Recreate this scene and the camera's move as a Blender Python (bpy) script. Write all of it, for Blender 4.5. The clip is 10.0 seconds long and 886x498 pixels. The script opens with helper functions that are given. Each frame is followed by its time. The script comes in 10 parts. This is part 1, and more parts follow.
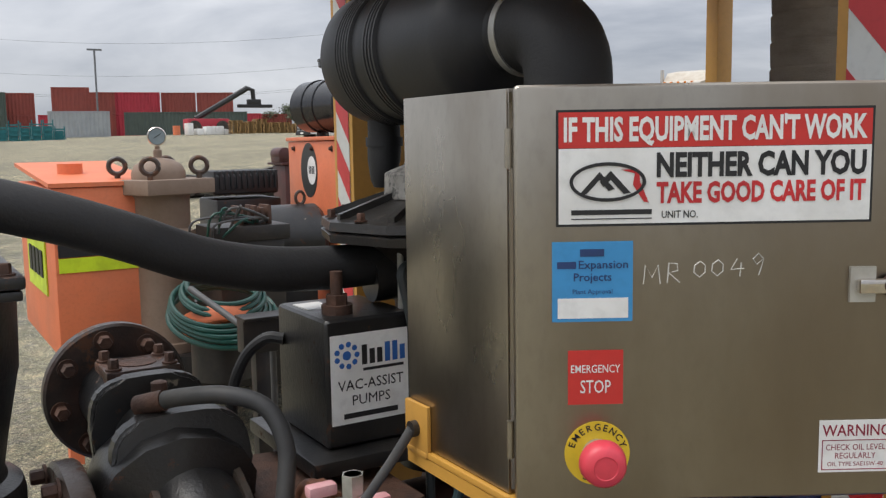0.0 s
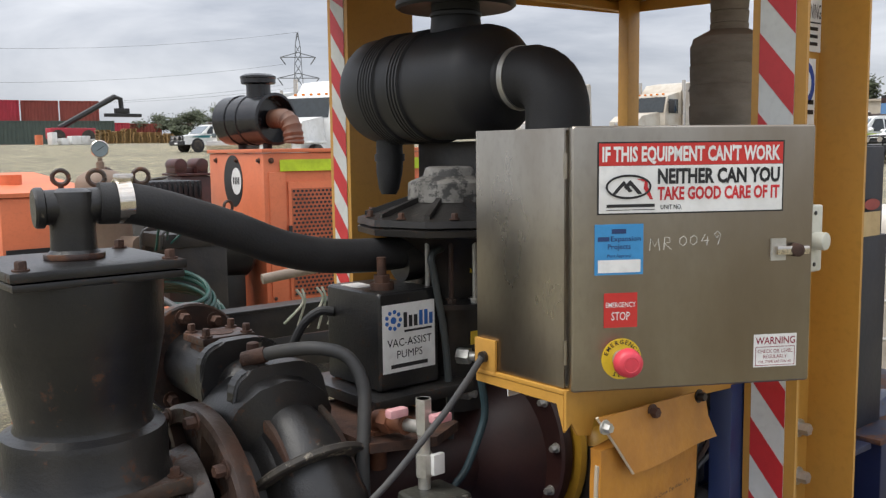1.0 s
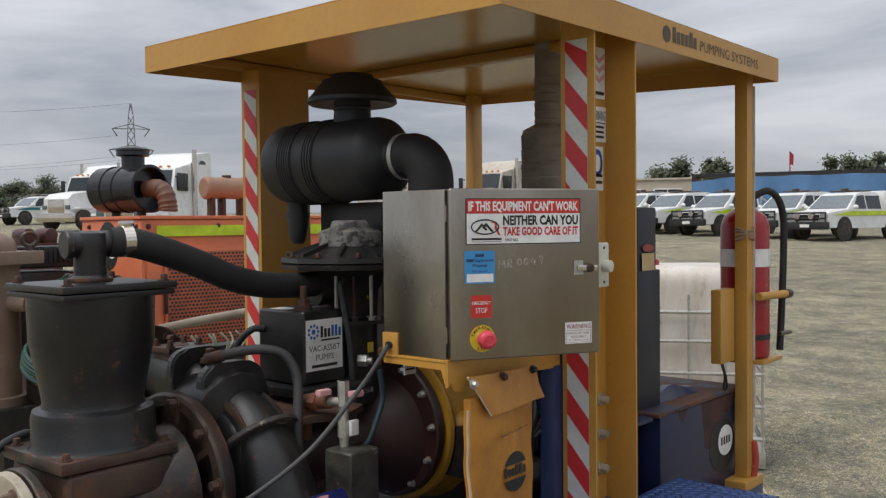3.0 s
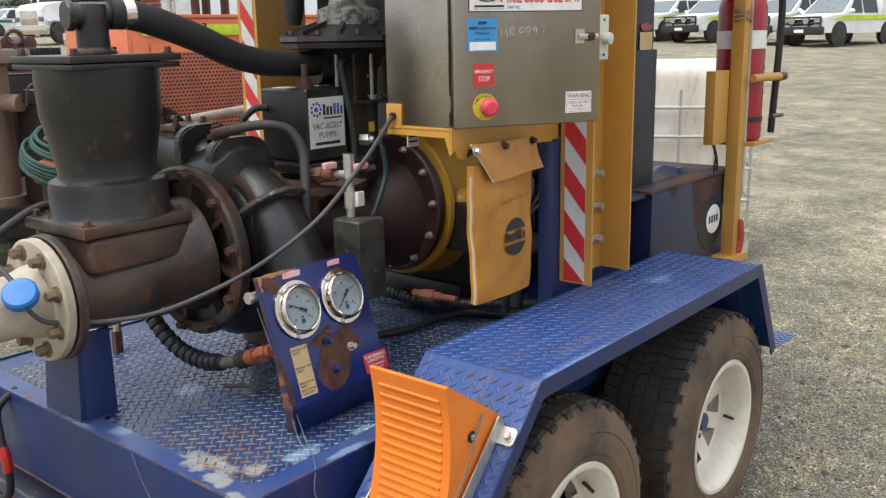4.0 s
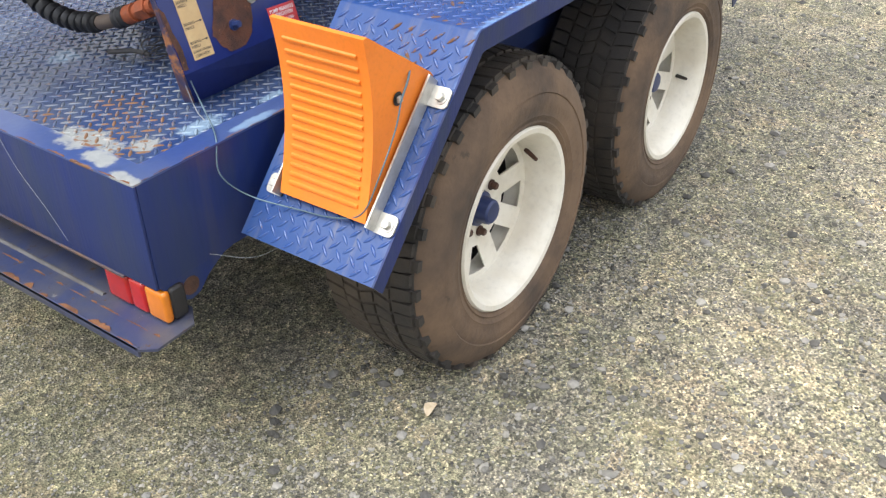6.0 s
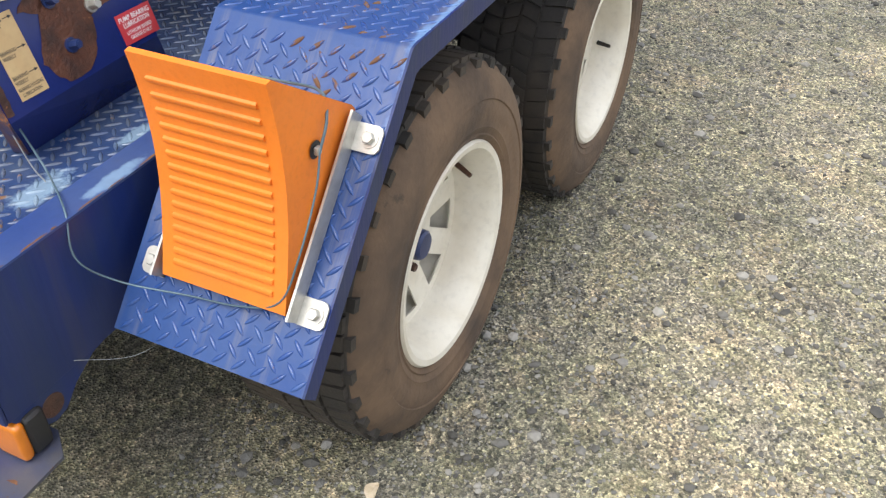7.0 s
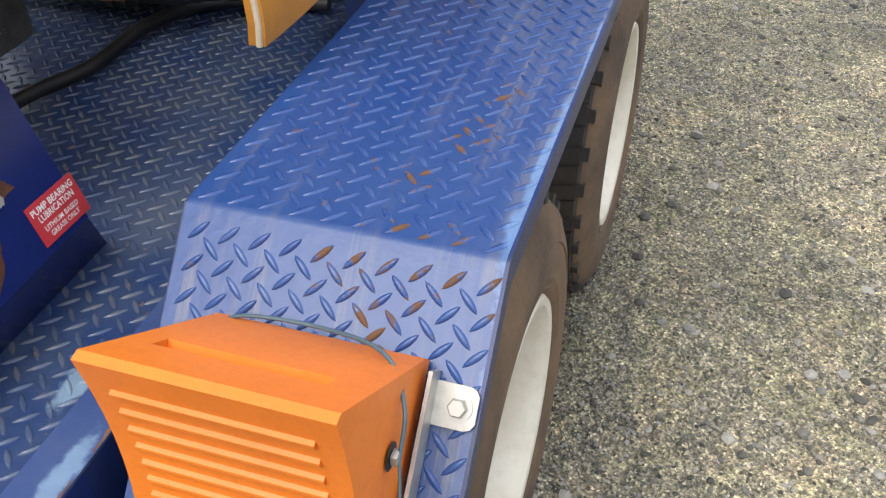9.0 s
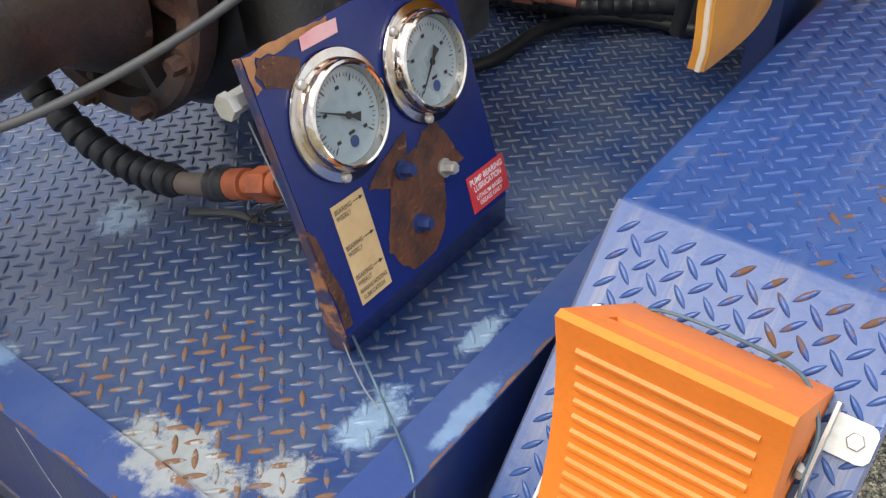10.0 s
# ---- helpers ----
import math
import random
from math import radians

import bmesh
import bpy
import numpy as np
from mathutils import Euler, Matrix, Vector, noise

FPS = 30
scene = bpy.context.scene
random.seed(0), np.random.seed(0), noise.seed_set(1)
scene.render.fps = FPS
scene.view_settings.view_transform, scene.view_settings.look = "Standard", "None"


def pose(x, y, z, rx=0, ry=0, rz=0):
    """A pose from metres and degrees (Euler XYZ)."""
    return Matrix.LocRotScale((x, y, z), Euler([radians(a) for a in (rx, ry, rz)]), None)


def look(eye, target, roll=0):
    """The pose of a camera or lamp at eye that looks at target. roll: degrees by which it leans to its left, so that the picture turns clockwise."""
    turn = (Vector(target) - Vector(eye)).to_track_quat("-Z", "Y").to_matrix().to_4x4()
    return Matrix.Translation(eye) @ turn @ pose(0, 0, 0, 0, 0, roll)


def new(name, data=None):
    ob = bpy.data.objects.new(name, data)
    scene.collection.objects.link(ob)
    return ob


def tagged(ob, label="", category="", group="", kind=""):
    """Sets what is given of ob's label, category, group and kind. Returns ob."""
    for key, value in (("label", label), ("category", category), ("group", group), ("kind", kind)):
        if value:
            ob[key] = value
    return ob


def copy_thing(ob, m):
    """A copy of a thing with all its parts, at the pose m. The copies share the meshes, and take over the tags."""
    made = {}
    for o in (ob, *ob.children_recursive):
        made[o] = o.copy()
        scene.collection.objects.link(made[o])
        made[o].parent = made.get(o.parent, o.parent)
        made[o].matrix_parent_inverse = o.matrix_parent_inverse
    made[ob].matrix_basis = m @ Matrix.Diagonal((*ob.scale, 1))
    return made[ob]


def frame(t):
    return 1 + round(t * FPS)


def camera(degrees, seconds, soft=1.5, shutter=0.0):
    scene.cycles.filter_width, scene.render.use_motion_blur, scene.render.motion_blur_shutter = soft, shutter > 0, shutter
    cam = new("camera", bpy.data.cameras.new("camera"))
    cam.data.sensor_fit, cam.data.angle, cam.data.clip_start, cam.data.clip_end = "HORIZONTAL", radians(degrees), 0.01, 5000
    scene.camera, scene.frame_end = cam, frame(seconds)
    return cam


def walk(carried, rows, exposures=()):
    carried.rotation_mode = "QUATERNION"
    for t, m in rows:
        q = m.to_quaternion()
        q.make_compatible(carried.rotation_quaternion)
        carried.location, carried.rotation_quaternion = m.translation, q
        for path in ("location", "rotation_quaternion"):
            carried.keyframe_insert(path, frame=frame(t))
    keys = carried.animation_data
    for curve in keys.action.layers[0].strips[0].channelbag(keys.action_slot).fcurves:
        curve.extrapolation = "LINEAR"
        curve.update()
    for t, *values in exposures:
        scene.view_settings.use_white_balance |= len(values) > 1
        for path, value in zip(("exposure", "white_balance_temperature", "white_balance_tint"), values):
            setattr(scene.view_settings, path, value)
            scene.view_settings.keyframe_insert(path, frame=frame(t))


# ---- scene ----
cam = camera(52.1, 10.0, soft=1.3)
PATH = [
    (0, (0.002, -0.011, 1.803), (1.037, 1.683, 1.568), -0.9),
    (0.5, (-0.279, -0.106, 1.796), (0.889, 1.502, 1.574), -0.7),
    (1, (-0.53, -0.255, 1.821), (0.731, 1.282, 1.606), -0.7),
    (1.5, (-0.69, -0.44, 1.856), (0.651, 1.029, 1.646), -0.8),
    (2, (-0.853, -0.596, 1.877), (0.577, 0.795, 1.736), -1.0),
    (2.2, (-0.926, -0.633, 1.874), (0.537, 0.729, 1.79), -1.0),
    (3.3, (-1.214, -0.719, 1.719), (0.322, 0.559, 1.644), -1.0),
    (3.5, (-1.226, -0.722, 1.698), (0.306, 0.553, 1.53), -1.1),
    (3.8, (-1.237, -0.739, 1.701), (0.268, 0.528, 1.342), -0.9),
    (4, (-1.255, -0.729, 1.664), (0.239, 0.519, 1.204), -1.1),
    (4.5, (-1.265, -0.725, 1.643), (0.158, 0.471, 0.906), -1.2),
    (5, (-1.251, -0.715, 1.606), (0.124, 0.439, 0.723), -1.1),
    (5.5, (-1.189, -0.672, 1.554), (0.151, 0.439, 0.569), -1.0),
    (6, (-1.022, -0.568, 1.497), (0.33, 0.411, 0.395), -1.0),
    (6.2, (-0.934, -0.511, 1.484), (0.441, 0.388, 0.344), -0.8),
    (7.3, (-0.646, -0.125, 1.456), (0.778, 0.516, 0.206), -0.4),
    (7.5, (-0.611, -0.067, 1.451), (0.817, 0.538, 0.188), -0.5),
    (8, (-0.483, 0.054, 1.456), (0.965, 0.576, 0.179), -0.6),
    (8.5, (-0.334, 0.119, 1.443), (1.14, 0.577, 0.171), -0.9),
    (9, (-0.283, 0.186, 1.448), (1.185, 0.677, 0.183), -1.2),
    (9.5, (-0.389, 0.27, 1.486), (0.999, 0.975, 0.23), -1.4),
    (10, (-0.451, 0.322, 1.505), (0.795, 1.276, 0.264), -0.9),
]
EXPO = [(0, 0.24), (0.8, 0.41), (1.5, 0.41), (2.2, 0.38), (3.3, -0.19), (3.6, -0.12), (4.0, 0.62), (4.5, 1.04), (5, 1.22), (6, 1.10), (7.5, 0.84), (8.5, 0.74), (9, 0.70), (9.5, 0.72), (10, 0.82)]
walk(cam, [(t, look(eye, target, roll)) for t, eye, target, roll in PATH], EXPO)

# ---- sky and sun: bright overcast ----
world = bpy.data.worlds.new("overcast_sky")
scene.world = world
world.use_nodes = True
wn, wl = world.node_tree.nodes, world.node_tree.links
wn.clear()
w_out = wn.new("ShaderNodeOutputWorld")
w_bg = wn.new("ShaderNodeBackground")
w_sky = wn.new("ShaderNodeTexSky")
w_sky.sky_type = "NISHITA"
w_sky.sun_disc = False
w_sky.sun_elevation, w_sky.sun_rotation = radians(60), radians(292)
w_tc = wn.new("ShaderNodeTexCoord")
w_map = wn.new("ShaderNodeMapping")
w_map.inputs["Scale"].default_value = (1.2, 1.2, 5.5)
w_noise = wn.new("ShaderNodeTexNoise")
w_noise.inputs["Scale"].default_value = 1.7
w_noise.inputs["Detail"].default_value = 7
w_noise.inputs["Roughness"].default_value = 0.55
w_noise.inputs["Distortion"].default_value = 0.6
w_ramp = wn.new("ShaderNodeValToRGB")
w_ramp.color_ramp.elements[0].position, w_ramp.color_ramp.elements[0].color = 0.34, (2.55, 2.75, 3.2, 1)
w_ramp.color_ramp.elements[1].position, w_ramp.color_ramp.elements[1].color = 0.68, (5.4, 5.5, 5.8, 1)
w_mix = wn.new("ShaderNodeMix")
w_mix.data_type = "RGBA"
w_mix.inputs["Factor"].default_value = 0.93
w_bg.inputs["Strength"].default_value = 0.114
wl.new(w_tc.outputs["Generated"], w_map.inputs["Vector"])
wl.new(w_map.outputs["Vector"], w_noise.inputs["Vector"])
wl.new(w_noise.outputs["Fac"], w_ramp.inputs["Fac"])
wl.new(w_sky.outputs["Color"], w_mix.inputs["A"])
# an overcast sky is brighter overhead than along the horizon
w_sep = wn.new("ShaderNodeSeparateXYZ")
w_high = wn.new("ShaderNodeMapRange")
w_high.inputs["From Min"].default_value, w_high.inputs["From Max"].default_value = 0.05, 0.9
w_high.inputs["To Min"].default_value, w_high.inputs["To Max"].default_value = 1.05, 2.6
w_scale = wn.new("ShaderNodeVectorMath")
w_scale.operation = "SCALE"
wl.new(w_tc.outputs["Generated"], w_sep.inputs["Vector"])
wl.new(w_sep.outputs["Z"], w_high.inputs["Value"])
wl.new(w_ramp.outputs["Color"], w_scale.inputs["Vector"])
wl.new(w_high.outputs["Result"], w_scale.inputs["Scale"])
wl.new(w_scale.outputs["Vector"], w_mix.inputs["B"])
wl.new(w_mix.outputs["Result"], w_bg.inputs["Color"])
wl.new(w_bg.outputs["Background"], w_out.inputs["Surface"])

sun = new("sun", bpy.data.lights.new("sun", "SUN"))
sun.data.energy, sun.data.angle, sun.data.color = 1.9, radians(40), (1.0, 0.96, 0.89)
sun.matrix_world = look((0, 0, 0), (math.sin(radians(292)) * -1, math.cos(radians(292)) * -1, -1.73))

# ---- materials ----
def mat(name, col, rough=0.5, metal=0.0, col2=None, amount=0.35, scale=6.0, rust=0.0, rust_scale=9.0, rust_col=(0.16, 0.055, 0.02),
        bump=0.15, bump_scale=60.0, dust=0.0, dust_col=(0.3, 0.26, 0.2), coat=0.0, island=0.0, worn=0.0, worn_col=(0.5, 0.52, 0.55), stretch=(1, 1, 1), spec=0.5,
        spots=(), spot_col=(0.36, 0.47, 0.56), rust_spots=(), chips=(), chip_col=(0.30, 0.315, 0.30), streak=0.0, streak_col=(0.16, 0.14, 0.13), streak_scale=(0.6, 26.0, 0.6)):
    m = bpy.data.materials.new(name)
    m.use_nodes = True
    n, l = m.node_tree.nodes, m.node_tree.links
    p = n["Principled BSDF"]
    p.inputs["Metallic"].default_value = metal
    p.inputs["Coat Weight"].default_value = coat
    p.inputs["Specular IOR Level"].default_value = spec
    tc = n.new("ShaderNodeTexCoord")
    mp = n.new("ShaderNodeMapping")
    mp.inputs["Scale"].default_value = stretch
    l.new(tc.outputs["Object"], mp.inputs["Vector"])

    def tex(sc, detail=6.0, rough_=0.6):
        t = n.new("ShaderNodeTexNoise")
        t.inputs["Scale"].default_value, t.inputs["Detail"].default_value, t.inputs["Roughness"].default_value = sc, detail, rough_
        l.new(mp.outputs["Vector"], t.inputs["Vector"])
        return t.outputs["Fac"]

    def step(fac, lo, hi, top=1.0):
        r = n.new("ShaderNodeMapRange")
        r.inputs["From Min"].default_value, r.inputs["From Max"].default_value, r.inputs["To Max"].default_value = lo, hi, top
        r.interpolation_type = "SMOOTHSTEP"
        l.new(fac, r.inputs["Value"])
        return r.outputs["Result"]

    def blend(fac, a, b):
        x = n.new("ShaderNodeMix")
        x.data_type = "RGBA"
        if isinstance(fac, float):
            x.inputs["Factor"].default_value = fac
        else:
            l.new(fac, x.inputs["Factor"])
        for key, v in (("A", a), ("B", b)):
            if isinstance(v, tuple):
                x.inputs[key].default_value = (*v[:3], 1)
            else:
                l.new(v, x.inputs[key])
        return x.outputs["Result"]

    def times(a, b):
        x = n.new("ShaderNodeMath")
        x.operation = "MULTIPLY"
        l.new(a, x.inputs[0])
        if isinstance(b, float):
            x.inputs[1].default_value = b
        else:
            l.new(b, x.inputs[1])
        return x.outputs["Value"]

    big, fine = tex(scale), tex(bump_scale, 4.0)
    c2 = col2 or tuple(v * 0.55 for v in col)
    colour = blend(step(big, 0.35, 0.7, amount * 2 if amount < 0.5 else 1.0), tuple(col), tuple(c2))
    colour = blend(step(fine, 0.45, 0.75, 0.25), colour, tuple(v * 0.6 for v in col))
    roughness = None
    if worn:
        w = times(step(tex(scale * 1.7, 8.0, 0.7), 0.72 - worn, 0.76 - worn * 0.8), 0.85)
        colour = blend(w, colour, worn_col)
    if dust:
        colour = blend(step(tex(scale * 0.6, 5.0), 0.35, 0.75, dust), colour, dust_col)
    def near(places):
        """How near a place lies to the nearest of some ellipses on the plan, 1 at an edge."""
        best = None
        geo = n.new("ShaderNodeNewGeometry")
        for x, y, rx, ry in places:
            a, b, c = n.new("ShaderNodeVectorMath"), n.new("ShaderNodeVectorMath"), n.new("ShaderNodeVectorMath")
            a.operation, b.operation, c.operation = "SUBTRACT", "MULTIPLY", "LENGTH"
            a.inputs[1].default_value, b.inputs[1].default_value = (x, y, 0), (1 / rx, 1 / ry, 0)
            l.new(geo.outputs["Position"], a.inputs[0])
            l.new(a.outputs["Vector"], b.inputs[0])
            l.new(b.outputs["Vector"], c.inputs[0])
            if best is None:
                best = c.outputs["Value"]
            else:
                k = n.new("ShaderNodeMath")
                k.operation = "MINIMUM"
                l.new(best, k.inputs[0])
                l.new(c.outputs["Value"], k.inputs[1])
                best = k.outputs["Value"]
        return best

    def ragged(places, sc, much):
        k = n.new("ShaderNodeMath")
        k.operation = "MULTIPLY_ADD"
        k.inputs[1].default_value = -much
        l.new(tex(sc, 9.0, 0.72), k.inputs[0])
        l.new(near(places), k.inputs[2])
        return k.outputs["Value"]

    if streak:
        sm, st = n.new("ShaderNodeMapping"), n.new("ShaderNodeTexNoise")
        sm.inputs["Scale"].default_value = streak_scale
        st.inputs["Scale"].default_value, st.inputs["Detail"].default_value, st.inputs["Roughness"].default_value = 1.6, 6.0, 0.65
        l.new(tc.outputs["Object"], sm.inputs["Vector"])
        l.new(sm.outputs["Vector"], st.inputs["Vector"])
        colour = blend(times(step(st.outputs["Fac"], 0.50, 0.68, streak), step(tex(4.0, 6.0), 0.35, 0.62)), colour, streak_col)
    if spots:
        colour = blend(step(ragged(spots, 22.0, 2.6), -0.20, -0.80, 0.72), colour, blend(fine, tuple(v * 0.75 for v in spot_col), tuple(min(0.85, v * 1.35) for v in spot_col)))
    if chips:
        colour = blend(step(ragged(chips, 26.0, 2.6), -0.25, -0.70, 0.85), colour, blend(fine, tuple(v * 0.7 for v in chip_col), tuple(min(0.85, v * 1.25) for v in chip_col)))
    if rust:
        edge = tex(rust_scale, 10.0, 0.72)
        if rust_spots:
            k = n.new("ShaderNodeMath")
            k.operation = "ADD"
            l.new(edge, k.inputs[0])
            l.new(step(near(rust_spots), 1.3, 0.2, 0.165), k.inputs[1])
            edge = k.outputs["Value"]
        r = step(edge, 0.74 - rust * 0.35, 0.79 - rust * 0.3)
        colour = blend(r, colour, blend(fine, rust_col, tuple(v * 2.0 for v in rust_col)))
        keep = n.new("ShaderNodeMix")
        keep.data_type = "FLOAT"
        keep.inputs["A"].default_value, keep.inputs["B"].default_value = rough, 0.9
        l.new(r, keep.inputs["Factor"])
        roughness = keep.outputs["Result"]
        if metal:
            mm = n.new("ShaderNodeMix")
            mm.data_type = "FLOAT"
            mm.inputs["A"].default_value, mm.inputs["B"].default_value = metal, 0.0
            l.new(r, mm.inputs["Factor"])
            l.new(mm.outputs["Result"], p.inputs["Metallic"])
    if island:
        g = n.new("ShaderNodeNewGeometry")
        h = n.new("ShaderNodeHueSaturation")
        v = n.new("ShaderNodeMapRange")
        v.inputs["To Min"].default_value, v.inputs["To Max"].default_value = 1 - island, 1 + island
        l.new(g.outputs["Random Per Island"], v.inputs["Value"])
        l.new(v.outputs["Result"], h.inputs["Value"])
        l.new(colour, h.inputs["Color"])
        colour = h.outputs["Color"]
    l.new(colour, p.inputs["Base Color"])
    if roughness is None:
        rr = n.new("ShaderNodeMapRange")
        rr.inputs["To Min"].default_value, rr.inputs["To Max"].default_value = max(0.03, rough - 0.12), min(1.0, rough + 0.12)
        l.new(big, rr.inputs["Value"])
        roughness = rr.outputs["Result"]
    l.new(roughness, p.inputs["Roughness"])
    if bump:
        b = n.new("ShaderNodeBump")
        b.inputs["Strength"].default_value, b.inputs["Distance"].default_value = bump, 0.004
        l.new(fine, b.inputs["Height"])
        l.new(b.outputs["Normal"], p.inputs["Normal"])
    return m


CHIPS = ((-0.115, 0.955, 0.050, 0.095), (-0.158, 0.860, 0.028, 0.055), (-0.060, 0.845, 0.032, 0.034), (-0.188, 0.752, 0.020, 0.050))
BARE = ((0.060, 0.825, 0.060, 0.030), (0.25, 0.80, 0.05, 0.020), (0.105, 0.731, 0.085, 0.014), (0.14, 1.38, 0.04, 0.05), (-0.15, 1.27, 0.03, 0.04), (-0.188, 1.40, 0.012, 0.07), (-0.12, 1.62, 0.03, 0.05))
RUSTED = ((-0.06, 0.95, 0.16, 0.14), (0.03, 1.04, 0.1, 0.1), (-0.10, 0.86, 0.05, 0.07), (-0.10, 1.12, 0.07, 0.07), (-0.05, 1.75, 0.14, 0.25), (-0.05, 0.80, 0.05, 0.05))
REAREDGE = ((-0.197, 0.87, 0.010, 0.16), (-0.18, 1.6, 0.03, 0.4), (-0.19, 0.72, 0.014, 0.014), (-0.135, 0.93, 0.02, 0.09), (-0.13, 0.80, 0.02, 0.06))
BEND = ((0.345, 0.44, 0.022, 0.13), (0.345, 0.42, 0.05, 0.07), (0.335, 0.335, 0.04, 0.02), (0.44, 0.46, 0.05, 0.03), (0.36, 0.66, 0.03, 0.03), (0.55, 0.43, 0.06, 0.03), (0.66, 0.41, 0.05, 0.025), (0.33, 0.50, 0.03, 0.05), (0.30, 0.45, 0.03, 0.03))
EDGE = ((0.52, 0.337, 0.22, 0.010), (0.40, 0.336, 0.06, 0.014), (0.80, 0.336, 0.20, 0.005), (1.2, 0.336, 0.25, 0.004), (1.30, 0.52, 0.07, 0.035))
M_BLUE = mat("blue_paint", (0.016, 0.032, 0.118), 0.32, col2=(0.012, 0.022, 0.075), scale=4, rust=0.16, rust_scale=14, dust=0.3, dust_col=(0.055, 0.065, 0.10), bump=0.08)
M_SKIRT = mat("streaked_blue_paint", (0.010, 0.024, 0.125), 0.30, col2=(0.020, 0.034, 0.090), amount=0.48, scale=6, rust=0.20, rust_scale=11, rust_col=(0.055, 0.038, 0.026), dust=0.4, dust_col=(0.032, 0.042, 0.085), bump=0.14, stretch=(2.6, 2.6, 0.22), spec=0.30, streak=0.25, streak_col=(0.085, 0.080, 0.060), streak_scale=(9.0, 9.0, 0.35))
M_RIM = mat("blue_rim_paint", (0.026, 0.054, 0.185), 0.30, col2=(0.045, 0.078, 0.20), scale=5, rust=0.18, rust_scale=24, rust_col=(0.11, 0.055, 0.028), dust=0.5, dust_col=(0.11, 0.135, 0.20), bump=0.1, spots=BARE, spot_col=(0.19, 0.29, 0.42), chips=CHIPS, rust_spots=REAREDGE)
M_DECK = mat("blue_checker_paint", (0.020, 0.044, 0.138), 0.23, col2=(0.056, 0.080, 0.140), amount=0.46, scale=6, rust=0.27, rust_scale=30, rust_col=(0.12, 0.065, 0.034), dust=0.6, dust_col=(0.100, 0.120, 0.160), bump=0.22, spots=BARE, spot_col=(0.24, 0.34, 0.44), chips=CHIPS)
M_GUARD = mat("blue_guard_paint", (0.013, 0.046, 0.180), 0.30, col2=(0.024, 0.064, 0.200), scale=5, rust=0.07, rust_scale=30, rust_col=(0.16, 0.08, 0.04), dust=0.35, dust_col=(0.045, 0.085, 0.19), bump=0.16, spots=EDGE, spot_col=(0.13, 0.23, 0.42), spec=0.45, streak=0.75, streak_col=(0.15, 0.15, 0.175))
M_GUARD_LUG = mat("blue_guard_lugs", (0.020, 0.058, 0.21), 0.27, col2=(0.050, 0.095, 0.24), scale=16, rust=0.40, rust_scale=34, rust_col=(0.080, 0.040, 0.021), bump=0.05, spots=EDGE, spot_col=(0.13, 0.23, 0.42), rust_spots=BEND, spec=0.5)
M_DECK_LUG = mat("blue_deck_lugs", (0.045, 0.076, 0.165), 0.25, col2=(0.125, 0.140, 0.165), amount=0.48, scale=12, rust=0.40, rust_scale=36, rust_col=(0.105, 0.056, 0.030), bump=0.05, spots=BARE, spot_col=(0.24, 0.34, 0.44), chips=CHIPS, rust_spots=RUSTED)
M_BUMPER = mat("scuffed_blue_bumper", (0.020, 0.034, 0.105), 0.40, col2=(0.060, 0.062, 0.075), amount=0.5, scale=9, rust=0.42, rust_scale=40, rust_col=(0.060, 0.036, 0.022), dust=0.6, dust_col=(0.085, 0.080, 0.075), worn=0.08, worn_col=(0.2, 0.2, 0.2))
M_YELLOW = mat("yellow_paint", (0.53, 0.275, 0.048), 0.45, col2=(0.44, 0.215, 0.036), scale=3, rust=0.04, dust=0.1, bump=0.05)
M_ROOF = mat("glossy_yellow_roof_paint", (0.48, 0.228, 0.020), 0.22, col2=(0.40, 0.19, 0.018), scale=3, rust=0.06, dust=0.15, bump=0.03, spec=0.8)
M_YELLOWDK = mat("yellow_engine_paint", (0.44, 0.235, 0.022), 0.42, col2=(0.26, 0.13, 0.02), scale=5, rust=0.2, bump=0.1)
M_BLACKP = mat("black_pump_paint", (0.0065, 0.0070, 0.0085), 0.33, col2=(0.018, 0.017, 0.016), amount=0.45, scale=7, rust=0.40, rust_scale=19, rust_col=(0.050, 0.024, 0.014), dust=0.4, dust_col=(0.048, 0.042, 0.036), bump=0.22, bump_scale=150, worn=0.055, worn_col=(0.22, 0.19, 0.14), spec=0.5)
M_RUSTY = mat("rusty_black_paint", (0.016, 0.014, 0.013), 0.36, col2=(0.070, 0.030, 0.020), amount=0.45, scale=6, rust=0.55, rust_scale=14, rust_col=(0.080, 0.036, 0.019), dust=0.5, dust_col=(0.135, 0.105, 0.078), bump=0.4, bump_scale=90)
M_RUST = mat("rust", (0.085, 0.038, 0.022), 0.7, col2=(0.035, 0.018, 0.013), amount=0.48, scale=22, bump=0.6, bump_scale=140)
M_OXIDE = mat("oxide_red_paint", (0.045, 0.015, 0.012), 0.5, col2=(0.022, 0.010, 0.009), amount=0.45, scale=7, rust=0.1, rust_col=(0.07, 0.03, 0.018), bump=0.2)
M_STEEL = mat("brushed_stainless", (0.44, 0.405, 0.35), 0.30, 1.0, col2=(0.25, 0.215, 0.17), amount=0.5, scale=2.6, dust=0.7, dust_col=(0.25, 0.20, 0.145), bump=0.06, bump_scale=90, stretch=(1, 1, 0.5), worn=0.03, worn_col=(0.52, 0.49, 0.44))
M_CHROME = mat("chrome", (0.70, 0.66, 0.60), 0.11, 1.0, col2=(0.6, 0.5, 0.4), scale=25, bump=0.0, rust=0.05)
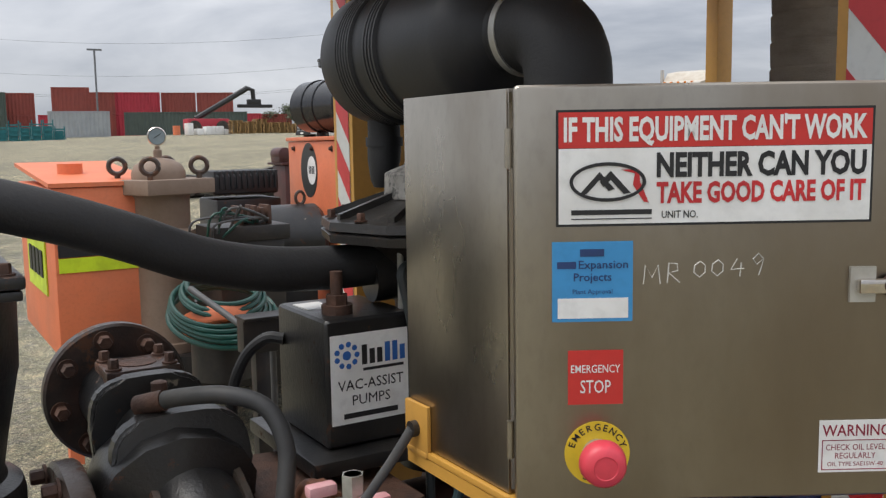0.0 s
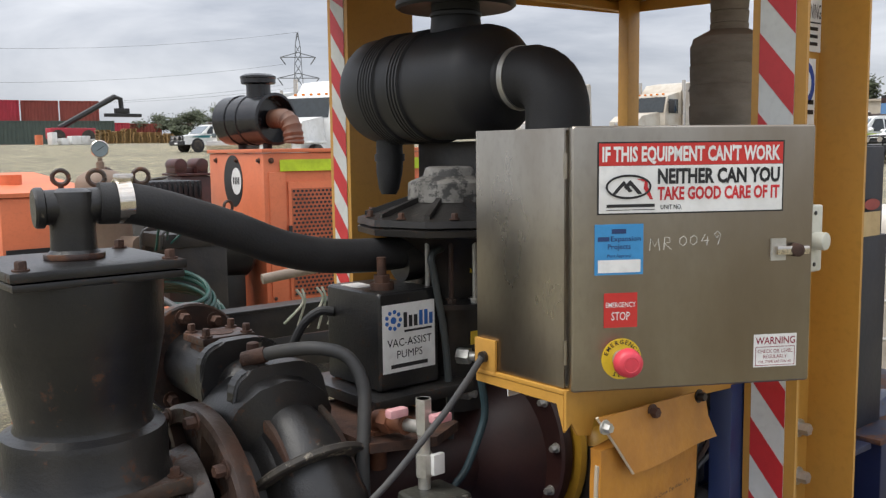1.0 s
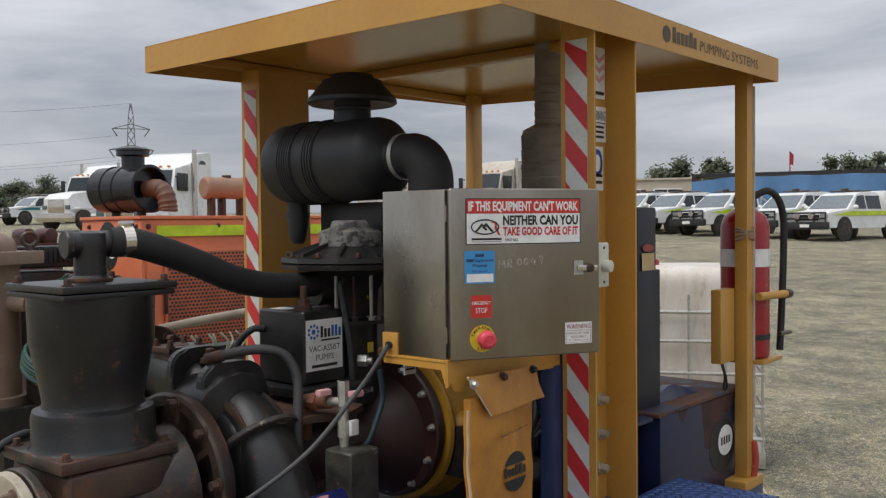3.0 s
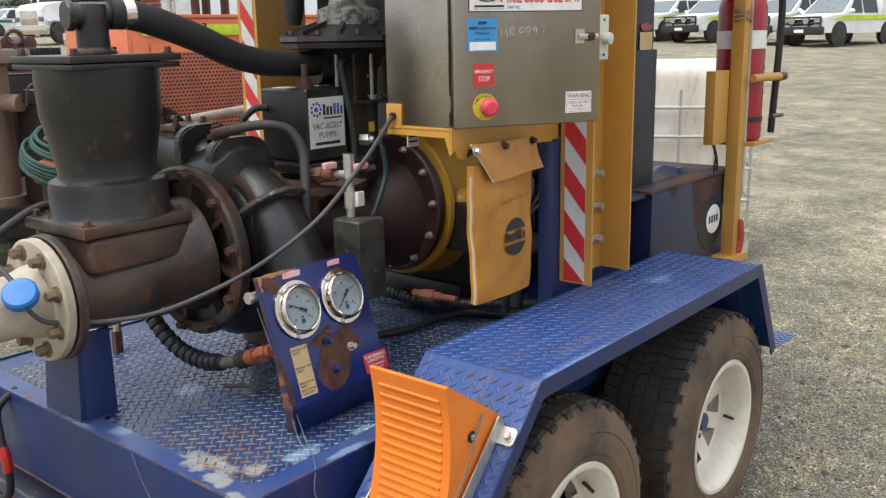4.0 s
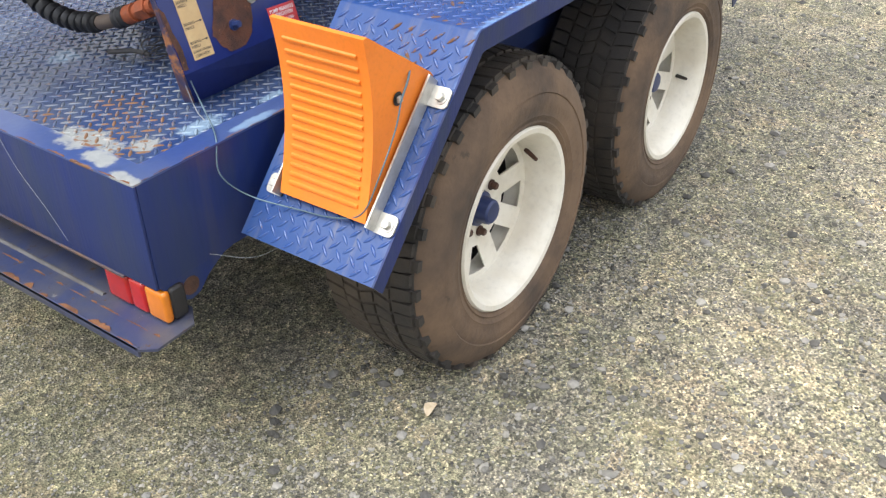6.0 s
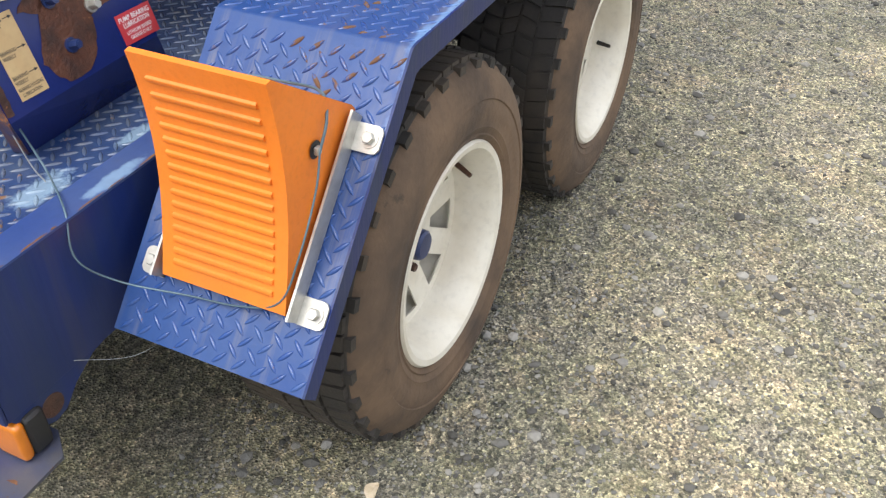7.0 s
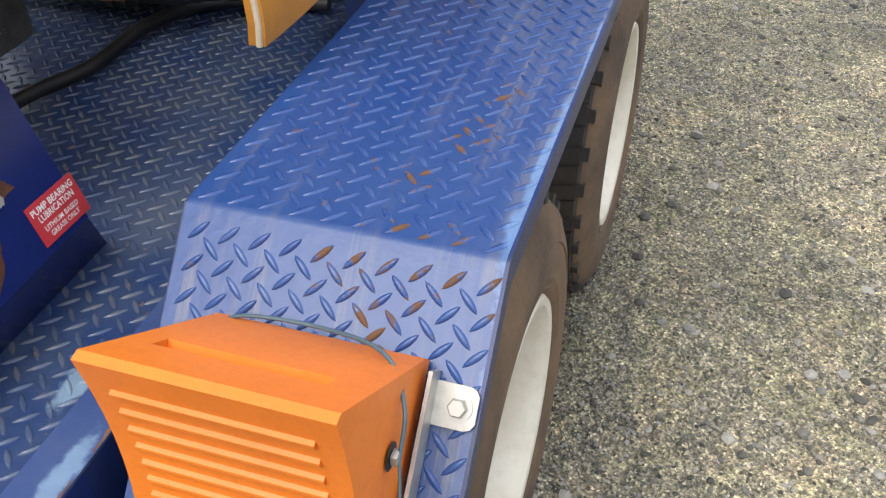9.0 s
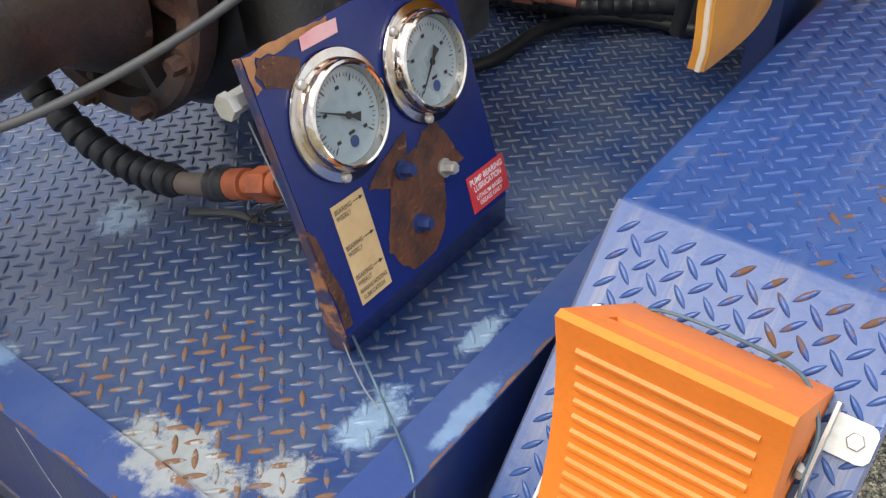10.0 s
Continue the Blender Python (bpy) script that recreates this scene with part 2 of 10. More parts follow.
M_GALV = mat("galvanised_steel", (0.55, 0.54, 0.50), 0.42, 0.7, col2=(0.42, 0.4, 0.36), scale=30, rust=0.06, bump=0.1)
M_RUBBER = mat("black_rubber_hose", (0.012, 0.012, 0.013), 0.62, col2=(0.02, 0.02, 0.021), scale=14, dust=0.18, dust_col=(0.05, 0.047, 0.045), bump=0.25, bump_scale=160)
M_PLASTIC = mat("black_plastic", (0.012, 0.0125, 0.014), 0.48, col2=(0.022, 0.022, 0.024), scale=7, dust=0.25, dust_col=(0.05, 0.05, 0.052), bump=0.1, bump_scale=150)
M_TYRE = mat("tyre_rubber", (0.022, 0.021, 0.020), 0.72, col2=(0.048, 0.040, 0.033), scale=7, dust=0.6, dust_col=(0.115, 0.085, 0.058), bump=0.35, bump_scale=130)
M_TYREWALL = mat("muddy_tyre_sidewall", (0.150, 0.096, 0.058), 0.88, col2=(0.048, 0.037, 0.030), amount=0.5, scale=5, dust=0.6, dust_col=(0.215, 0.138, 0.082), bump=0.5, bump_scale=80, worn=0.09, worn_col=(0.022, 0.020, 0.019))
M_WHITEP = mat("white_wheel_paint", (0.74, 0.70, 0.60), 0.42, col2=(0.62, 0.56, 0.44), scale=9, rust=0.05, rust_scale=20, dust=0.2, dust_col=(0.5, 0.42, 0.3), bump=0.05)
M_WFLANGE = mat("grimy_white_flange_paint", (0.50, 0.45, 0.36), 0.6, col2=(0.30, 0.24, 0.17), scale=10, rust=0.25, rust_scale=9, bump=0.25)
M_ORANGE = mat("orange_polyurethane", (0.80, 0.205, 0.017), 0.50, col2=(0.68, 0.165, 0.013), scale=8, dust=0.2, dust_col=(0.62, 0.25, 0.07), bump=0.12, bump_scale=120)
M_GENORANGE = mat("faded_orange_paint", (0.72, 0.185, 0.075), 0.55, col2=(0.55, 0.14, 0.06), scale=3, rust=0.08, dust=0.2, dust_col=(0.5, 0.3, 0.2), bump=0.05)
M_VINYL = mat("orange_yellow_vinyl", (0.50, 0.215, 0.022), 0.45, col2=(0.34, 0.135, 0.018), amount=0.45, scale=9, dust=0.3, dust_col=(0.30, 0.14, 0.04), bump=0.5, bump_scale=28)
M_VINYLEDGE = mat("pale_vinyl_piping", (0.6, 0.5, 0.36), 0.6, bump=0.1)
M_WHITE = mat("white_vinyl_label", (0.82, 0.82, 0.80), 0.4, col2=(0.66, 0.65, 0.62), scale=12, bump=0.0)
M_RED = mat("red_vinyl_label", (0.62, 0.035, 0.028), 0.4, col2=(0.5, 0.03, 0.025), scale=10, bump=0.0)
M_INK = mat("black_ink", (0.012, 0.012, 0.014), 0.5, col2=(0.02, 0.02, 0.02), bump=0.0)
M_REDINK = mat("red_ink", (0.66, 0.03, 0.035), 0.5, bump=0.0)
M_LBLUE = mat("sky_blue_label", (0.05, 0.29, 0.60), 0.4, col2=(0.045, 0.25, 0.52), scale=10, bump=0.0)
M_NAVY = mat("navy_ink", (0.02, 0.05, 0.16), 0.5, bump=0.0)
M_LYEL = mat("yellow_label", (0.75, 0.52, 0.03), 0.4, col2=(0.62, 0.42, 0.03), scale=12, bump=0.0)
M_PAPER = mat("yellowed_paper_label", (0.55, 0.40, 0.20), 0.6, col2=(0.44, 0.30, 0.14), scale=14, bump=0.0)
M_BUTTON = mat("faded_red_plastic", (0.70, 0.055, 0.085), 0.38, col2=(0.6, 0.05, 0.07), scale=20, bump=0.03)
M_PINK = mat("faded_pink_plastic", (0.66, 0.30, 0.32), 0.5, col2=(0.7, 0.45, 0.45), scale=25, bump=0.03)
M_BLUECAP = mat("bright_blue_plastic", (0.015, 0.17, 0.50), 0.40, col2=(0.015, 0.12, 0.36), scale=18, bump=0.03)
M_SWITCH = mat("aged_white_plastic", (0.62, 0.61, 0.52), 0.45, col2=(0.5, 0.47, 0.38), scale=12, bump=0.03)
M_LAGGING = mat("grey_woven_lagging", (0.37, 0.325, 0.275), 0.95, col2=(0.22, 0.19, 0.16), scale=9, bump=0.9, bump_scale=220, stretch=(1, 1, 2.5))
M_DARK = mat("greasy_dark_metal", (0.011, 0.010, 0.010), 0.42, col2=(0.035, 0.026, 0.02), scale=10, rust=0.25, rust_col=(0.07, 0.03, 0.016), bump=0.3)
M_DIAL = mat("pale_gauge_dial", (0.25, 0.30, 0.315), 0.3, col2=(0.20, 0.255, 0.275), scale=15, bump=0.0)
M_TAILRED = mat("red_lamp_lens", (0.45, 0.015, 0.012), 0.2, bump=0.1, coat=0.5)
M_TAILAMB = mat("amber_lamp_lens", (0.75, 0.22, 0.012), 0.2, bump=0.1, coat=0.5)
M_EXTING = mat("red_enamel", (0.33, 0.012, 0.016), 0.3, col2=(0.25, 0.01, 0.014), scale=5, bump=0.03)
M_DECAL_R = mat("red_reflective_tape", (0.55, 0.03, 0.035), 0.35, col2=(0.48, 0.025, 0.03), scale=10, bump=0.0)
M_DECAL_W = mat("white_reflective_tape", (0.62, 0.63, 0.60), 0.35, col2=(0.52, 0.52, 0.49), scale=9, bump=0.0)
M_FLUO = mat("fluorescent_yellow_tape", (0.62, 0.78, 0.03), 0.4, bump=0.0)
M_WIRE = mat("blue_grey_wire_rope", (0.10, 0.16, 0.20), 0.5, 0.3, bump=0.2)
M_CABLE = mat("grey_cable", (0.06, 0.06, 0.062), 0.55, col2=(0.085, 0.08, 0.075), scale=20, bump=0.1)
M_CHALK = mat("white_chalk", (0.62, 0.60, 0.55), 0.8, bump=0.0)
M_TAN = mat("brown_primer_vessel", (0.24, 0.17, 0.125), 0.6, col2=(0.19, 0.125, 0.085), scale=5, rust=0.2, bump=0.1)
M_GREENHOSE = mat("green_hose", (0.008, 0.060, 0.045), 0.4, col2=(0.012, 0.042, 0.034), scale=9, bump=0.05)
M_GLASS = mat("dark_vehicle_glass", (0.025, 0.032, 0.036), 0.08, bump=0.0)
# lighter than the side glass: reflected sky is put into this colour
M_SCREEN = mat("sky_lit_windscreen", (0.10, 0.13, 0.14), 0.06, bump=0.0, coat=1.0)
M_CARWHITE = mat("white_vehicle_paint", (0.80, 0.80, 0.79), 0.3, col2=(0.62, 0.62, 0.60), scale=2, bump=0.0)
M_DUSTY = mat("dusty_cream_truck_paint", (0.56, 0.52, 0.45), 0.5, col2=(0.40, 0.33, 0.25), amount=0.45, scale=1.2, rust=0.12, rust_scale=3, rust_col=(0.16, 0.075, 0.04), bump=0.0)
M_BEDLINER = mat("black_vehicle_plastic", (0.02, 0.02, 0.021), 0.55, bump=0.05)
M_TARP = mat("blue_tarpaulin", (0.10, 0.22, 0.42), 0.55, col2=(0.07, 0.17, 0.34), scale=0.8, bump=0.3, bump_scale=3)
M_CRED = mat("container_red", (0.26, 0.055, 0.04), 0.7, col2=(0.20, 0.05, 0.04), scale=0.7, bump=0.0)
M_CRED2 = mat("container_crimson", (0.42, 0.03, 0.05), 0.65, col2=(0.32, 0.03, 0.04), scale=0.7, bump=0.0)
M_CGREY = mat("container_grey", (0.34, 0.36, 0.37), 0.7, col2=(0.27, 0.29, 0.30), scale=0.7, bump=0.0)
M_CGREEN = mat("container_dark_green", (0.075, 0.10, 0.085), 0.7, col2=(0.06, 0.08, 0.07), scale=0.7, bump=0.0)
M_CREAM = mat("cream_building_paint", (0.56, 0.50, 0.41), 0.75, col2=(0.46, 0.38, 0.29), scale=1.2, bump=0.0)
M_PALLET = mat("pallet_timber", (0.40, 0.25, 0.10), 0.85, col2=(0.22, 0.12, 0.05), scale=4, bump=0.2, island=0.35)
M_LEAF = mat("dull_green_foliage", (0.075, 0.09, 0.045), 0.7, col2=(0.05, 0.06, 0.03), scale=1.5, bump=0.0, island=0.4)
M_BARK = mat("grey_bark", (0.13, 0.10, 0.08), 0.9, bump=0.3)
M_TEAL = mat("teal_paint", (0.02, 0.20, 0.22), 0.5, bump=0.0)
M_PYLON = mat("pylon_steel", (0.20, 0.21, 0.22), 0.6, 0.3, bump=0.0)
M_MAROON = mat("maroon_paint", (0.075, 0.018, 0.016), 0.45, col2=(0.035, 0.012, 0.011), amount=0.45, scale=5, rust=0.12, bump=0.1)
M_STRAP = mat("frayed_pale_webbing", (0.36, 0.34, 0.27), 0.9, col2=(0.16, 0.20, 0.14), amount=0.48, scale=20, bump=0.3)
M_POLY = mat("milky_polythene", (0.66, 0.62, 0.56), 0.4, col2=(0.52, 0.43, 0.34), amount=0.45, scale=4, rust=0.03, bump=0.0, worn=0.11, worn_col=(0.46, 0.36, 0.30), stretch=(1.6, 1.6, 0.40))


def ground_material():
    m = bpy.data.materials.new("fine_gravel_and_sand")
    m.use_nodes = True
    n, l = m.node_tree.nodes, m.node_tree.links
    p = n["Principled BSDF"]
    p.inputs["Roughness"].default_value = 0.93
    p.inputs["Specular IOR Level"].default_value = 0.25
    tc = n.new("ShaderNodeTexCoord")

    def tex(kind, sc, **kw):
        t = n.new(kind)
        t.inputs["Scale"].default_value = sc
        for k, v in kw.items():
            t.inputs[k].default_value = v
        l.new(tc.outputs["Object"], t.inputs["Vector"])
        return t

    def ramp(fac, stops):
        r = n.new("ShaderNodeValToRGB")
        els = r.color_ramp.elements
        while len(els) < len(stops):
            els.new(0.5)
        for e, (pos, c) in zip(els, stops):
            e.position, e.color = pos, (*c, 1)
        l.new(fac, r.inputs["Fac"])
        return r.outputs["Color"]

    def blend(mode, fac, a, b):
        x = n.new("ShaderNodeMix")
        x.data_type, x.blend_type = "RGBA", mode
        if isinstance(fac, float):
            x.inputs["Factor"].default_value = fac
        else:
            l.new(fac, x.inputs["Factor"])
        l.new(a, x.inputs["A"])
        if isinstance(b, tuple):
            x.inputs["B"].default_value = (*b, 1)
        else:
            l.new(b, x.inputs["B"])
        return x.outputs["Result"]

    patches = tex("ShaderNodeTexNoise", 1.6, Detail=8.0, Roughness=0.65)
    large = tex("ShaderNodeTexNoise", 0.22, Detail=5.0)
    cells = tex("ShaderNodeTexVoronoi", 168.0)
    grit = tex("ShaderNodeTexVoronoi", 320.0)
    base = ramp(patches.outputs["Fac"], [(0.30, (0.150, 0.151, 0.140)), (0.5, (0.252, 0.243, 0.210)), (0.68, (0.385, 0.354, 0.295))])
    sep = n.new("ShaderNodeSeparateColor")
    l.new(cells.outputs["Color"], sep.inputs["Color"])
    speck = ramp(sep.outputs["Red"], [(0.0, (0.20, 0.21, 0.23)), (0.35, (0.62, 0.62, 0.62)), (0.72, (1.15, 1.12, 1.05)), (0.9, (1.7, 1.65, 1.55)), (1.0, (2.5, 2.4, 2.25))])
    sep2 = n.new("ShaderNodeSeparateColor")
    l.new(grit.outputs["Color"], sep2.inputs["Color"])
    speck2 = ramp(sep2.outputs["Green"], [(0.0, (0.42, 0.42, 0.43)), (0.6, (1.0, 1.0, 1.0)), (1.0, (2.0, 1.93, 1.8))])
    col = blend("MULTIPLY", 0.80, base, speck)
    col = blend("MULTIPLY", 0.65, col, speck2)
    # scattered larger pebbles, pale and dark
    pebble = tex("ShaderNodeTexVoronoi", 62.0, Randomness=1.0)
    sep3 = n.new("ShaderNodeSeparateColor")
    l.new(pebble.outputs["Color"], sep3.inputs["Color"])
    inside = n.new("ShaderNodeMapRange")
    inside.inputs["From Min"].default_value, inside.inputs["From Max"].default_value = 0.42, 0.34
    l.new(pebble.outputs["Distance"], inside.inputs["Value"])
    some = n.new("ShaderNodeMapRange")
    some.inputs["From Min"].default_value, some.inputs["From Max"].default_value = 0.87, 0.89
    l.new(sep3.outputs["Blue"], some.inputs["Value"])
    both = n.new("ShaderNodeMath")
    both.operation = "MULTIPLY"
    l.new(inside.outputs["Result"], both.inputs[0])
    l.new(some.outputs["Result"], both.inputs[1])
    col = blend("MIX", both.outputs["Value"], col, ramp(sep3.outputs["Red"], [(0.0, (0.05, 0.052, 0.055)), (0.6, (0.15, 0.165, 0.155)), (0.85, (0.28, 0.26, 0.21)), (1.0, (0.40, 0.375, 0.33))]))
    moss = n.new("ShaderNodeMapRange")
    moss.inputs["From Min"].default_value, moss.inputs["From Max"].default_value, moss.inputs["To Max"].default_value = 0.52, 0.68, 0.5
    mn = tex("ShaderNodeTexNoise", 3.1, Detail=9.0, Roughness=0.7)
    l.new(mn.outputs["Fac"], moss.inputs["Value"])
    col = blend("MIX", moss.outputs["Result"], col, (0.135, 0.130, 0.080))
    col = blend("MULTIPLY", 0.6, col, ramp(tex("ShaderNodeTexNoise", 14.0, Detail=6.0, Roughness=0.7).outputs["Fac"], [(0.3, (0.5, 0.51, 0.53)), (0.7, (1.5, 1.44, 1.33))]))
    col = blend("MULTIPLY", 0.6, col, ramp(tex("ShaderNodeTexNoise", 40.0, Detail=3.0, Roughness=0.6).outputs["Fac"], [(0.36, (0.58, 0.59, 0.60)), (0.64, (1.45, 1.42, 1.36))]))
    col = blend("MULTIPLY", 0.5, col, ramp(tex("ShaderNodeTexNoise", 4.5, Detail=8.0, Roughness=0.75).outputs["Fac"], [(0.32, (0.62, 0.63, 0.64)), (0.68, (1.4, 1.36, 1.28))]))
    # hues drift from blue-grey through moss to a pinkish brown
    for size, much in ((9.0, 0.6), (2.4, 0.5)):
        drift = tex("ShaderNodeTexNoise", size, Detail=7.0, Roughness=0.7)
        col = blend("MULTIPLY", much, col, ramp(drift.outputs["Fac"], [(0.32, (0.78, 0.81, 0.86)), (0.45, (1.0, 0.99, 0.98)), (0.52, (0.97, 1.01, 0.86)), (0.57, (1.06, 1.0, 0.92)), (0.70, (1.26, 1.12, 1.0))]))
    col = blend("MULTIPLY", 0.8, col, ramp(large.outputs["Fac"], [(0.3, (0.82, 0.83, 0.84)), (0.7, (1.18, 1.16, 1.11))]))
    # the yard turns darker and greener round a spot behind the trailer
    off, far, rear_fade = n.new("ShaderNodeVectorMath"), n.new("ShaderNodeVectorMath"), n.new("ShaderNodeMapRange")
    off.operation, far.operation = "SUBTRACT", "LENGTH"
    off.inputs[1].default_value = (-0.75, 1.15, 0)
    rear_fade.inputs["From Min"].default_value, rear_fade.inputs["From Max"].default_value, rear_fade.inputs["To Max"].default_value = 1.35, 0.55, 0.40
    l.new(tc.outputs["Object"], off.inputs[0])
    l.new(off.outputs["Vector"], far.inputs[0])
    l.new(far.outputs["Value"], rear_fade.inputs["Value"])
    rear_green = n.new("ShaderNodeMath")
    rear_green.operation = "MULTIPLY"
    l.new(rear_fade.outputs["Result"], rear_green.inputs[0])
    l.new(tex("ShaderNodeTexNoise", 5.0, Detail=8.0, Roughness=0.7).outputs["Fac"], rear_green.inputs[1])
    col = blend("MULTIPLY", rear_fade.outputs["Result"], col, (0.66, 0.66, 0.58))
    col = blend("MIX", rear_green.outputs["Value"], col, (0.085, 0.088, 0.045))
    l.new(col, p.inputs["Base Color"])
    b = n.new("ShaderNodeBump")
    b.inputs["Strength"].default_value, b.inputs["Distance"].default_value = 0.9, 0.006
    mixh = n.new("ShaderNodeMath")
    mixh.operation = "ADD"
    l.new(cells.outputs["Distance"], mixh.inputs[0])
    l.new(both.outputs["Value"], mixh.inputs[1])
    l.new(mixh.outputs["Value"], b.inputs["Height"])
    l.new(b.outputs["Normal"], p.inputs["Normal"])
    return m


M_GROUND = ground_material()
M_STONE = mat("grey_and_tan_stones", (0.20, 0.19, 0.165), 0.9, col2=(0.09, 0.09, 0.09), scale=20, bump=0.4, bump_scale=150, island=0.75)

# ---- mesh tools ----
ORG = {}


def finish(bm, name, material, sharp=0.62):
    bmesh.ops.remove_doubles(bm, verts=bm.verts, dist=1e-6)
    bmesh.ops.recalc_face_normals(bm, faces=bm.faces)
    for f in bm.faces:
        f.smooth = True
    for e in bm.edges:
        if len(e.link_faces) == 2 and e.calc_face_angle(0) > sharp:
            e.smooth = False
    me = bpy.data.meshes.new(name)
    bm.to_mesh(me)
    bm.free()
    for one in material if isinstance(material, (list, tuple)) else [material]:
        me.materials.append(one)
    return me


def thing(name, at, label, category, group="", kind=""):
    ob = new(name)
    ob.empty_display_size = 0.05
    ob.location = at
    ORG[ob.name] = Vector(at)
    return tagged(ob, label, category, group, kind)


def part(name, bm, material, parent, label=""):
    """One mesh, given in world places, as a part of a thing or of a part."""
    org = ORG[parent.name]
    bmesh.ops.translate(bm, verts=bm.verts, vec=-org)
    ob = new(name, finish(bm, name, material))
    ob.parent = parent
    ORG[ob.name] = org
    return tagged(ob, label)


def single(name, bm, material, label, category, group="", kind="", at=None):
    """A thing of one mesh."""
    lo = Vector([min(v.co[n] for v in bm.verts) for n in range(3)])
    hi = Vector([max(v.co[n] for v in bm.verts) for n in range(3)])
    org = Vector(at) if at else Vector(((lo.x + hi.x) / 2, (lo.y + hi.y) / 2, lo.z))
    bmesh.ops.translate(bm, verts=bm.verts, vec=-org)
    ob = new(name, finish(bm, name, material))
    ob.location = org
    ORG[ob.name] = org
    return tagged(ob, label, category, group, kind)


def solid(bm, x0, x1, y0, y1, z0, z1, bevel=0.0, m=None, seg=2):
    g = bmesh.ops.create_cube(bm, size=1.0)
    vs = g["verts"]
    for v in vs:
        v.co = Vector((x0 + (v.co.x + 0.5) * (x1 - x0), y0 + (v.co.y + 0.5) * (y1 - y0), z0 + (v.co.z + 0.5) * (z1 - z0)))
    if bevel:
        es = list({e for v in vs for e in v.link_edges})
        r = bmesh.ops.bevel(bm, geom=es, offset=bevel, segments=seg, affect="EDGES", profile=0.6)
        vs = r["verts"]
    if m is not None:
        bmesh.ops.transform(bm, matrix=m, verts=vs)
    return vs


def frame_of(a, b):
    z = (Vector(b) - Vector(a)).normalized()
    x = z.orthogonal().normalized() if abs(z.z) < 0.999 else Vector((1, 0, 0))
    if abs(z.z) < 0.95:
        x = Vector((0, 0, 1)).cross(z).normalized()
    return x, z.cross(x), z


def lathe(bm, a, b, profile, n=32, closed=False):
    """Turn a profile of (distance along a-b in metres, radius) round the line a-b."""
    x, y, z = frame_of(a, b)
    a = Vector(a)
    rings = []
    for h, r in profile:
        c = a + z * h
        if r < 1e-5:
            rings.append([bm.verts.new(c)])
        else:
            rings.append([bm.verts.new(c + (x * math.cos(t) + y * math.sin(t)) * r) for t in (2 * math.pi * k / n for k in range(n))])
    pairs = list(zip(rings, rings[1:])) + ([(rings[-1], rings[0])] if closed else [])
    for r0, r1 in pairs:
        for k in range(n):
            q = (k + 1) % n
            if len(r0) == 1 and len(r1) == 1:
                continue
            if len(r0) == 1:
                bm.faces.new((r0[0], r1[k], r1[q]))
            elif len(r1) == 1:
                bm.faces.new((r0[k], r0[q], r1[0]))
            else:
                bm.faces.new((r0[k], r0[q], r1[q], r1[k]))
    if not closed:
        for r in (rings[0], rings[-1]):
            if len(r) > 2:
                bm.faces.new(r)
    return rings


def rod(bm, a, b, r, n=16, bevel=0.0, r2=None):
    d = (Vector(b) - Vector(a)).length
    r2 = r if r2 is None else r2
    if bevel:
        lathe(bm, a, b, [(0, r - bevel), (bevel * 0.3, r - bevel * 0.3), (bevel, r), (d - bevel, r2), (d - bevel * 0.3, r2 - bevel * 0.3), (d, r2 - bevel)], n)
    else:
        lathe(bm, a, b, [(0, r), (d, r2)], n)


def spline(pts, per=8):
    """Points along a smooth curve through pts."""
    p = [Vector(q) for q in pts]
    p = [p[0] * 2 - p[1]] + p + [p[-1] * 2 - p[-2]]
    out = []
    for i in range(1, len(p) - 2):
        for k in range(per):
            t = k / per
            a, b, c, d = p[i - 1], p[i], p[i + 1], p[i + 2]
            out.append(0.5 * ((2 * b) + (c - a) * t + (2 * a - 5 * b + 4 * c - d) * t * t + (3 * b - a - 3 * c + d) * t ** 3))
    out.append(p[-2])
    return out


def tube(bm, pts, r, n=14, cap=True):
    """A tube along points; r is one radius or a function of 0 to 1."""
    pts = [Vector(q) for q in pts]
    rings, x = [], None
    for i, q in enumerate(pts):
        z = (pts[min(i + 1, len(pts) - 1)] - pts[max(i - 1, 0)]).normalized()
        if x is None:
            x = z.orthogonal().normalized()
        x = (x - z * x.dot(z)).normalized()
        y = z.cross(x)
        rad = r(i / (len(pts) - 1)) if callable(r) else r
        rings.append([bm.verts.new(q + (x * math.cos(t) + y * math.sin(t)) * rad) for t in (2 * math.pi * k / n for k in range(n))])
    for r0, r1 in zip(rings, rings[1:]):
        for k in range(n):
            q = (k + 1) % n
            bm.faces.new((r0[k], r0[q], r1[q], r1[k]))
    if cap:
        bm.faces.new(rings[0])
        bm.faces.new(rings[-1])
    return rings


def extrude(bm, outline, vec):
    """A prism: a closed outline of places pushed along vec."""
    vec = Vector(vec)
    lo = [bm.verts.new(Vector(p)) for p in outline]
    hi = [bm.verts.new(Vector(p) + vec) for p in outline]
    bm.faces.new(lo)
    bm.faces.new(hi[::-1])
    n = len(lo)
    for k in range(n):
        q = (k + 1) % n
        bm.faces.new((lo[k], lo[q], hi[q], hi[k]))


def ball(bm, c, rx, ry=None, rz=None, u=16, v=10):
    ry, rz = ry or rx, rz or rx
    g = bmesh.ops.create_uvsphere(bm, u_segments=u, v_segments=v, radius=1.0)
    for w in g["verts"]:
        w.co = Vector((c[0] + w.co.x * rx, c[1] + w.co.y * ry, c[2] + w.co.z * rz))
    return g["verts"]


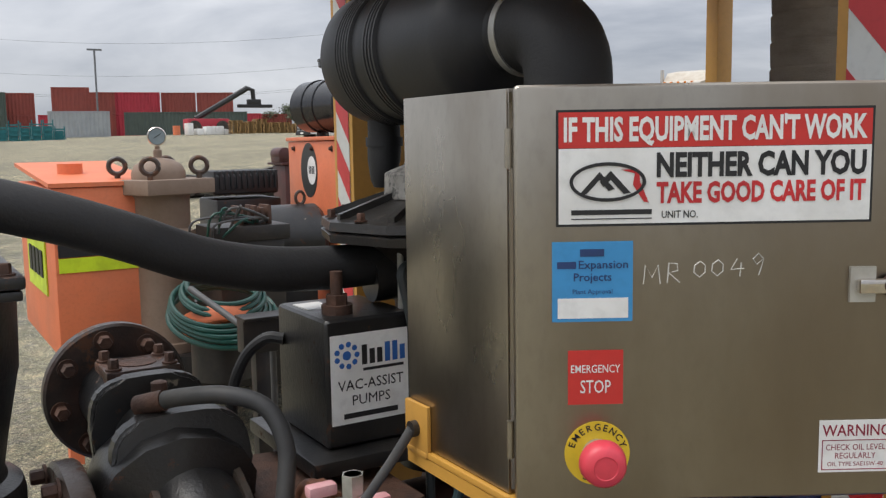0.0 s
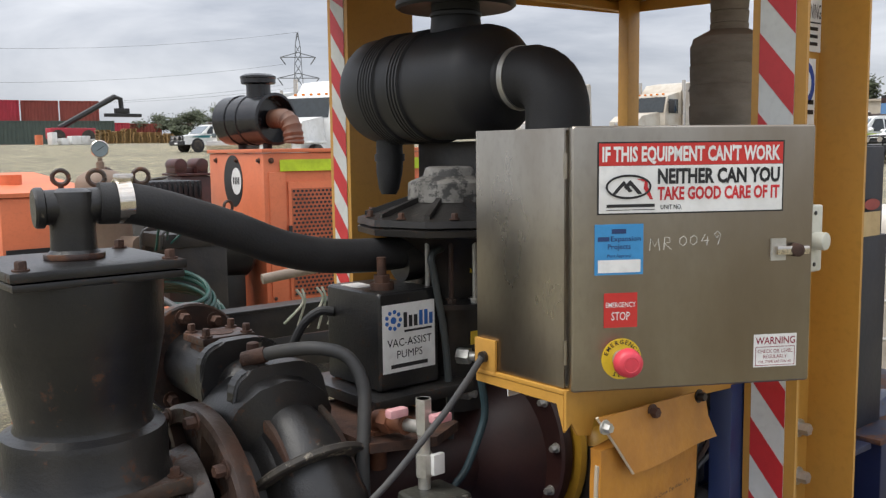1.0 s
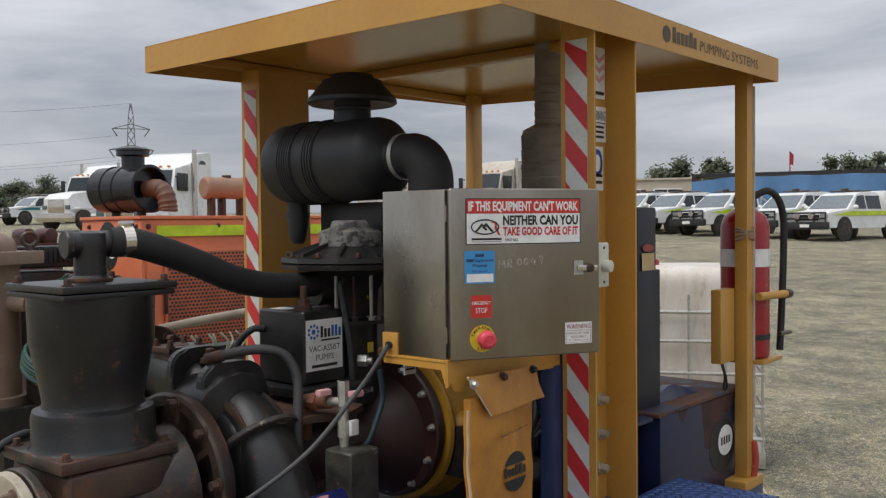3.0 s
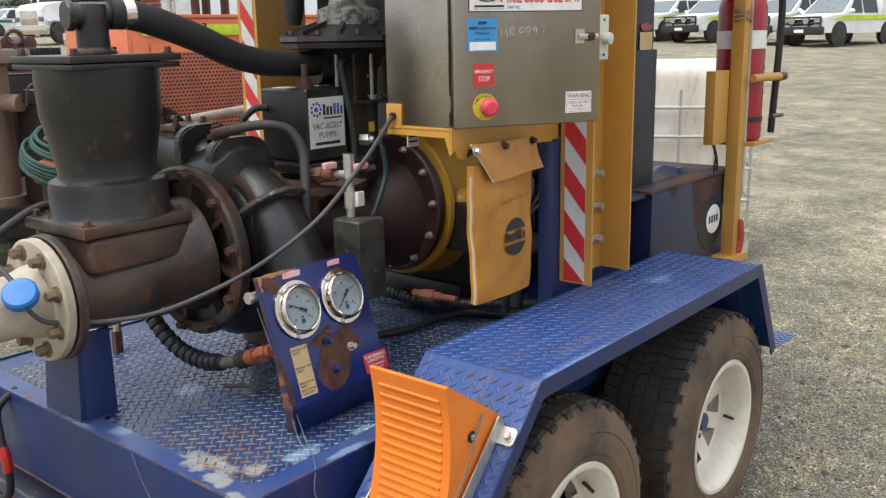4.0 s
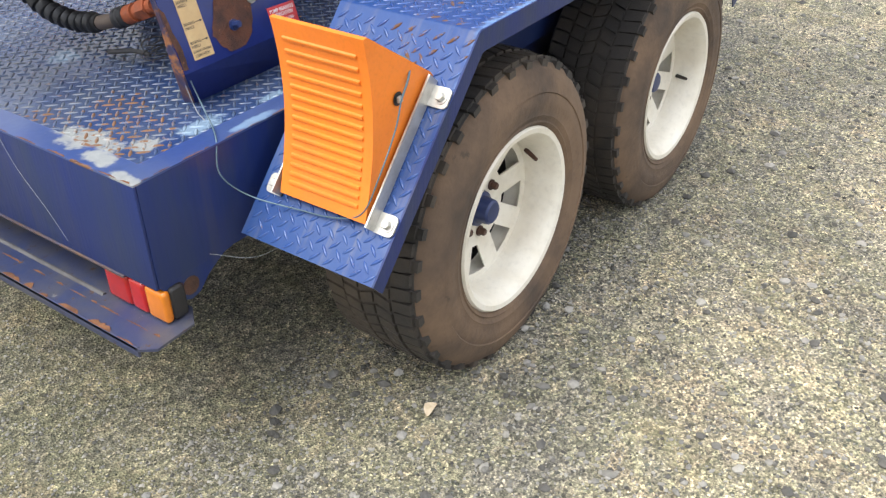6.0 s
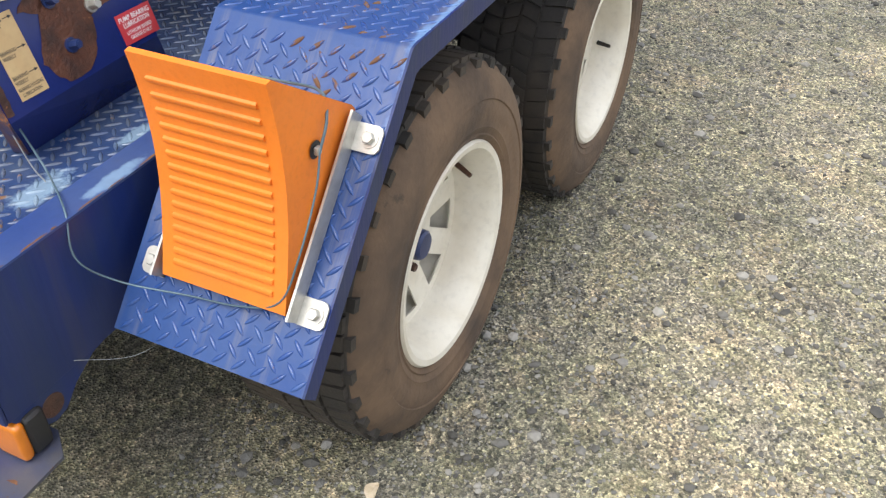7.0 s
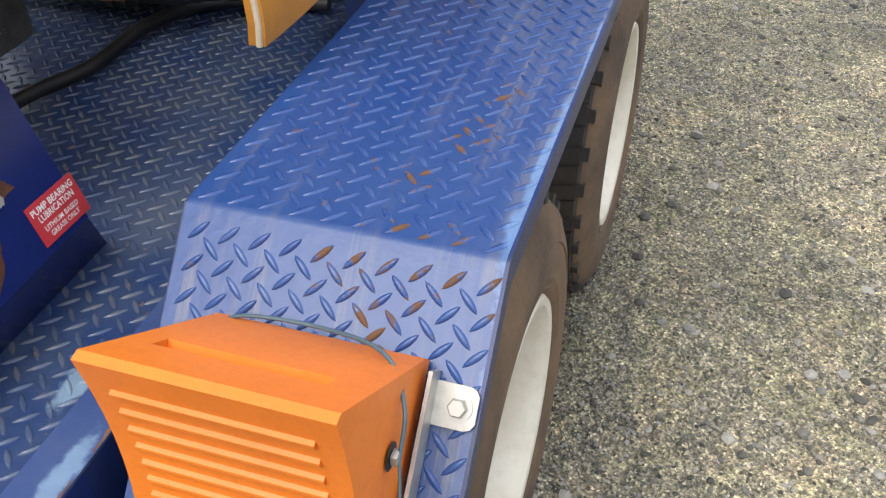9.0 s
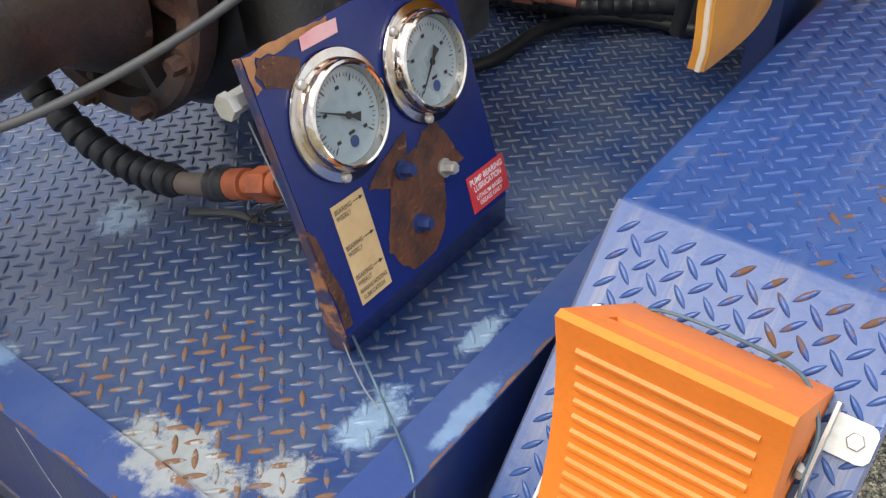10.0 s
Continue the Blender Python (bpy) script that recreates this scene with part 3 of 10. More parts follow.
def hexnut(bm, a, axis, r, h, washer=True):
    a, axis = Vector(a), Vector(axis).normalized()
    if washer:
        lathe(bm, a, a + axis, [(0, r * 1.45), (h * 0.22, r * 1.45)], 16)
        a = a + axis * h * 0.22
    lathe(bm, a, a + axis, [(0, r), (h * 0.8, r), (h, r * 0.86)], 6)


def bmnew():
    return bmesh.new()


class Plate:
    """A flat place to lay labels on: an origin, a way across and a way up."""

    def __init__(self, o, across, up):
        self.o, self.u = Vector(o), Vector(across).normalized()
        self.n = self.u.cross(Vector(up)).normalized()
        self.v = self.n.cross(self.u)

    def at(self, u, v, lift=0.0):
        return self.o + self.u * u + self.v * v + self.n * lift

    def slab(self, bm, u0, u1, v0, v1, lift=0.0, thick=0.0015):
        extrude(bm, [self.at(u0, v0, lift), self.at(u1, v0, lift), self.at(u1, v1, lift), self.at(u0, v1, lift)], self.n * thick)

    def disc(self, bm, u, v, r, lift=0.0, thick=0.0015, ru=None, n=32):
        ru = ru or r
        extrude(bm, [self.at(u + ru * math.cos(t), v + r * math.sin(t), lift) for t in (2 * math.pi * k / n for k in range(n))], self.n * thick)

    def ring(self, bm, u, v, r, w, lift=0.0, thick=0.0012, ru=None, n=40, a0=0.0, a1=360.0):
        ru = ru or r
        full = a1 - a0 >= 359.9
        ts = [radians(a0 + (a1 - a0) * k / n) for k in range(n + (0 if full else 1))]
        out = [self.at(u + ru * math.cos(t), v + r * math.sin(t), lift + thick) for t in ts]
        inn = [self.at(u + (ru - w) * math.cos(t), v + (r - w) * math.sin(t), lift + thick) for t in ts]
        ov, iv = [bm.verts.new(p) for p in out], [bm.verts.new(p) for p in inn]
        for k in range(len(ts) if full else len(ts) - 1):
            q = (k + 1) % len(ts)
            bm.faces.new((ov[k], ov[q], iv[q], iv[k]))

    def words(self, bm, text, u, v, high, wide=None, lift=0.0, turn=0.0, align="LEFT", bold=0.0):
        """Lay text into bm: its left, middle or right at u, its foot at v, capitals that high, stretched to wide."""
        cu = bpy.data.curves.new("text", "FONT")
        cu.body, cu.size, cu.resolution_u, cu.offset = text, 1.0, 2, bold
        ob = bpy.data.objects.new("text", cu)
        scene.collection.objects.link(ob)
        me = bpy.data.meshes.new_from_object(ob.evaluated_get(bpy.context.evaluated_depsgraph_get()))
        bpy.data.objects.remove(ob)
        bpy.data.curves.remove(cu)
        xs = [q.co.x for q in me.vertices]
        if not xs:
            return
        x0, x1 = min(xs), max(xs)
        s = high / 0.73
        sx = wide / (x1 - x0) if wide else s
        shift = {"LEFT": -x0, "CENTER": -(x0 + x1) / 2, "RIGHT": -x1}[align]
        c, d = math.cos(radians(turn)), math.sin(radians(turn))
        vs = []
        for q in me.vertices:
            a, b = (q.co.x + shift) * sx, q.co.y * s
            vs.append(bm.verts.new(self.at(u + a * c - b * d, v + a * d + b * c, lift)))
        for f in me.polygons:
            try:
                bm.faces.new([vs[k] for k in f.vertices])
            except ValueError:
                pass
        bpy.data.meshes.remove(me)

# ---- ground ----
def ground_z(x, y):
    """The yard climbs gently beyond the trailer and levels out at the container stacks."""
    s = x + y - 4.0
    up = 1.5 * math.log1p(math.exp(min(s, 60.0) / 1.5)) if s < 60 else s
    return 0.0255 * (up if up < 110 else 110 + 12 * (1 - math.exp(-(up - 110) / 12)))


def build_ground():
    bm = bmnew()
    radii = [0.0, 0.6, 1.2, 1.8, 2.5, 3.2, 4, 5, 6.5, 8.5, 11, 15, 20, 27, 36, 50, 70, 85, 100, 115, 130, 150, 180, 240, 400, 700, 1200, 2200]
    n = 72
    rings = []
    for r in radii:
        if r == 0:
            rings.append([bm.verts.new((0.8, 0.5, 0))])
            continue
        ring = []
        for k in range(n):
            t = 2 * math.pi * k / n
            x, y = 0.8 + r * math.cos(t), 0.5 + r * math.sin(t)
            ring.append(bm.verts.new((x, y, ground_z(x, y))))
        rings.append(ring)
    for r0, r1 in zip(rings, rings[1:]):
        for k in range(n):
            q = (k + 1) % n
            if len(r0) == 1:
                bm.faces.new((r0[0], r1[k], r1[q]))
            else:
                bm.faces.new((r0[k], r1[k], r1[q], r0[q]))
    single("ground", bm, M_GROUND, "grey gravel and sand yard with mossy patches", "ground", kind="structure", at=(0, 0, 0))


build_ground()


def scatter_stones(name, count, x0, x1, y0, y1, lo, hi, seed, label, keep=None):
    rnd = random.Random(seed)
    verts, faces = [], []
    while count > 0:
        x, y = rnd.uniform(x0, x1), rnd.uniform(y0, y1)
        if keep and not keep(x, y, rnd):
            continue
        count -= 1
        s = lo * (hi / lo) ** (rnd.random() ** 2.2)
        sx, sy, sz = s * rnd.uniform(0.7, 1.3), s * rnd.uniform(0.6, 1.0), s * rnd.uniform(0.35, 0.7)
        a = rnd.uniform(0, 6.283)
        c, d = math.cos(a), math.sin(a)
        z = ground_z(x, y) + sz * 0.35
        b = len(verts)
        shape = [(0, 0, 1)] + [(math.cos(k * 1.2566 + 0.3), math.sin(k * 1.2566 + 0.3), rnd.uniform(0.05, 0.5)) for k in range(5)]
        shape += [(math.cos(k * 1.2566 + 0.9) * 0.9, math.sin(k * 1.2566 + 0.9) * 0.9, -0.6) for k in range(5)]
        for px, py, pz in shape:
            px, py, pz = px * rnd.uniform(0.75, 1.1) * sx, py * rnd.uniform(0.75, 1.1) * sy, pz * sz
            verts.append((x + px * c - py * d, y + px * d + py * c, z + pz))
        for k in range(5):
            q = (k + 1) % 5
            faces += [(b, b + 1 + k, b + 1 + q), (b + 1 + k, b + 6 + k, b + 1 + q), (b + 1 + q, b + 6 + k, b + 6 + q)]
    me = bpy.data.meshes.new(name)
    me.from_pydata(verts, [], faces)
    me.materials.append(M_STONE)
    return tagged(new(name, me), label, "gravel", kind="stuff")


# ---- trailer ----
REAR, SIDE, FARSIDE, DECK, FRONT = -0.195, 0.716, 2.08, 0.70, 2.36
trailer = thing("pump_trailer", (0.9, 1.4, 0.0), "blue tandem-axle steel trailer with checker plate deck, parked on gravel", "trailer")


def lugs(name, plate, u0, u1, v0, v1, material, parent, label="", seed=3, length=0.031, pitch=0.01715):
    """Checker plate: lens-shaped lugs at 45 degrees, turning from row to row."""
    rnd = random.Random(seed)
    verts, faces = [], []
    org = ORG[parent.name]
    along = (-1.0, -0.72, -0.36, 0.0, 0.36, 0.72, 1.0)
    for i in range(int((u1 - u0) / pitch)):
        u = u0 + (i + 0.5) * pitch
        c, s = math.cos(radians(45 if i % 2 else -45)), math.sin(radians(45 if i % 2 else -45))
        v = v0 + pitch * (0.5 + (i % 2))
        while v < v1 - pitch * 0.3:
            h, w, t = length / 2, length * 0.125, 0.0027 * rnd.uniform(0.8, 1.1)
            b = len(verts)
            for side, up, k in ((1, 0.0, 1.0), (1, 0.75, 0.72), (0, 1.0, 0.0), (-1, 0.75, 0.72), (-1, 0.0, 1.0)):
                for a in along:
                    p, q = a * h * (1.0 if up == 0 else 0.88), side * w * k * (1 - a * a) ** 0.75
                    verts.append(tuple(plate.at(u + p * c - q * s, v + p * s + q * c, t * up * (1 - 0.55 * a ** 4) + 0.0001) - org))
            for r in range(4):
                for k in range(6):
                    o = b + r * 7 + k
                    faces.append((o, o + 1, o + 8, o + 7))
            v += pitch * 2
    me = bpy.data.meshes.new(name)
    me.from_pydata(verts, [], faces)
    for f in me.polygons:
        f.use_smooth = True
    me.materials.append(material)
    ob = new(name, me)
    ob.parent = parent
    ORG[ob.name] = org
    return tagged(ob, label, kind="stuff")


WHEELS = (0.562, 1.502)


def build_trailer():
    bm = bmnew()
    # rear and side skirts, folded over at the top
    solid(bm, REAR, REAR + 0.006, SIDE, FARSIDE, 0.470, DECK, 0.002)
    part("rear_skirt", bm, M_SKIRT, trailer, "scratched blue steel skirt with rust streaks")
    bm = bmnew()
    solid(bm, REAR + 0.0065, FRONT, SIDE, SIDE + 0.006, 0.470, DECK, 0.002)
    part("side_skirt", bm, M_SKIRT, trailer)
    bm = bmnew()
    solid(bm, REAR + 0.0065, FRONT, FARSIDE - 0.006, FARSIDE, 0.475, DECK, 0.002)
    part("side_skirt", bm, M_SKIRT, trailer)
    bm = bmnew()
    extrude(bm, [(REAR, SIDE, DECK), (REAR, FARSIDE, DECK), (REAR + 0.062, FARSIDE - 0.06, DECK), (REAR + 0.062, SIDE + 0.06, DECK)], (0, 0, 0.004))
    part("rear_rim", bm, M_RIM, trailer, "smooth blue folded rim")
    bm = bmnew()
    extrude(bm, [(REAR, SIDE, DECK), (REAR + 0.062, SIDE + 0.06, DECK), (FRONT, SIDE + 0.06, DECK), (FRONT, SIDE, DECK)], (0, 0, 0.004))
    part("side_rim", bm, M_RIM, trailer)
    bm = bmnew()
    solid(bm, REAR + 0.062, FRONT, SIDE + 0.06, FARSIDE - 0.01, DECK - 0.012, DECK - 0.006)
    part("deck_plate", bm, M_DECK, trailer, "worn blue checker plate with rust and bare patches")
    lugs("lug_pattern", Plate((0, 0, DECK - 0.006), (1, 0, 0), (0, 1, 0)), REAR + 0.066, 1.36, SIDE + 0.064, 1.98, M_DECK_LUG, trailer, "raised checker lugs")
    rnd = random.Random(8)
    flake = mat("rust_along_edge", (0.20, 0.085, 0.034), 0.85, col2=(0.075, 0.030, 0.016), amount=0.48, scale=30, bump=0.5, bump_scale=200)
    for name, a, b, side, reach in (("rear_edge_rust", (REAR + 0.001, SIDE + 0.01), (REAR + 0.001, SIDE + 0.95), (1, 0), 0.0075), ("bumper_rust", (REAR - 0.0765, SIDE + 0.0), (REAR - 0.0765, 2.10), (1, 0), 0.016), ("bumper_rust", (REAR - 0.030, SIDE - 0.02), (REAR - 0.030, 2.10), (1, 0), 0.007), ("side_edge_rust", (REAR + 0.02, SIDE + 0.001), (REAR + 0.60, SIDE + 0.001), (0, 1), 0.0050), ("seam_rust", (REAR + 0.062, SIDE + 0.060), (REAR + 0.062, SIDE + 0.55), (1, 0), 0.0060), ("seam_rust", (REAR + 0.062, SIDE + 0.060), (REAR + 0.50, SIDE + 0.060), (0, 1), 0.0045)):
        z = {"rear_edge_rust": DECK + 0.0046, "side_edge_rust": DECK + 0.0046, "seam_rust": DECK - 0.0054, "bumper_rust": 0.3876 if a[0] < REAR - 0.05 else 0.3856}[name]
        length = math.hypot(b[0] - a[0], b[1] - a[1])
        s = 0.0
        bm = bmnew()
        while s < length - 0.03:
            run = rnd.uniform(0.012, 0.075)
            wide = reach * rnd.uniform(0.25, 1.0)
            n = max(4, int(run / 0.006))
            inner, outer = [], []
            for k in range(n + 1):
                f = s + run * k / n
                x, y = a[0] + (b[0] - a[0]) * f / length, a[1] + (b[1] - a[1]) * f / length
                w = wide * math.sin(math.pi * k / n) ** 0.5 * rnd.uniform(0.5, 1.1)
                inner.append(bm.verts.new((x, y, z)))
                outer.append(bm.verts.new((x + side[0] * (w + 0.0004), y + side[1] * (w + 0.0004), z)))
            for k in range(n):
                bm.faces.new((inner[k], inner[k + 1], outer[k + 1], outer[k]))
            s += run + rnd.uniform(0.002, 0.05)
        tagged(part(name, bm, flake, trailer), "ragged orange-brown rust line", kind="stuff")
    # underframe
    bm = bmnew()
    for y in (0.95, 1.75):
        solid(bm, REAR + 0.02, FRONT, y - 0.03, y + 0.03, 0.50, DECK - 0.013, 0.004)
    for x in (0.0, 0.9, 1.9):
        solid(bm, x - 0.03, x + 0.03, SIDE + 0.02, FARSIDE - 0.02, 0.58, DECK - 0.013, 0.004)
    part("underframe", bm, M_BLUE, trailer)
    for x in (WHEELS):
        bm = bmnew()
        rod(bm, (x, 0.5, 0.37), (x, FARSIDE - 0.1, 0.37), 0.03)
        part("axle", bm, M_DARK, trailer)
    # rear bumper: a rusty ledge below the skirt, with a folded ridge along it and a channel web behind
    bm = bmnew()
    ledge = [(REAR + 0.075, 0.72), (REAR + 0.040, 0.675), (REAR - 0.055, 0.672), (REAR - 0.077, 0.70), (REAR - 0.077, 2.12), (REAR + 0.075, 2.12)]
    extrude(bm, [(x, y, 0.379) for x, y in ledge], (0, 0, 0.006))
    solid(bm, REAR - 0.077, REAR - 0.071, 0.705, 2.12, 0.362, 0.387, 0.001)
    bumper = part("rear_bumper", bm, M_BUMPER, trailer, "rust-edged blue steel bumper ledge")
    bm = bmnew()
    extrude(bm, [(REAR - 0.006, 0.905, 0.385), (REAR - 0.002, 0.905, 0.390), (REAR + 0.002, 0.905, 0.390), (REAR + 0.006, 0.905, 0.385)], (0, 1.2, 0))
    part("ridge", bm, mat("worn_pale_ridge", (0.10, 0.098, 0.10), 0.6, col2=(0.05, 0.045, 0.045), amount=0.45, scale=16, rust=0.3, rust_scale=30, rust_col=(0.08, 0.045, 0.028)), bumper, "pale worn ridge")
    bm = bmnew()
    solid(bm, REAR + 0.070, REAR + 0.076, 0.76, 2.10, 0.386, 0.68, 0.001)
    part("web", bm, M_RUSTY, bumper, "rust-brown channel web")
    bm = bmnew()
    solid(bm, REAR - 0.0025, REAR + 0.014, SIDE + 0.10, FARSIDE, 0.463, 0.469, 0.002)
    part("skirt_edge", bm, mat("rust_flaked_edge", (0.05, 0.05, 0.085), 0.6, col2=(0.13, 0.075, 0.04), amount=0.48, scale=14, rust=0.5, rust_scale=22, rust_col=(0.12, 0.062, 0.03), bump=0.3), trailer, "rust-flaked lower edge of the skirt")
    bm = bmnew()
    ear = [(REAR + 0.008, 0.474), (-0.165, 0.44), (-0.142, 0.416), (-0.118, 0.406), (-0.095, 0.411), (-0.065, 0.44), (-0.02, 0.466), (0.035, 0.474)]
    extrude(bm, [(x, SIDE + 0.0005, z) for x, z in ear], (0, 0.008, 0))
    ear_part = part("tie_down_lug", bm, M_SKIRT, trailer, "blue tie-down ear with a rusty hole")
    bm = bmnew()
    lathe(bm, (-0.115, SIDE + 0.0004, 0.438), (-0.115, SIDE - 0.001, 0.438), [(0, 0.021), (0.0012, 0.0205), (0.0014, 0.0)], 24)
    part("hole", bm, M_RUST, ear_part, "rust-rimmed hole")
    # tail lamp, tucked in between the skirt and the ledge
    bm = bmnew()
    solid(bm, REAR + 0.022, REAR + 0.06, 0.706, 0.898, 0.3855, 0.463, 0.012, seg=3)
    lamp = part("tail_lamp", bm, M_BEDLINER, trailer, "red and amber tail lamp in a black housing")
    for k, (y0, y1, mm) in enumerate(((0.708, 0.768, M_TAILAMB), (0.770, 0.818, M_TAILRED), (0.820, 0.894, M_TAILRED))):
        bm = bmnew()
        solid(bm, REAR + 0.004, REAR + 0.024, y0, y1, 0.3865, 0.4615, 0.011, seg=4)
        part("lens", bm, mm, lamp)


def build_guard():
    pts = [(0.0, 0.517), (0.352, 0.897), (0.362, 0.90), (1.668, 0.90), (1.68, 0.896), (1.865, 0.552), (2.085, 0.540)]
    y0, y1 = 0.321, 0.677
    bm = bmnew()
    th = 0.005
    top = [(x, y0, z) for x, z in pts]
    low = []
    for k, (x, z) in enumerate(pts):
        a, b = pts[max(k - 1, 0)], pts[min(k + 1, len(pts) - 1)]
        d = Vector((b[0] - a[0], b[1] - a[1])).normalized()
        low.append((x + d.y * th, y0, z - d.x * th))
    extrude(bm, [(x, y0 + 0.012, z) for x, y, z in top + low[::-1]], (0, y1 - y0 - 0.012, 0))
    guard = part("mudguard", bm, M_GUARD, trailer, "blue checker plate mudguard with chipped edges")
    bm = bmnew()
    lip = []
    for k, (x, z) in enumerate(pts[:6]):
        a, b = pts[max(k - 1, 0)], pts[min(k + 1, 5)]
        d = Vector((b[0] - a[0], b[1] - a[1])).normalized()
        lip.append((x + d.y * 0.045, y0 - 0.004, z - d.x * 0.045))
    lip[0], lip[-1] = (0.028, y0 - 0.004, 0.487), (1.835, y0 - 0.004, 0.53)
    for k, (x, z) in ((1, (0.366, 0.853)), (2, (0.376, 0.855)), (3, (1.652, 0.855)), (4, (1.660, 0.853))):
        lip[k] = (x, y0 - 0.004, z)
    outer = [(x, y0 + 0.0115, z + 0.0004) for x, z in pts[:6]]
    rows = [[bm.verts.new(Vector(p) + Vector((0, d, 0))) for p in line] for line, d in ((outer, 0), (lip, 0.018), (lip, 0.022), (outer, 0.004))]
    for a in range(4):
        for k in range(5):
            bm.faces.new((rows[a][k], rows[a][k + 1], rows[(a + 1) % 4][k + 1], rows[(a + 1) % 4][k]))
    for k in (0, 5):
        bm.faces.new([r[k] for r in rows])
    # same sheet as the guard; the upright face's shade is in this darker paint
    part("lip", bm, M_SKIRT, guard)
    bm = bmnew()
    extrude(bm, [(0.05, y1 + 0.001, 0.55), (0.36, y1 + 0.001, 0.893), (1.67, y1 + 0.001, 0.893), (1.80, y1 + 0.001, 0.56)], (0, 0.006, 0))
    part("inner_panel", bm, M_BLUE, guard)
    # lugs on the three faces
    slope = Vector((0.352, 0, 0.380)).normalized()
    lugs("lug_pattern", Plate((0, 0, 0.9), (1, 0, 0), (0, 1, 0)), 0.362, 1.668, y0 + 0.018, y1 - 0.004, M_GUARD_LUG, guard)
    lugs("lug_pattern", Plate((0, 0, 0.517), slope, (0, 1, 0)), 0.005, 0.515, y0 + 0.018, y1 - 0.004, M_GUARD_LUG, guard)
    fs = Vector((0.185, 0, -0.346)).normalized()
    lugs("lug_pattern", Plate((1.68, 0, 0.896), fs, (0, 1, 0)), 0.005, 0.36, y0 + 0.018, y1 - 0.004, M_GUARD_LUG, guard)
    lugs("lug_pattern", Plate((1.865, 0, 0.551), Vector((0.22, 0, -0.012)), (0, 1, 0)), 0.004, 0.214, y0 + 0.018, y1 - 0.004, M_GUARD_LUG, guard)


build_trailer()
build_guard()


def build_wheel(x, turn):
    """One wheel: the outer side faces -y."""
    yo, zc, R = 0.350, 0.366, 0.391
    c0, c1 = (x, yo, zc), (x, yo + 0.29, zc)
    bm = bmnew()
    prof = [(0.030, 0.222), (0.012, 0.230), (0.006, 0.238), (0.008, 0.241), (0.003, 0.252), (0.004, 0.2545), (0.0, 0.270), (0.0, 0.288), (0.003, 0.296), (0.0005, 0.298), (0.005, 0.315), (0.016, 0.338), (0.032, 0.352), (0.06, 0.3585), (0.145, 0.361), (0.23, 0.3585), (0.258, 0.352), (0.274, 0.338), (0.285, 0.315), (0.29, 0.288), (0.288, 0.26), (0.26, 0.222)]
    prof = [(h * 1.07, 0.222 + (r - 0.222) * 1.178) for h, r in prof]
    lathe(bm, c0, c1, prof, 96, closed=True)
    for v in bm.verts:
        if v.co.z < 0.001:
            # the loaded tyre stands flat and bulges a little at the ground
            v.co.y += (-0.012 if v.co.y < yo + 0.05 else 0.0)
            v.co.z = 0.001
    tyre_mat = [M_TYRE, M_TYREWALL]
    for f in bm.faces:
        f.material_index = 1 if f.calc_center_median().y < yo + 0.03 else 0
    tyre_bm = bm
    wheel_bm = bmnew()
    # white steel rim: flange, well and dished centre with windows
    lathe(wheel_bm, c0, c1, [(0.018, 0.206), (0.010, 0.214), (0.008, 0.226), (0.016, 0.232), (0.028, 0.228), (0.034, 0.218), (0.040, 0.202), (0.085, 0.194), (0.150, 0.186), (0.152, 0.176), (0.142, 0.180), (0.080, 0.188), (0.03, 0.198)], 64, closed=True)
    rim = part("wheel", wheel_bm, M_WHITEP, trailer, "white steel spoked wheel with muddy off-road tyre")
    part("tyre", tyre_bm, tyre_mat, rim, "off-road tyre with brown mud on its sidewall")
    # dirt and the shade behind the disc windows share this dark colour
    bm = bmnew()
    lathe(bm, c0, c1, [(0.1525, 0.190), (0.1525, 0.174), (0.27, 0.176), (0.27, 0.19)], 48, closed=True)
    part("inner_barrel", bm, M_DARK, rim, "dark inner barrel of the rim")
    bm = bmnew()
    lathe(bm, c0, c1, [(0.0205, 0.2045), (0.0190, 0.2062), (0.0203, 0.2070), (0.0218, 0.2055)], 64, closed=True)
    part("rim_seam", bm, M_RUSTY, rim, "dark line round the rim flange")
    # disc with eight triangular windows
    bm = bmnew()
    yd = yo + 0.114
    n = 8
    def place(r, a, dy=0.0):
        return Vector((x + r * math.cos(a), yd + dy, zc + r * math.sin(a)))
    for k in range(n):
        a0 = 2 * math.pi * k / n + turn
        step = 2 * math.pi / n
        ang = [a0 + step * f for f in (0, 0.22, 0.36, 0.5, 0.64, 0.78, 1.0)]
        prof = [(0.045, 0.010), (0.085, 0.008), (0.102, 0.004), (0.168, -0.011), (0.189, -0.013)]
        grid = [[bm.verts.new(place(r, a, dy)) for a in ang] for r, dy in prof]
        # pull the window narrow at its inner end
        for i in range(4):
            for j in range(6):
                if i == 2 and j in (1, 2, 3, 4):
                    continue
                bm.faces.new((grid[i][j], grid[i][j + 1], grid[i + 1][j + 1], grid[i + 1][j]))
        for j, f in ((1, 0.36), (2, 0.43), (4, 0.57), (5, 0.64)):
            grid[2][j].co = place(0.102, a0 + step * f, 0.004)
    bmesh.ops.remove_doubles(bm, verts=bm.verts, dist=1e-4)
    bmesh.ops.solidify(bm, geom=bm.faces[:], thickness=-0.004)
    part("centre_disc", bm, M_WHITEP, rim)
    bm = bmnew()
    lathe(bm, (x, yo + 0.076, zc), (x, yo + 0.118, zc), [(0, 0.0), (0.001, 0.026), (0.006, 0.031), (0.034, 0.034), (0.036, 0.044), (0.046, 0.046)], 28)
    part("hub_cap", bm, M_BLUE, rim, "dark blue hub cap")
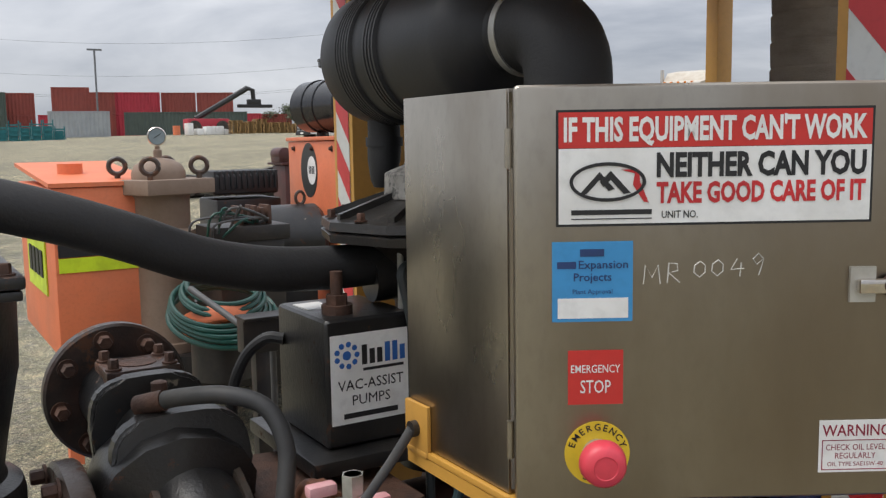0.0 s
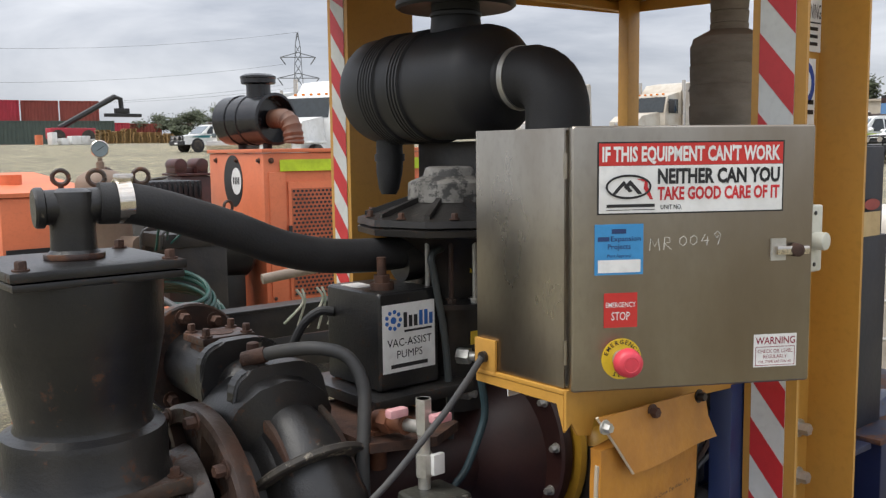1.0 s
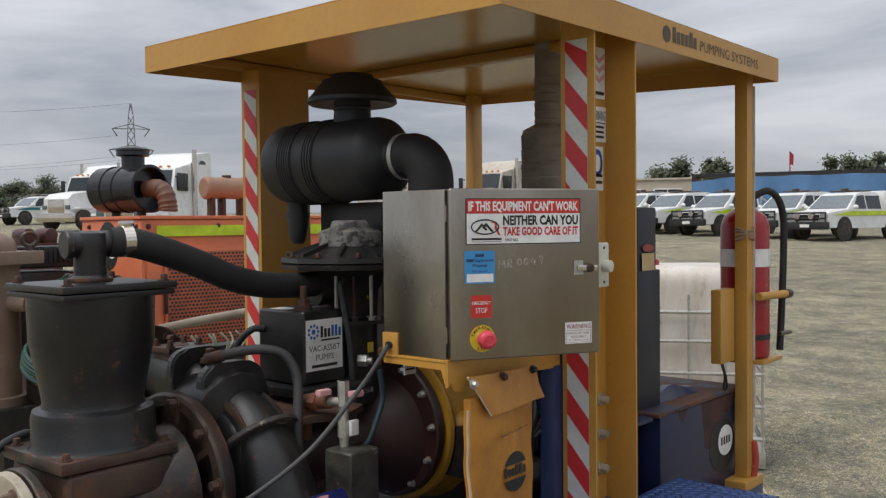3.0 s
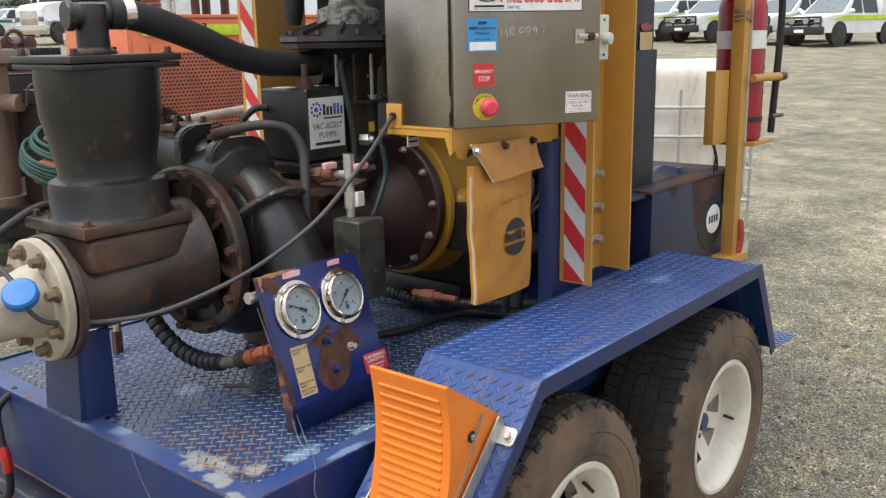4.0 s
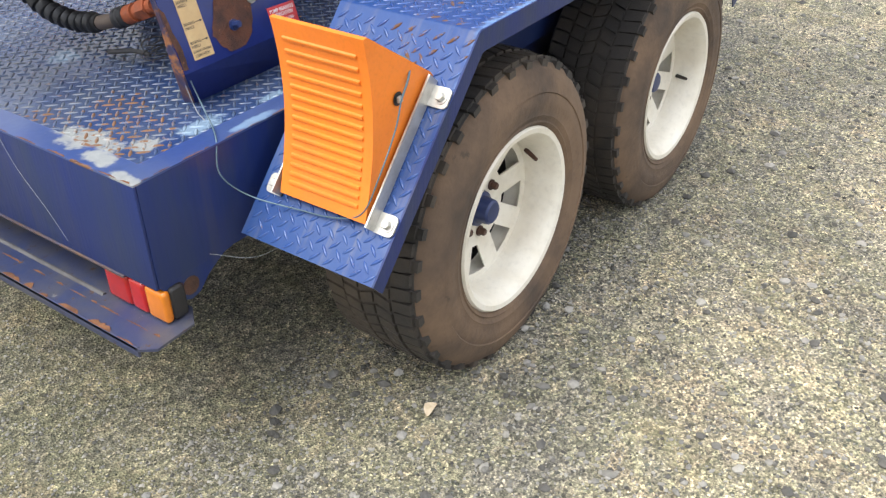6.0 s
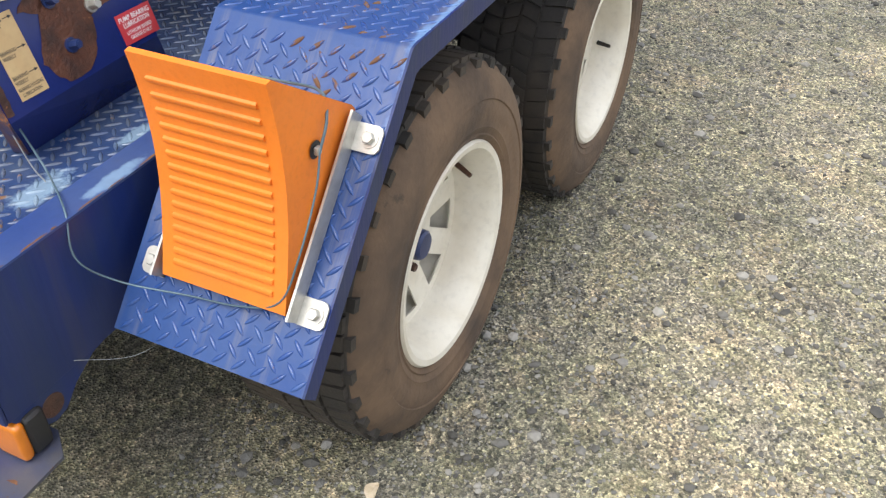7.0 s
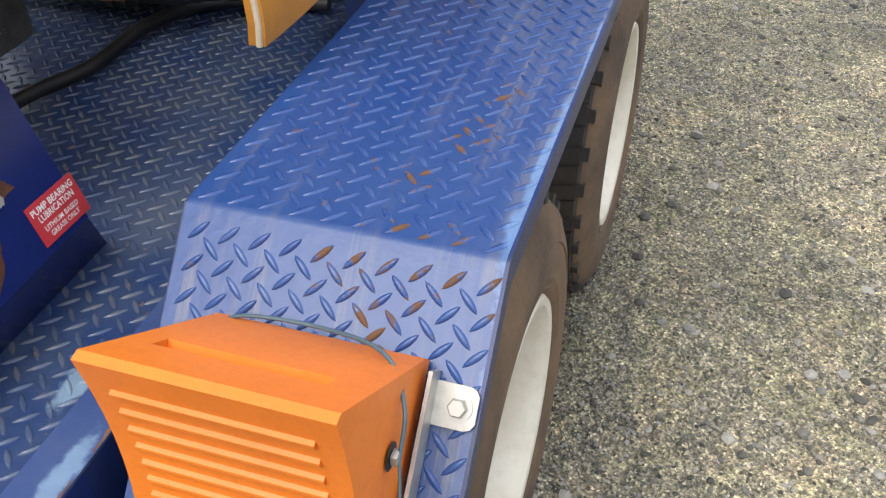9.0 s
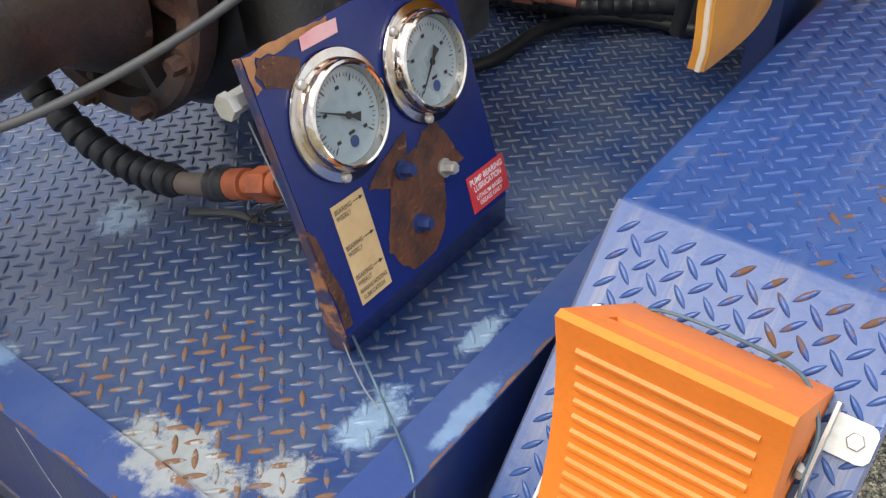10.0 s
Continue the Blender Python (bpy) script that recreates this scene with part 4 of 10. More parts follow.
    for k in range(6):
        bm = bmnew()
        a = 2 * math.pi * k / 6 + turn + 0.4
        p = place(0.068, a, 0.007)
        hexnut(bm, p, (0, -1, 0), 0.0095, 0.015)
        part("wheel_nut", bm, M_RUST, rim, "rusty wheel nut")
    bm = bmnew()
    rod(bm, (x, yo + 0.165, zc), (x, yo + 0.25, zc), 0.150, 32)
    part("brake_drum", bm, M_DARK, rim)
    bm = bmnew()
    a = 0.58 if x < 1 else -0.22
    p = Vector((x + 0.186 * math.cos(a), yo + 0.085, zc + 0.186 * math.sin(a)))
    rod(bm, p, p + Vector((-0.018 * math.cos(a), -0.040, -0.018 * math.sin(a))), 0.0062, 10, r2=0.0050)
    part("valve_stem", bm, M_RUST if x < 1 else M_DARK, rim)
    # tread blocks and shoulder lugs, one joined piece
    verts, faces = [], []
    org = ORG[rim.name]
    rnd = random.Random(int(x * 100))
    def block(a, da, w0, w1, r0, r1, skew=0.0):
        b = len(verts)
        for r in (r0, r1):
            sh = 0.9 if r == r1 else 1.0
            for aa, ww, k in ((-da, w0, 0), (da, w0, 0), (da, w1, 1), (-da, w1, 1)):
                t = a + aa * sh + (skew if k else 0)
                verts.append((x + r * math.cos(t) - org.x, yo + ww * 1.07 - org.y, max(0.0015, zc + r * math.sin(t)) - org.z))
        faces.extend([(b + 4, b + 5, b + 6, b + 7), (b, b + 1, b + 5, b + 4), (b + 1, b + 2, b + 6, b + 5), (b + 2, b + 3, b + 7, b + 6), (b + 3, b, b + 4, b + 7)])
    m = 66
    for k in range(m):
        a = 2 * math.pi * k / m
        da = math.pi / m * 0.88
        j = rnd.uniform(-0.006, 0.006)
        block(a + j, da, 0.036, 0.082, 0.365, R - 0.003, 0.02)
        block(a + 0.035, da * 0.95, 0.088, 0.126, 0.37, R, -0.035)
        block(a + 0.01, da * 0.95, 0.132, 0.164, 0.37, R, 0.035)
        block(a + 0.045, da * 0.95, 0.170, 0.206, 0.37, R, -0.02)
        block(a, da, 0.212, 0.256, 0.365, R - 0.003, -0.02)
        if k % 2:
            block(a, da * 0.85, 0.022, 0.036, 0.352, R - 0.010)
    me = bpy.data.meshes.new("tread")
    me.from_pydata(verts, [], faces)
    me.materials.append(M_TYRE)
    ob = new("tread", me)
    ob.parent = rim
    ORG[ob.name] = org
    tagged(ob, "chunky all-terrain tread", kind="stuff")


for wx, tw in zip(WHEELS, (0.2, 0.45)):
    build_wheel(wx, tw)

# ---- wheel chock in its holder on the mudguard's slope ----
SL = Vector((0.352, 0, 0.380)).normalized()
SN = Vector((-SL.z, 0, SL.x))


def on_slope(u, y, n):
    return Vector((0, 0, 0.517)) + SL * u + SN * n + Vector((0, y, 0))


def build_chock():
    chock = thing("wheel_chock", on_slope(0.26, 0.495, 0.004), "orange ribbed polyurethane wheel chock strapped in a holder on the mudguard", "wheel chock")
    y0, y1 = 0.389, 0.606
    face = [(0.104, 0.022)]
    for k in range(1, 13):
        t = k / 12
        u = 0.104 + (0.378 - 0.104) * t
        n = 0.022 + (0.238 - 0.022) * (0.62 * t + 0.38 * t * t * t)
        face.append((u, n))
    bm = bmnew()
    out = [on_slope(u, y0, n) for u, n in face]
    out += [on_slope(0.386, y0, 0.232), on_slope(0.417, y0, 0.02), on_slope(0.415, y0, 0.006), on_slope(0.108, y0, 0.006)]
    extrude(bm, out, (0, y1 - y0, 0))
    # grip slot sunk into the top face
    a, b = on_slope(0.386, 0, 0.232), on_slope(0.417, 0, 0.02)
    down, inward = (b - a).normalized(), Vector((0, 1, 0)).cross((b - a).normalized())
    if inward.dot(SL) > 0:
        inward = -inward
    bm.faces.ensure_lookup_table()
    mid = (a + b) / 2 + Vector((0, (y0 + y1) / 2, 0))
    top = min(bm.faces, key=lambda f: (f.calc_center_median() - mid).length)
    bmesh.ops.delete(bm, geom=[top], context="FACES_ONLY")
    bm.verts.ensure_lookup_table()

    def nearest(p):
        return min(bm.verts, key=lambda v: (v.co - p).length)

    outer = [nearest(p) for p in (a + Vector((0, y0, 0)), a + Vector((0, y1, 0)), b + Vector((0, y1, 0)), b + Vector((0, y0, 0)))]
    flat = [(0.425, 0.058), (0.580, 0.058), (0.580, 0.084), (0.425, 0.084)]
    rim0 = [bm.verts.new(a + Vector((0, yy, 0)) + down * dd) for yy, dd in flat]
    rim1 = [bm.verts.new(a + Vector((0, yy, 0)) + down * (0.071 + (dd - 0.071) * 0.85) + inward * 0.042) for yy, dd in flat]
    for k in range(4):
        q = (k + 1) % 4
        bm.faces.new((outer[k], outer[q], rim0[q], rim0[k]))
        bm.faces.new((rim0[k], rim0[q], rim1[q], rim1[k]))
    bm.faces.new(rim1)
    part("body", bm, M_ORANGE, chock)
    # ribs across the curved face
    for k in range(15):
        t = 0.095 + 0.825 * k / 14
        i = min(int(t * 12), 11)
        f = t * 12 - i
        u = face[i][0] + (face[i + 1][0] - face[i][0]) * f
        n = face[i][1] + (face[i + 1][1] - face[i][1]) * f
        d = Vector((face[i + 1][0] - face[i][0], face[i + 1][1] - face[i][1])).normalized()
        bm = bmnew()
        prof = []
        for s, h in ((-0.0068, -0.002), (-0.0045, 0.0028), (-0.001, 0.0042), (0.002, 0.0036), (0.0052, -0.002)):
            prof.append(on_slope(u + d.x * s - d.y * h, y0 + 0.022, n + d.y * s + d.x * h))
        extrude(bm, prof, (0, y1 - y0 - 0.044, 0))
        part("rib", bm, M_ORANGE, chock)
    bm = bmnew()
    p = on_slope(0.335, y0 - 0.001, 0.085)
    lathe(bm, p, p + Vector((0, -1, 0)), [(0, 0.0), (0.001, 0.012), (0.0015, 0.0135)], 20)
    part("eyelet", bm, M_DARK, chock, "dark drilled rope hole")
    bm = bmnew()
    solid(bm, -0.006, 0.006, -0.007, 0.0, -0.006, 0.006, 0.002, Matrix.Translation(p + Vector((0, -0.002, 0))))
    part("crimp", bm, M_GALV, chock)
    # holder: two steel angles with bolted tabs
    holder = thing("chock_holder", on_slope(0.26, 0.5, 0.0), "pair of galvanised steel angles bolted to the mudguard", "bracket")
    for y, sgn in ((0.377, -1), (0.616, 1)):
        bm = bmnew()
        u0, u1 = (0.098, 0.408)
        extrude(bm, [on_slope(u0, y, 0.002), on_slope(u1, y, 0.002), on_slope(u1, y, 0.034), on_slope(u0, y, 0.034)], (0, 0.004, 0))
        part("angle", bm, M_GALV, holder)
        for u in (0.118, 0.378):
            bm = bmnew()
            w = 0.042
            pl = Plate(on_slope(u, y, 0.002), SL, (0, 1, 0))
            vs = [(-0.021, 0), (0.021, 0), (0.021, sgn * (w - 0.010)), (0.019, sgn * (w - 0.004)), (0.013, sgn * w), (-0.013, sgn * w), (-0.019, sgn * (w - 0.004)), (-0.021, sgn * (w - 0.010))]
            extrude(bm, [pl.at(q, r, 0) for q, r in vs], SN * 0.004)
            tab = part("tab", bm, M_GALV, holder)
            bm = bmnew()
            hexnut(bm, pl.at(0, sgn * 0.024, 0.004), SN, 0.0095, 0.009)
            part("bolt", bm, M_GALV, tab)
    # wire rope from the chock down to the deck
    bm = bmnew()
    q = on_slope(0.335, y0 - 0.01, 0.085)
    pts = [q, on_slope(0.28, 0.372, 0.075), on_slope(0.19, 0.375, 0.06), on_slope(0.12, 0.40, 0.03), on_slope(0.095, 0.47, 0.012), on_slope(0.085, 0.56, 0.01), (0.02, 0.66, 0.60), (-0.01, 0.70, 0.65), (0.015, 0.725, 0.707), (0.06, 0.79, 0.71), (0.10, 0.86, 0.72), (0.085, 0.92, 0.90), (0.09, 0.95, 0.96)]
    tube(bm, spline(pts, 8), 0.0016, 8)
    part("wire_rope", bm, M_WIRE, chock, "thin blue-grey wire rope")
    bm = bmnew()
    tube(bm, spline([q, on_slope(0.38, 0.384, 0.085), on_slope(0.418, 0.42, 0.06), on_slope(0.425, 0.50, 0.03), on_slope(0.42, 0.575, 0.03), on_slope(0.40, 0.61, 0.02)], 6), 0.0022, 8)
    part("wire_rope", bm, M_WIRE, chock)


build_chock()

# ---- canopy on its posts ----
canopy = thing("canopy", (1.5, 1.38, DECK), "yellow steel canopy roof on channel posts with red-white stripes", "canopy")
RX0, RX1, RY0, RY1, RZ = 0.592, 2.40, 0.60, 2.16, 2.30


def stripes(parent, pl, w, h, flip=1):
    """Red and white diagonal tape on a strip of that width and height."""
    bm = bmnew()
    pl.slab(bm, 0, w, 0, h, 0.0005, 0.001)
    tape = part("tape", bm, M_DECAL_W, parent, "white and red striped reflective tape")
    v, pitch, band = -w * 1.2, 0.148, 0.074
    while v < h:
        bm = bmnew()
        lo, hi = v, v + band
        poly = [(0, lo + w * 1.15 * (flip > 0)), (w, lo + w * 1.15 * (flip < 0)), (w, hi + w * 1.15 * (flip < 0)), (0, hi + w * 1.15 * (flip > 0))]
        poly = [(a, min(max(b, 0), h)) for a, b in poly]
        if max(b for a, b in poly) - min(b for a, b in poly) > 0.01 and not (poly[0][1] == poly[3][1] and poly[1][1] == poly[2][1]):
            extrude(bm, [pl.at(a, b, 0.0018) for a, b in poly], pl.n * 0.0006)
            part("stripe", bm, M_DECAL_R, tape)
        else:
            bm.free()
        v += pitch


def build_canopy():
    # roof tray: sheet with folded sides
    bm = bmnew()
    solid(bm, RX0, RX1, RY0, RY1, RZ + 0.098, RZ + 0.102)
    part("roof_sheet", bm, M_ROOF, canopy)
    # the folded sides are deeper at the rear
    low = {(0, 0): RZ - 0.003, (1, 0): RZ + 0.012, (0, 1): RZ + 0.010, (1, 1): RZ + 0.060}
    for a, b, inward in (((0, 0), (1, 0), (0, 1)), ((0, 1), (1, 1), (0, -1)), ((0, 0), (0, 1), (1, 0)), ((1, 0), (1, 1), (-1, 0))):
        g = 0.0045 if a[0] == b[0] else 0.0
        p, q = (RX1 if a[0] else RX0, (RY1 if a[1] else RY0) + g), (RX1 if b[0] else RX0, (RY1 if b[1] else RY0) - g)
        bm = bmnew()
        extrude(bm, [(*p, low[a]), (*q, low[b]), (*q, RZ + 0.0975), (*p, RZ + 0.0975)], Vector((*inward, 0)) * 0.004)
        part("fascia", bm, M_YELLOW, canopy)
    for x0, x1, y0, y1 in ((RX0 + 0.005, RX1 - 0.005, RY0 + 0.005, RY0 + 0.04), (RX0 + 0.005, RX1 - 0.005, RY1 - 0.04, RY1 - 0.005), (1.48, 1.53, RY0 + 0.045, RY1 - 0.045)):
        bm = bmnew()
        solid(bm, x0, x1, y0, y1, RZ + 0.062, RZ + 0.095, 0.002)
        part("roof_rail", bm, M_YELLOW, canopy)
    # lettering on the fascia
    pl = Plate((RX0, RY0, RZ), (1, 0, 0), (0, 0, 1))
    bm = bmnew()
    pl.disc(bm, 0.86, 0.055, 0.026, 0.001, 0.0005)
    for k in range(6):
        pl.slab(bm, 0.90 + k * 0.03, 0.922 + k * 0.03, 0.035, 0.072 + 0.012 * (k in (0, 4)), 0.001, 0.0005)
    part("logo", bm, mat("faded_ink", (0.09, 0.07, 0.05), 0.6), canopy, "faded dark company mark")
    bm = bmnew()
    pl.words(bm, "PUMPING", 1.10, 0.035, 0.036, 0.235, 0.0016)
    faded = mat("faded_ink_letters", (0.11, 0.08, 0.05), 0.6)
    part("lettering", bm, faded, canopy)
    bm = bmnew()
    pl.words(bm, "SYSTEMS", 1.355, 0.035, 0.036, 0.245, 0.0016)
    part("lettering", bm, faded, canopy)

    # main posts: folded channels
    for near in (True, False):
        ye, yw = (0.612, 0.722) if near else (2.154, 2.046)
        x0, x1 = (1.037, 1.277) if near else (1.0, 1.245)
        z0 = 0.922 if near else 0.70
        bm = bmnew()
        s = 1 if near else -1
        t = 0.008
        outline = [(x0, ye), (x0 + t, ye), (x0 + t, yw - s * t), (x1 - t, yw - s * t), (x1 - t, ye), (x1, ye), (x1, yw), (x0, yw)]
        extrude(bm, [(a, b, z0) for a, b in outline], (0, 0, RZ - z0 + 0.061))
        post = part("post", bm, M_YELLOW, canopy, "yellow folded channel post")
        if near:
            stripes(post, Plate((x0, yw - 0.016, z0 + 0.006), (0, -1, 0), (0, 0, 1)), 0.072, RZ - z0 - 0.02)
        else:
            stripes(post, Plate((x0, ye - 0.018, z0 + 0.006), (0, -1, 0), (0, 0, 1)), 0.072, RZ - z0 - 0.02)
        for z in (1.06, 1.165, 1.27) if near else ():
            bm = bmnew()
            hexnut(bm, (1.232, yw - s * t, z - 0.04), (0, -s, 0), 0.0135, 0.022)
            part("bolt", bm, M_GALV, post)
        if not near:
            continue
        bm = bmnew()
        solid(bm, 1.0, 1.31, 0.726, 0.776, DECK + 0.004, 1.36, 0.004)
        part("upright", bm, M_BLUE, canopy, "dark blue steel upright behind the post")
    # slim front posts
    for near in (True, False):
        x0, x1 = (2.238, 2.298) if near else (2.315, 2.385)
        y0, y1 = (0.66, 0.71) if near else (2.06, 2.11)
        bm = bmnew()
        solid(bm, x0, x1, y0, y1, 0.772, RZ + 0.0975, 0.004)
        post = part("front_post", bm, M_YELLOW, canopy, "slim yellow box-section post")
        if near:
            stripes(post, Plate((x1 + 0.002, y0 - 0.006, 1.0), (0, 1, 0), (0, 0, 1)), 0.05, 1.29)
            bm = bmnew()
            solid(bm, 2.17, 2.35, 0.64, 0.74, 0.735, 0.772, 0.004)
            part("foot", bm, M_YELLOW, post)
            bm = bmnew()
            for k in range(4):
                z = 1.70 + k * 0.012
                tube(bm, [(x0 - 0.006 + 0.082 * (math.cos(a) * 0.5 + 0.5), y0 - 0.006 + 0.062 * (math.sin(a) * 0.5 + 0.5), z + 0.006 * math.sin(a * 2 + k)) for a in (2 * math.pi * j / 16 for j in range(17))], 0.005, 8)
            part("rope", bm, mat("tan_rope", (0.32, 0.22, 0.13), 0.9), post, "tan rope tied round the post")


build_canopy()


# ---- signs on the post ----
def post_sign(name, z0, z1, u0, u1, label, draw):
    sg = thing(name, (1.09, 0.70, z0), label, "sign")
    pl = Plate((1.18, 0.7125, z0), (1, 0, 0), (0, 0, 1))
    bm = bmnew()
    pl.slab(bm, u0, u1, 0, z1 - z0, 0.0, 0.0015)
    plate = part("plate", bm, M_WHITE, sg)
    draw(plate, pl, z1 - z0)


def draw_warning(plate, pl, h):
    bm = bmnew()
    pl.words(bm, "WARNING", 0.003, h - 0.040, 0.030, 0.082, 0.0022)
    for v in (0.012, 0.027, 0.042):
        pl.slab(bm, 0.012, 0.075, v, v + 0.007, 0.0018, 0.0004)
    pl.slab(bm, 0.003, 0.085, h - 0.050, h - 0.047, 0.0018, 0.0004)
    part("print", bm, M_INK, plate)


def draw_disc(plate, pl, h):
    bm = bmnew()
    pl.disc(bm, 0.038, h * 0.62, 0.042, 0.0018, 0.0004, 0.03)
    part("print", bm, mat("blue_ink", (0.03, 0.08, 0.35), 0.5), plate, "blue safety disc")
    bm = bmnew()
    pl.disc(bm, 0.036, h * 0.62, 0.026, 0.0024, 0.0004, 0.018)
    part("print", bm, M_WHITE, plate)
    bm = bmnew()
    for v in (0.02, 0.04):
        pl.slab(bm, 0.012, 0.066, v, v + 0.009, 0.0018, 0.0004)
    part("print", bm, M_INK, plate)


def draw_pink(plate, pl, h):
    for k in range(3):
        bm = bmnew()
        v = h - 0.03 - k * 0.03
        extrude(bm, [pl.at(0.020, v, 0.0018), pl.at(0.05, v - 0.018, 0.0018), pl.at(0.080, v, 0.0018), pl.at(0.080, v + 0.015, 0.0018), pl.at(0.05, v - 0.003, 0.0018), pl.at(0.020, v + 0.015, 0.0018)], pl.n * 0.0004)
        part("chevron", bm, M_PINK, plate)
    bm = bmnew()
    pl.slab(bm, 0.02, 0.078, 0.012, 0.022, 0.0018, 0.0004)
    part("print", bm, M_INK, plate)


post_sign("warning_sign", 2.012, 2.118, 0.0, 0.088, "white warning sign with black print on the yellow post", draw_warning)
post_sign("mandatory_sign", 1.866, 1.998, 0.0, 0.072, "white sign with a blue disc on the yellow post", draw_disc)
post_sign("chevron_sign", 2.142, 2.296, 0.0, 0.084, "white sign with faded pink chevrons on the yellow post", draw_pink)


# ---- stainless control box with its door ajar ----
BX, BY, BZ0, BZ1 = 0.537, 0.739, 1.433, 1.855
box = thing("control_box", (BX + 0.2, 0.845, BZ0), "brushed stainless steel control cabinet with its door ajar, covered in stickers", "control cabinet")


def build_box():
    bm = bmnew()
    w, d, t = 0.405, 0.212, 0.004
    x0, x1, y0, y1 = BX, BX + w, BY, BY + d
    solid(bm, x0, x0 + t, y0, y1, BZ0, BZ1, 0.0015)
    part("side_panel", bm, M_STEEL, box)
    bm = bmnew()
    solid(bm, x1 - t, x1, y0, y1, BZ0, BZ1, 0.0015)
    part("side_panel", bm, M_STEEL, box)
    for z0, z1 in ((BZ0, BZ0 + t), (BZ1 - t, BZ1)):
        bm = bmnew()
        solid(bm, x0 + t, x1 - t, y0, y1, z0, z1)
        part("panel", bm, M_STEEL, box)
    bm = bmnew()
    solid(bm, x0 + t, x1 - t, y1 - t, y1, BZ0 + t, BZ1 - t)
    part("back_panel", bm, M_STEEL, box)
    # door hinged at the near left edge
    a = radians(-30.2)
    hinge = Vector((BX + 0.004, BY - 0.004, 0))
    m = Matrix.Translation(hinge) @ Matrix.Rotation(a, 4, "Z")
    bm = bmnew()
    solid(bm, 0.0, 0.413, -0.022, 0.0, BZ0 - 0.002, BZ1 + 0.002, 0.006, m, 3)
    door = part("door", bm, M_STEEL, box, "stainless door standing ajar")
    u = m.to_3x3() @ Vector((1, 0, 0))
    pl = Plate(m @ Vector((-0.013, -0.022, BZ0 + 0.003)), u, (0, 0, 1))
    for z in (BZ0 + 0.06, BZ1 - 0.06):
        bm = bmnew()
        rod(bm, (BX + 0.001, BY - 0.002, z - 0.02), (BX + 0.001, BY - 0.002, z + 0.02), 0.004, 10)
        part("hinge", bm, M_STEEL, box)
    # main sign
    bm = bmnew()
    pl.slab(bm, 0.054, 0.370, 0.281, 0.396, 0.0004, 0.0008)
    sign = part("notice", bm, M_INK, door, "red and white notice with a black border")
    bm = bmnew()
    pl.slab(bm, 0.0565, 0.3675, 0.2835, 0.358, 0.0013, 0.0003)
    part("panel", bm, M_WHITE, sign)
    bm = bmnew()
    pl.slab(bm, 0.0565, 0.3675, 0.3585, 0.3935, 0.0013, 0.0003)
    part("panel", bm, M_RED, sign)
    bm = bmnew()
    pl.words(bm, "IF THIS EQUIPMENT CAN'T WORK", 0.0615, 0.3655, 0.0235, 0.301, 0.0022, bold=0.034)
    part("lettering", bm, M_WHITE, sign)
    bm = bmnew()
    pl.words(bm, "NEITHER CAN YOU", 0.1535, 0.330, 0.0235, 0.209, 0.0022, bold=0.040)
    part("lettering", bm, M_INK, sign)
    bm = bmnew()
    pl.words(bm, "UNIT NO.", 0.159, 0.2885, 0.0075, 0.036, 0.0022, bold=0.01)
    part("lettering", bm, M_INK, sign)
    # the round mark: an oval ring with two peaks, and bars for the small name
    bm = bmnew()
    pl.ring(bm, 0.105, 0.325, 0.0195, 0.0035, 0.0016, ru=0.038)
    extrude(bm, [pl.at(0.078, 0.314, 0.0018), pl.at(0.097, 0.335, 0.0018), pl.at(0.112, 0.318, 0.0018), pl.at(0.106, 0.316, 0.0018), pl.at(0.097, 0.327, 0.0018), pl.at(0.084, 0.313, 0.0018)], pl.n * 0.0003)
    extrude(bm, [pl.at(0.097, 0.325, 0.0022), pl.at(0.108, 0.336, 0.0022), pl.at(0.128, 0.314, 0.0022), pl.at(0.121, 0.313, 0.0022), pl.at(0.108, 0.327, 0.0022), pl.at(0.101, 0.320, 0.0022)], pl.n * 0.0003)
    part("emblem", bm, M_INK, sign, "black oval mark with two peaks")
    for v0, v1 in ((0.2925, 0.2975), (0.2880, 0.2890)):
        bm = bmnew()
        pl.slab(bm, 0.069, 0.149, v0, v1, 0.0018, 0.0003)
        part("name_bar", bm, M_INK, sign)
    bm = bmnew()
    pl.words(bm, "TAKE GOOD CARE OF IT", 0.1535, 0.304, 0.0205, 0.209, 0.0022, bold=0.036)
    part("lettering", bm, M_REDINK, sign)
    bm = bmnew()
    extrude(bm, [pl.at(0.118, 0.337, 0.0022), pl.at(0.136, 0.337, 0.0022), pl.at(0.137, 0.325, 0.0022), pl.at(0.146, 0.304, 0.0022), pl.at(0.141, 0.305, 0.0022), pl.at(0.130, 0.322, 0.0022), pl.at(0.132, 0.333, 0.0022)], pl.n * 0.0003)
    part("emblem_stroke", bm, M_REDINK, sign)
    # blue approval label
    bm = bmnew()
    pl.slab(bm, 0.050, 0.131, 0.185, 0.266, 0.0004, 0.0008)
    lab = part("label", bm, M_LBLUE, door, "sky-blue approval label")
    bm = bmnew()
    pl.slab(bm, 0.0555, 0.1265, 0.1885, 0.209, 0.0013, 0.0003)
    part("panel", bm, M_WHITE, lab)
    for u0, u1, v0, v1 in ((0.078, 0.102, 0.251, 0.2585), (0.055, 0.074, 0.239, 0.246)):
        bm = bmnew()
        pl.slab(bm, u0, u1, v0, v1, 0.0014, 0.0003)
        part("name_bar", bm, M_NAVY, lab)
